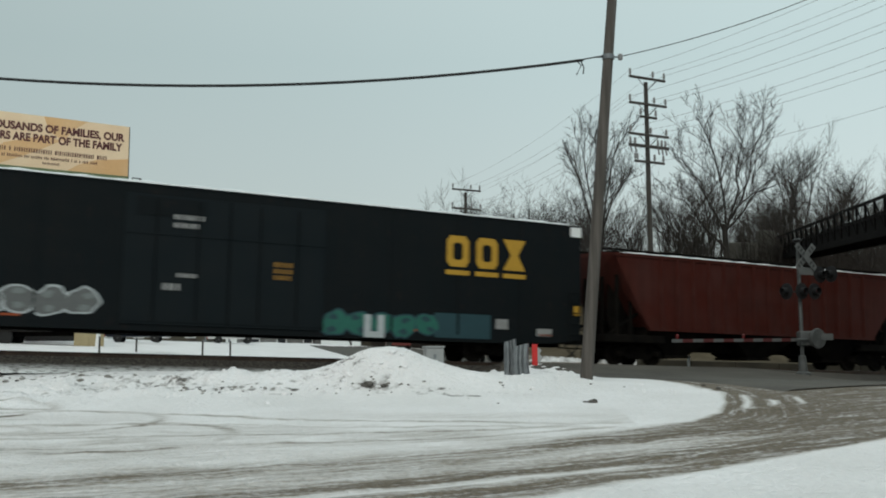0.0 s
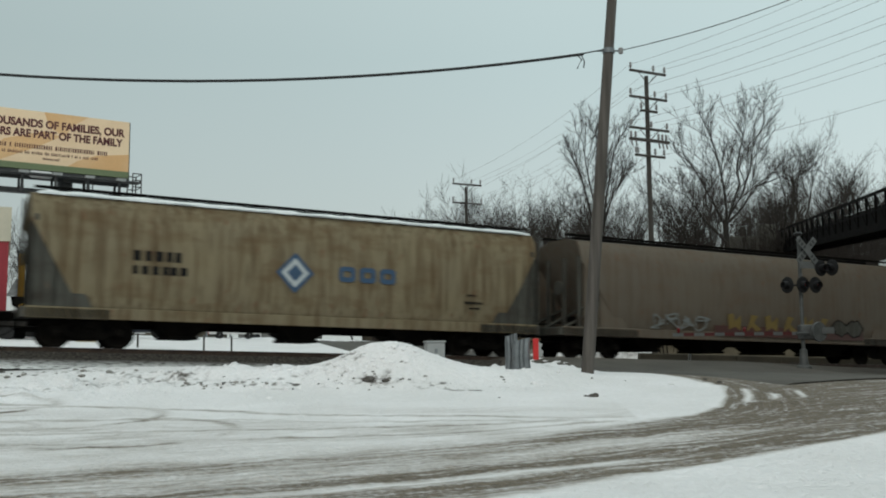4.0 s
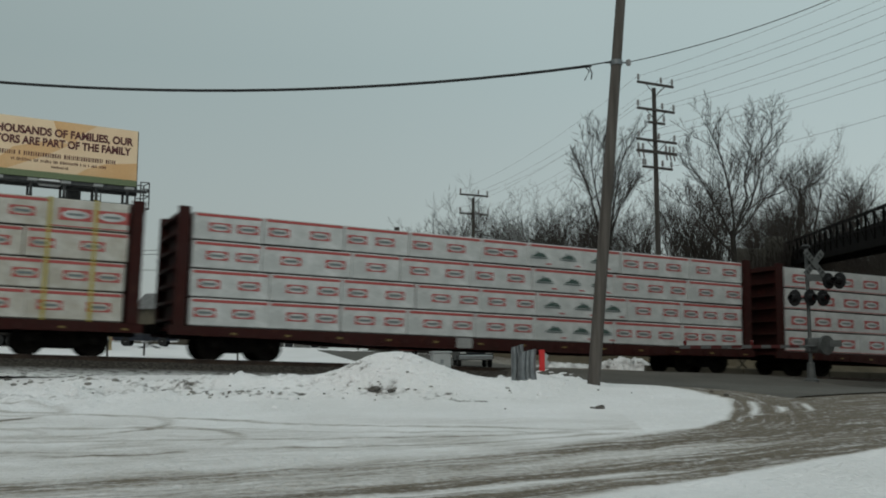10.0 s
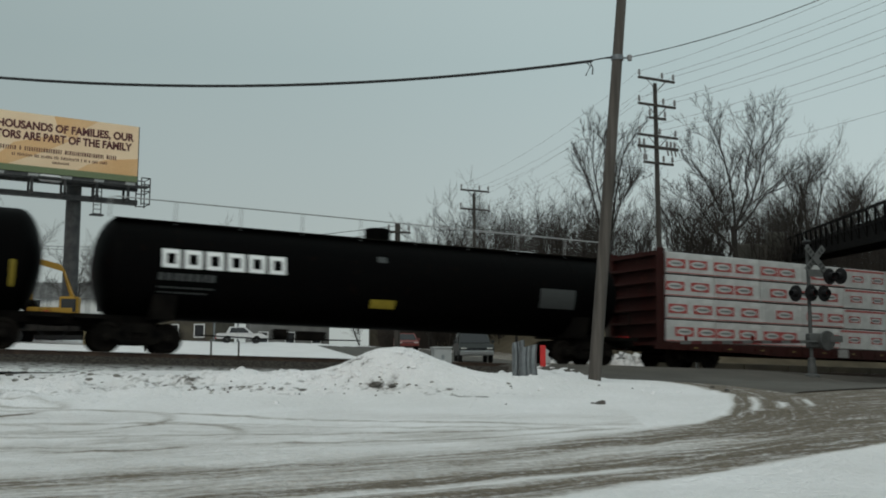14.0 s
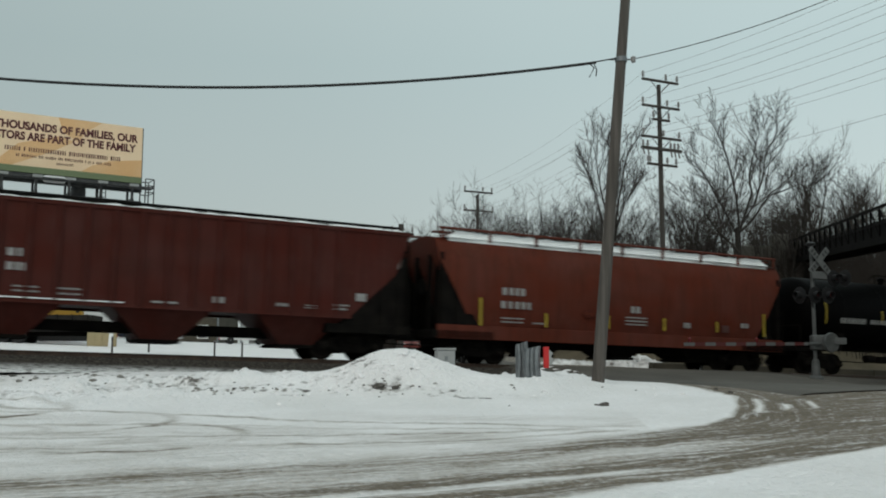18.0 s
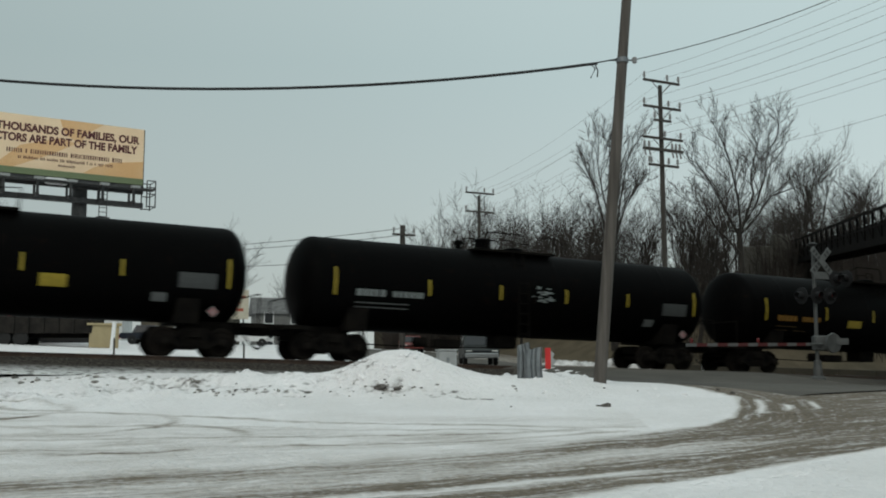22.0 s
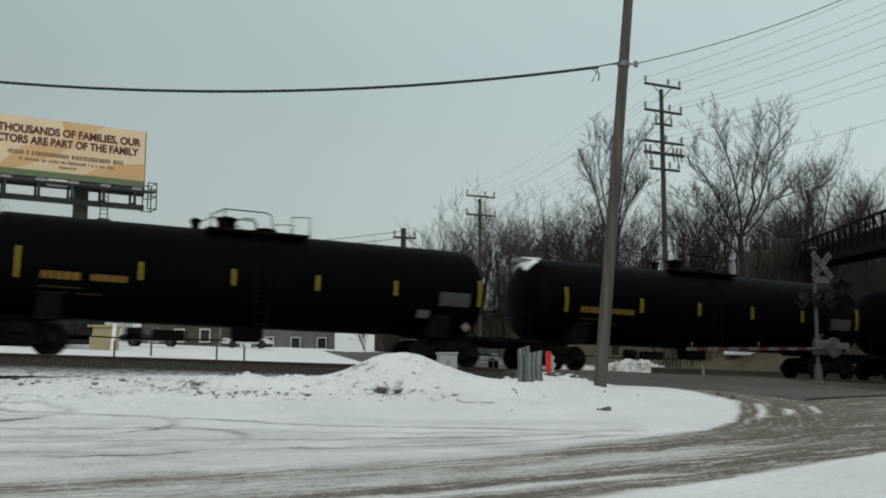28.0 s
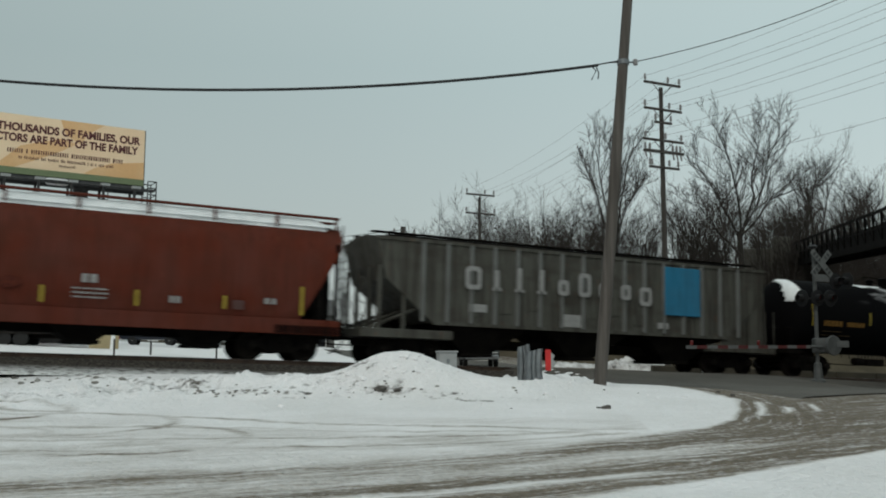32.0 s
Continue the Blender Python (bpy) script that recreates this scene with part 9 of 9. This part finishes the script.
# unseen ramp-like walls, added on the street side to shade the right-hand cars
ramp = thing("sky_blocking_walls", "unseen ramp-like concrete walls added to block sky light", "ramp", "", "structure", pose(0, 0, 0, 0, 0, math.degrees(AZ)))
for s0, s1 in ((28.6, 29.0), (32.8, 33.1), (37.2, 37.6)):
    part("wall_panel", Geo().plate([(21.2, 0.2), (21.2, 8.3), (12.0, 7.8), (-6.0, 4.4), (-6.0, -0.2)], s0, s1, 0, "yz"), OLD_CONCRETE, ramp)
part("end_wall", Geo().box(28.6, 37.6, 21.2, 21.6, 0.2, 8.3), OLD_CONCRETE, ramp)
for s0, s1, z in ((29.0, 32.8, 2.6), (33.1, 37.2, 6.6)):
    part("deck", Geo().plate([(21.2, z - 0.4), (21.2, z), (-6.0, 3.2), (-6.0, 2.8)], s0, s1, 0, "yz"), OLD_CONCRETE, ramp)


def bank():
    """Grassy bank on the far side of the track that carries the bridge's end."""
    g = Geo()
    rows = []
    for i in range(40):
        s = 44 + i * 3.2
        row = []
        for j in range(22):
            lat = 46 + j * 2.6
            x, y = place(s, lat)
            up = smooth01(np.array([lat]), 47, 62)[0] * smooth01(np.array([s]), 45, 60)[0]
            base = float(land(np.array([x]), np.array([y]))[0]) - 0.3
            hh = 7.6 * up + 1.0 * float(fbm(np.array([x * 0.12]), np.array([y * 0.12]), 3)[0])
            row.append((x, y, base + max(0, hh) + (0 if 0 < j < 21 and 0 < i < 39 else -0.6)))
        rows.append(row)
    g.loft(rows, closed=False, caps=False)
    single("grassy_bank", g, GRASS_BANK, "brown winter-grass bank with snow in its steps", "bank", "", "structure", None, True)
    rnd = random.Random(9)
    for k, (s, lat) in enumerate(((52, 55), (58, 56.5), (66, 57), (74, 58), (62, 54), (85, 57))):
        x, y = place(s, lat)
        up = smooth01(np.array([lat]), 47, 62)[0] * smooth01(np.array([s]), 45, 60)[0]
        base = float(land(np.array([x]), np.array([y]))[0]) - 0.3 + 7.6 * up
        strip = Geo().box(-1.9, 1.9, -0.35, 0.35, -0.3, 0.16, 0, None, 0.06)
        single("snow_patch", strip, CAR_SNOW, "narrow patch of old snow lying on the bank", "snow", "snow patches on the bank", m=pose(x, y, base + 0.10, 0, 1.5, math.degrees(AZ) + rnd.uniform(-6, 6)))


bank()
wl_s = thing("low_wall", "low stained concrete wall beside the track", "wall", "", "structure", track_pose(0))
for k in range(14):
    part("wall_panel", Geo().box(29.5 + k * 3.0, 32.45 + k * 3.0, 6.0, 6.3, -0.75, 0.42, 0, None, 0.03), WALL_OLD, wl_s)

# ------------------------------------------------------------------ bare trees


def tree_meshes(seed, height, fork, spread, kids=(7, 5, 5, 4), lean=0.0):
    """Trunk and limbs as one mesh, the twigs of the crown as another."""
    rnd = random.Random(seed)
    wood, crown = Geo(), Geo()

    def grow(p, d, length, r, level):
        segs = (6, 5, 4, 3, 2)[level]
        pts, q = [p.copy()], p.copy()
        way = d.normalized()
        for i in range(segs):
            j = 0.10 if level == 0 else 0.20
            way = (way + Vector((rnd.gauss(0, j), rnd.gauss(0, j), rnd.gauss(0, j) + (0.10 if level else 0.02)))).normalized()
            q = q + way * (length / segs)
            pts.append(q.copy())
        tip = r * (0.45 if level < 3 else 0.5)
        (wood if level < 2 else crown).tube(pts, r, (8, 6, 4, 3, 3)[level], 0, tip)
        if level == 4:
            return
        n = kids[level]
        for k in range(n):
            t = (fork + (1 - fork) * (k + rnd.random() * 0.7) / n) if level == 0 else (0.22 + 0.78 * (k + rnd.random() * 0.8) / n)
            t = min(t, 0.99)
            i = min(int(t * segs), segs - 1)
            at = pts[i].lerp(pts[i + 1], t * segs - i)
            main = (pts[i + 1] - pts[i]).normalized()
            az = rnd.uniform(0, 6.2832) if level else 6.2832 * (k * 0.381966) + rnd.uniform(-0.3, 0.3)
            side = Vector((math.cos(az), math.sin(az), 0.1))
            ang = rnd.uniform(0.35, 0.75) * (spread if level == 0 else 1.15)
            nd = (main * math.cos(ang) + side * math.sin(ang)).normalized()
            grow(at, nd, length * rnd.uniform(0.42, 0.68) * (1 - 0.35 * t * (level == 0)) * (1.05 if level == 0 else 0.92), max(0.010, r * (1 - 0.5 * t) * rnd.uniform(0.42, 0.6)), level + 1)
    grow(Vector((0, 0, -0.3)), Vector((lean, 0, 1)), height * 0.72, height * 0.0125, 0)
    return wood.mesh("trunk", BARK, True), crown.mesh("crown", TWIG)


def guided_tree(seed, trunk, limbs, kids=(13, 8, 6)):
    """A tree whose trunk and main limbs follow given lines; the rest branches from them."""
    rnd = random.Random(seed)
    wood, crown = Geo(), Geo()

    def spawn(pts, r, length, level):
        n = kids[level - 1]
        segs = len(pts) - 1
        for k in range(n):
            t = min(0.98, 0.15 + 0.85 * (k + rnd.random()) / n)
            i = min(int(t * segs), segs - 1)
            at = pts[i].lerp(pts[i + 1], t * segs - i)
            main = (pts[i + 1] - pts[i]).normalized()
            az, ang = rnd.uniform(0, 6.2832), rnd.uniform(0.35, 0.85)
            way = (main * math.cos(ang) + Vector((math.cos(az), math.sin(az), 0.25)).normalized() * math.sin(ang)).normalized()
            run = length * rnd.uniform(0.32, 0.60) * (1.2 - 0.65 * t)
            q, branch = at.copy(), [at.copy()]
            for j in range(4):
                way = (way + Vector((rnd.gauss(0, 0.17), rnd.gauss(0, 0.17), rnd.gauss(0.07, 0.14)))).normalized()
                q = q + way * (run / 4)
                branch.append(q.copy())
            thin = max(0.0095, r * (1 - 0.6 * t) * rnd.uniform(0.35, 0.55))
            crown.tube(branch, thin, 4 if level == 1 else 3, 0, max(0.006, thin * 0.4))
            if level < 3:
                spawn(branch, thin, run, level + 1)
    wood.tube([Vector(p) for p in trunk], 0.30, 9, 0, 0.21)
    for line in limbs:
        pts = [Vector((x, rnd.gauss(0, 0.25) + 0.12 * i * rnd.choice((-1, 1)), z)) for i, (x, z) in enumerate(line)]
        smooth = []
        for p, q in zip(pts, pts[1:]):
            smooth += [p, p.lerp(q, 0.5) + Vector((rnd.gauss(0, 0.06), rnd.gauss(0, 0.06), 0))]
        smooth.append(pts[-1])
        wood.tube(smooth, 0.10, 6, 0, 0.018)
        spawn(smooth, 0.10, sum((q - p).length for p, q in zip(pts, pts[1:])), 1)
    return wood.mesh("trunk", BARK, True), crown.mesh("crown", TWIG)


TREES = [tree_meshes(3, 18.5, 0.16, 0.75, (8, 6, 6, 5)), tree_meshes(8, 16.0, 0.30, 0.85, (8, 6, 6, 4)), tree_meshes(14, 13.0, 0.25, 0.95, (8, 6, 6, 4)), tree_meshes(21, 15.0, 0.35, 0.8, (9, 5, 5, 3)), tree_meshes(34, 10.0, 0.2, 1.0, (8, 6, 5, 3)), tree_meshes(55, 12.0, 0.10, 0.7, (8, 6, 6, 4)),
         guided_tree(5, ((0, 0, -0.4), (0.1, 0, 4), (0.0, 0.1, 8.4)), (((0, 8.2), (-0.1, 10.8), (-0.45, 12.6), (-1.2, 14.9), (-1.8, 16.5)), ((0.1, 8.2), (1.3, 10.3), (1.9, 12.0), (2.5, 14.0), (3.0, 15.6), (3.3, 16.4)),
                      ((0.1, 8), (1.5, 9.5), (2.6, 10.9), (4.5, 11.6), (5.4, 11.4)), ((0, 7.7), (-1.0, 9.8), (-2.3, 12.2), (-3.3, 13.6)), ((0.2, 8.3), (1.1, 11), (1.1, 12.5), (1.4, 14.6), (1.3, 15.9)), ((0, 6.5), (-1.5, 8.3), (-3.0, 10.2), (-4.1, 10.8)))),
         guided_tree(6, ((0, 0, -0.4), (-0.1, 0, 4), (0, 0, 7.6)), (((0, 7.4), (-0.5, 10.8), (-0.9, 13.8), (-1.4, 16.4)), ((0, 7), (0.5, 11), (1.2, 14.5), (1.7, 15.8)), ((0, 7.3), (0.9, 10.5), (1.8, 12.3), (2.4, 12.8)),
                      ((0, 7), (-1.0, 11), (-1.7, 13.6), (-2.0, 14.6)), ((0, 7.4), (-0.2, 12), (-0.2, 16)), ((0, 6), (-1.2, 8.5), (-2.2, 10.5))), (12, 8, 6))]


def tree(kind, x, y, k=1.0, turn=None, z=None, label="leafless tree with fine bare winter twigs"):
    ob = thing("bare_tree", label, "tree", "bare trees", m=pose(x, y, (ground_z(x, y) if z is None else z), 0, 0, random.uniform(0, 360) if turn is None else turn) @ Matrix.Diagonal((k, k, k, 1)))
    part("trunk", TREES[kind][0], None, ob)
    part("crown", TREES[kind][1], None, ob)
    return ob


def bank_z(x, y):
    s, lat = x * CA + y * SA, -x * SA + y * CA
    base = float(land(np.array([x]), np.array([y]))[0])
    if s < 44 or lat < 46:
        return base
    up = smooth01(np.array([lat]), 47, 62)[0] * smooth01(np.array([s]), 45, 60)[0]
    return base - 0.4 + 7.6 * float(up) if lat < 100 else base + 7


tree(6, 21.35, 70.0, 0.97, 0, 3.2, "tall bare tree with a forked trunk and upswept limbs")
tree(7, 13.2, 76.0, 1.0, 0, 3.0, "bare tree with a slender crown behind the pole")


def stand(bearing, height, far, kind):
    """A tree of the woods by its bearing (sideways per metre away) and the height of its top."""
    x = bearing * far
    z = bank_z(x, far) if bearing > 0.3 else float(land(np.array([x]), np.array([far]))[0])
    top = max(v.co.z for v in TREES[kind][1].vertices)
    tree(kind, x, far, (height - z) / top, None, z)


for bearing, height, far, kind in ((0.258, 18.4, 74, 1), (0.243, 18, 80, 3), (0.281, 17.1, 78, 5), (0.221, 20.4, 95, 3), (0.200, 17.4, 90, 2), (0.235, 19.8, 100, 5), (0.112, 20.6, 95, 3), (0.096, 19.7, 100, 1), (0.131, 20.4, 92, 5), (0.082, 19.4, 105, 2),
                                   (0.064, 19.2, 100, 3), (0.044, 19.6, 120, 4), (0.021, 20.3, 125, 2), (-0.002, 20.7, 130, 4), (-0.031, 21.8, 140, 2), (0.142, 16.9, 90, 4), (0.183, 16.8, 88, 3), (0.368, 17.0, 80, 3), (0.386, 17.9, 84, 5), (0.403, 17.9, 88, 1),
                                   (0.424, 18.9, 82, 1), (0.441, 19.4, 86, 3), (0.452, 18.2, 76, 5), (0.351, 16.9, 90, 2), (0.328, 18.0, 95, 5), (0.472, 18.7, 80, 1), (0.268, 17.5, 84, 2), (0.302, 17.5, 86, 3), (0.155, 18.5, 96, 2), (0.170, 19, 100, 5)):
    stand(bearing, height, far, kind)
rnd_w = random.Random(4)
# the woods along the far side, right of the road
for k in range(60):
    u = rnd_w.random()
    y = 78 + 85 * rnd_w.random() ** 1.2
    px = rnd_w.uniform(0.0, 0.60)
    x = px * y + 2.0
    if px < 0.12:
        y = max(y, 110)
        x = px * y
    kind = rnd_w.choice((1, 2, 3, 3, 4, 5))
    tree(kind, x, y, rnd_w.uniform(0.75, 1.05) * (0.8 if px < 0.15 else 1.0 if px < 0.3 else 0.86), rnd_w.uniform(0, 360), bank_z(x, y) if px > 0.3 else None)
for k in range(40):
    y = rnd_w.uniform(96, 135)
    x = y * rnd_w.uniform(-0.075, 0.17) if k < 34 else y * rnd_w.uniform(0.17, 0.55)
    tree(rnd_w.choice((1, 3, 5, 5, 2)), x, y, rnd_w.uniform(1.0, 1.28) if x / y > 0.02 else rnd_w.uniform(0.6, 0.95), rnd_w.uniform(0, 360), bank_z(x, y) if x / y > 0.3 else None)
# nearer trees by the bridge and at the right-hand edge
for x, y, kind, k in ((33.5, 70, 3, 0.72), (36, 78, 1, 0.76), (27.5, 76, 2, 0.8), (24.5, 84, 4, 1.0), (31, 88, 5, 0.78), (16.5, 82, 2, 0.85), (40.0, 84, 5, 0.82), (30.5, 64, 4, 0.7), (7.0, 92, 3, 0.85), (4.2, 96, 2, 0.8), (0.8, 104, 4, 0.9)):
    tree(kind, x, y, k, rnd_w.uniform(0, 360), bank_z(x, y))
# trees on the yard side
for x, y, kind, k in ((-31.5, 130, 5, 1.30), (-36, 140, 2, 1.2), (-33.5, 138, 4, 1.5), (-50, 120, 1, 1.0), (-56, 126, 3, 1.0), (-47, 135, 2, 1.1), (-42, 110, 4, 1.1), (-24, 150, 3, 0.8), (-8, 130, 2, 0.8), (-5, 120, 4, 0.95), (-2, 126, 3, 0.75), (-6.5, 138, 1, 0.7), (-12, 150, 5, 0.8)):
    tree(kind, x, y, k, rnd_w.uniform(0, 360))


def brush():
    """Thicket of bare stems and saplings under the woods."""
    g = Geo()
    rnd = random.Random(31)
    for k in range(15000):
        y = rnd.uniform(72, 128)
        px = rnd.uniform(-0.06, 0.62)
        x = px * y + 1.5
        if px < 0.2:
            y = rnd.uniform(100, 140)
            x = px * y
        z = bank_z(x, y) if px > 0.3 else float(land(np.array([x]), np.array([y]))[0])
        h = rnd.uniform(1.5, 5.0) if px > 0.15 else rnd.uniform(1.0, 3.4)
        dx, dy = rnd.gauss(0, 0.22) * h, rnd.gauss(0, 0.22) * h
        r = rnd.uniform(0.015, 0.05)
        a, b, c = Vector((x, y, z - 0.1)), Vector((x + dx * 0.4, y + dy * 0.4, z + h * 0.55)), Vector((x + dx, y + dy, z + h))
        g.tube([a, b, c], r, 3, 0, 0.008)
        for j in range(3):
            t = rnd.uniform(0.3, 0.9)
            p = a.lerp(c, t)
            g.add([p, p + Vector((0.03, 0, 0.02)), p + Vector((rnd.gauss(0, 0.5), rnd.gauss(0, 0.5), rnd.uniform(0.3, 1.1)))], [(0, 1, 2)])
    for k in range(1800):
        px = rnd.uniform(-0.035, 0.62)
        y = rnd.uniform(76, 122) if px > 0.2 else rnd.uniform(98, 138)
        x = px * y + 1.0
        z = bank_z(x, y) if px > 0.3 else float(land(np.array([x]), np.array([y]))[0])
        h = rnd.uniform(3.0, 8.5) if px > 0.15 else rnd.uniform(3.5, 8.0)
        tip = Vector((x + rnd.gauss(0, 0.10) * h, y + rnd.gauss(0, 0.10) * h, z + h))
        root = Vector((x, y, z - 0.1))
        bend = root.lerp(tip, 0.5) + Vector((rnd.gauss(0, 0.3), rnd.gauss(0, 0.3), 0))
        g.tube([root, bend, tip], rnd.uniform(0.025, 0.05), 3, 0, 0.010)
        for j in range(34):
            t = rnd.uniform(0.2, 1.0)
            p = root.lerp(bend, t * 2) if t < 0.5 else bend.lerp(tip, t * 2 - 1)
            q = p + Vector((rnd.gauss(0, 0.9), rnd.gauss(0, 0.9), rnd.uniform(0.3, 1.5)))
            g.add([p, p + Vector((0.026, 0, 0.02)), q], [(0, 1, 2)])
            r = p.lerp(q, rnd.uniform(0.3, 0.7))
            g.add([r, r + Vector((0.018, 0, 0.014)), r + Vector((rnd.gauss(0, 0.5), rnd.gauss(0, 0.5), rnd.uniform(0.1, 0.8)))], [(0, 1, 2)])
    me = bpy.data.meshes.new("brush")
    me.from_pydata(g.v, [], g.f)
    me.materials.append(BRUSH)
    tagged(new("brush", me), "tangled leafless brush and saplings under the woods", "brush", "", "stuff")


brush()


def motions():
    """The train rolls through at a steady speed; its wheels turn while it passes."""
    for car, q in CARS:
        walk(car, [(0.0, track_pose(q)), (32.0, track_pose(q + SPEED * 32))])
    rate = math.degrees(SPEED / 0.445)
    for ws, i, off in WHEELSETS:
        q = CARS[i][1] + off
        x, y, z = ws.location
        t0, t1 = max(0.0, (-1.5 - q) / SPEED), min(32.0, (37.0 - q) / SPEED)
        if t1 <= t0:
            continue
        a, b = math.ceil(t0 * FPS), math.floor(t1 * FPS)
        rows = [(k / FPS, pose(x, y, z, 0, (rate * (k - a) / FPS) % 360, 0)) for k in range(a, b + 1)]
        if a > 0:
            rows.insert(0, (0.0, rows[0][1]))
        if b < 32 * FPS:
            rows.append((32.0, rows[-1][1]))
        walk(ws, rows)


motions()
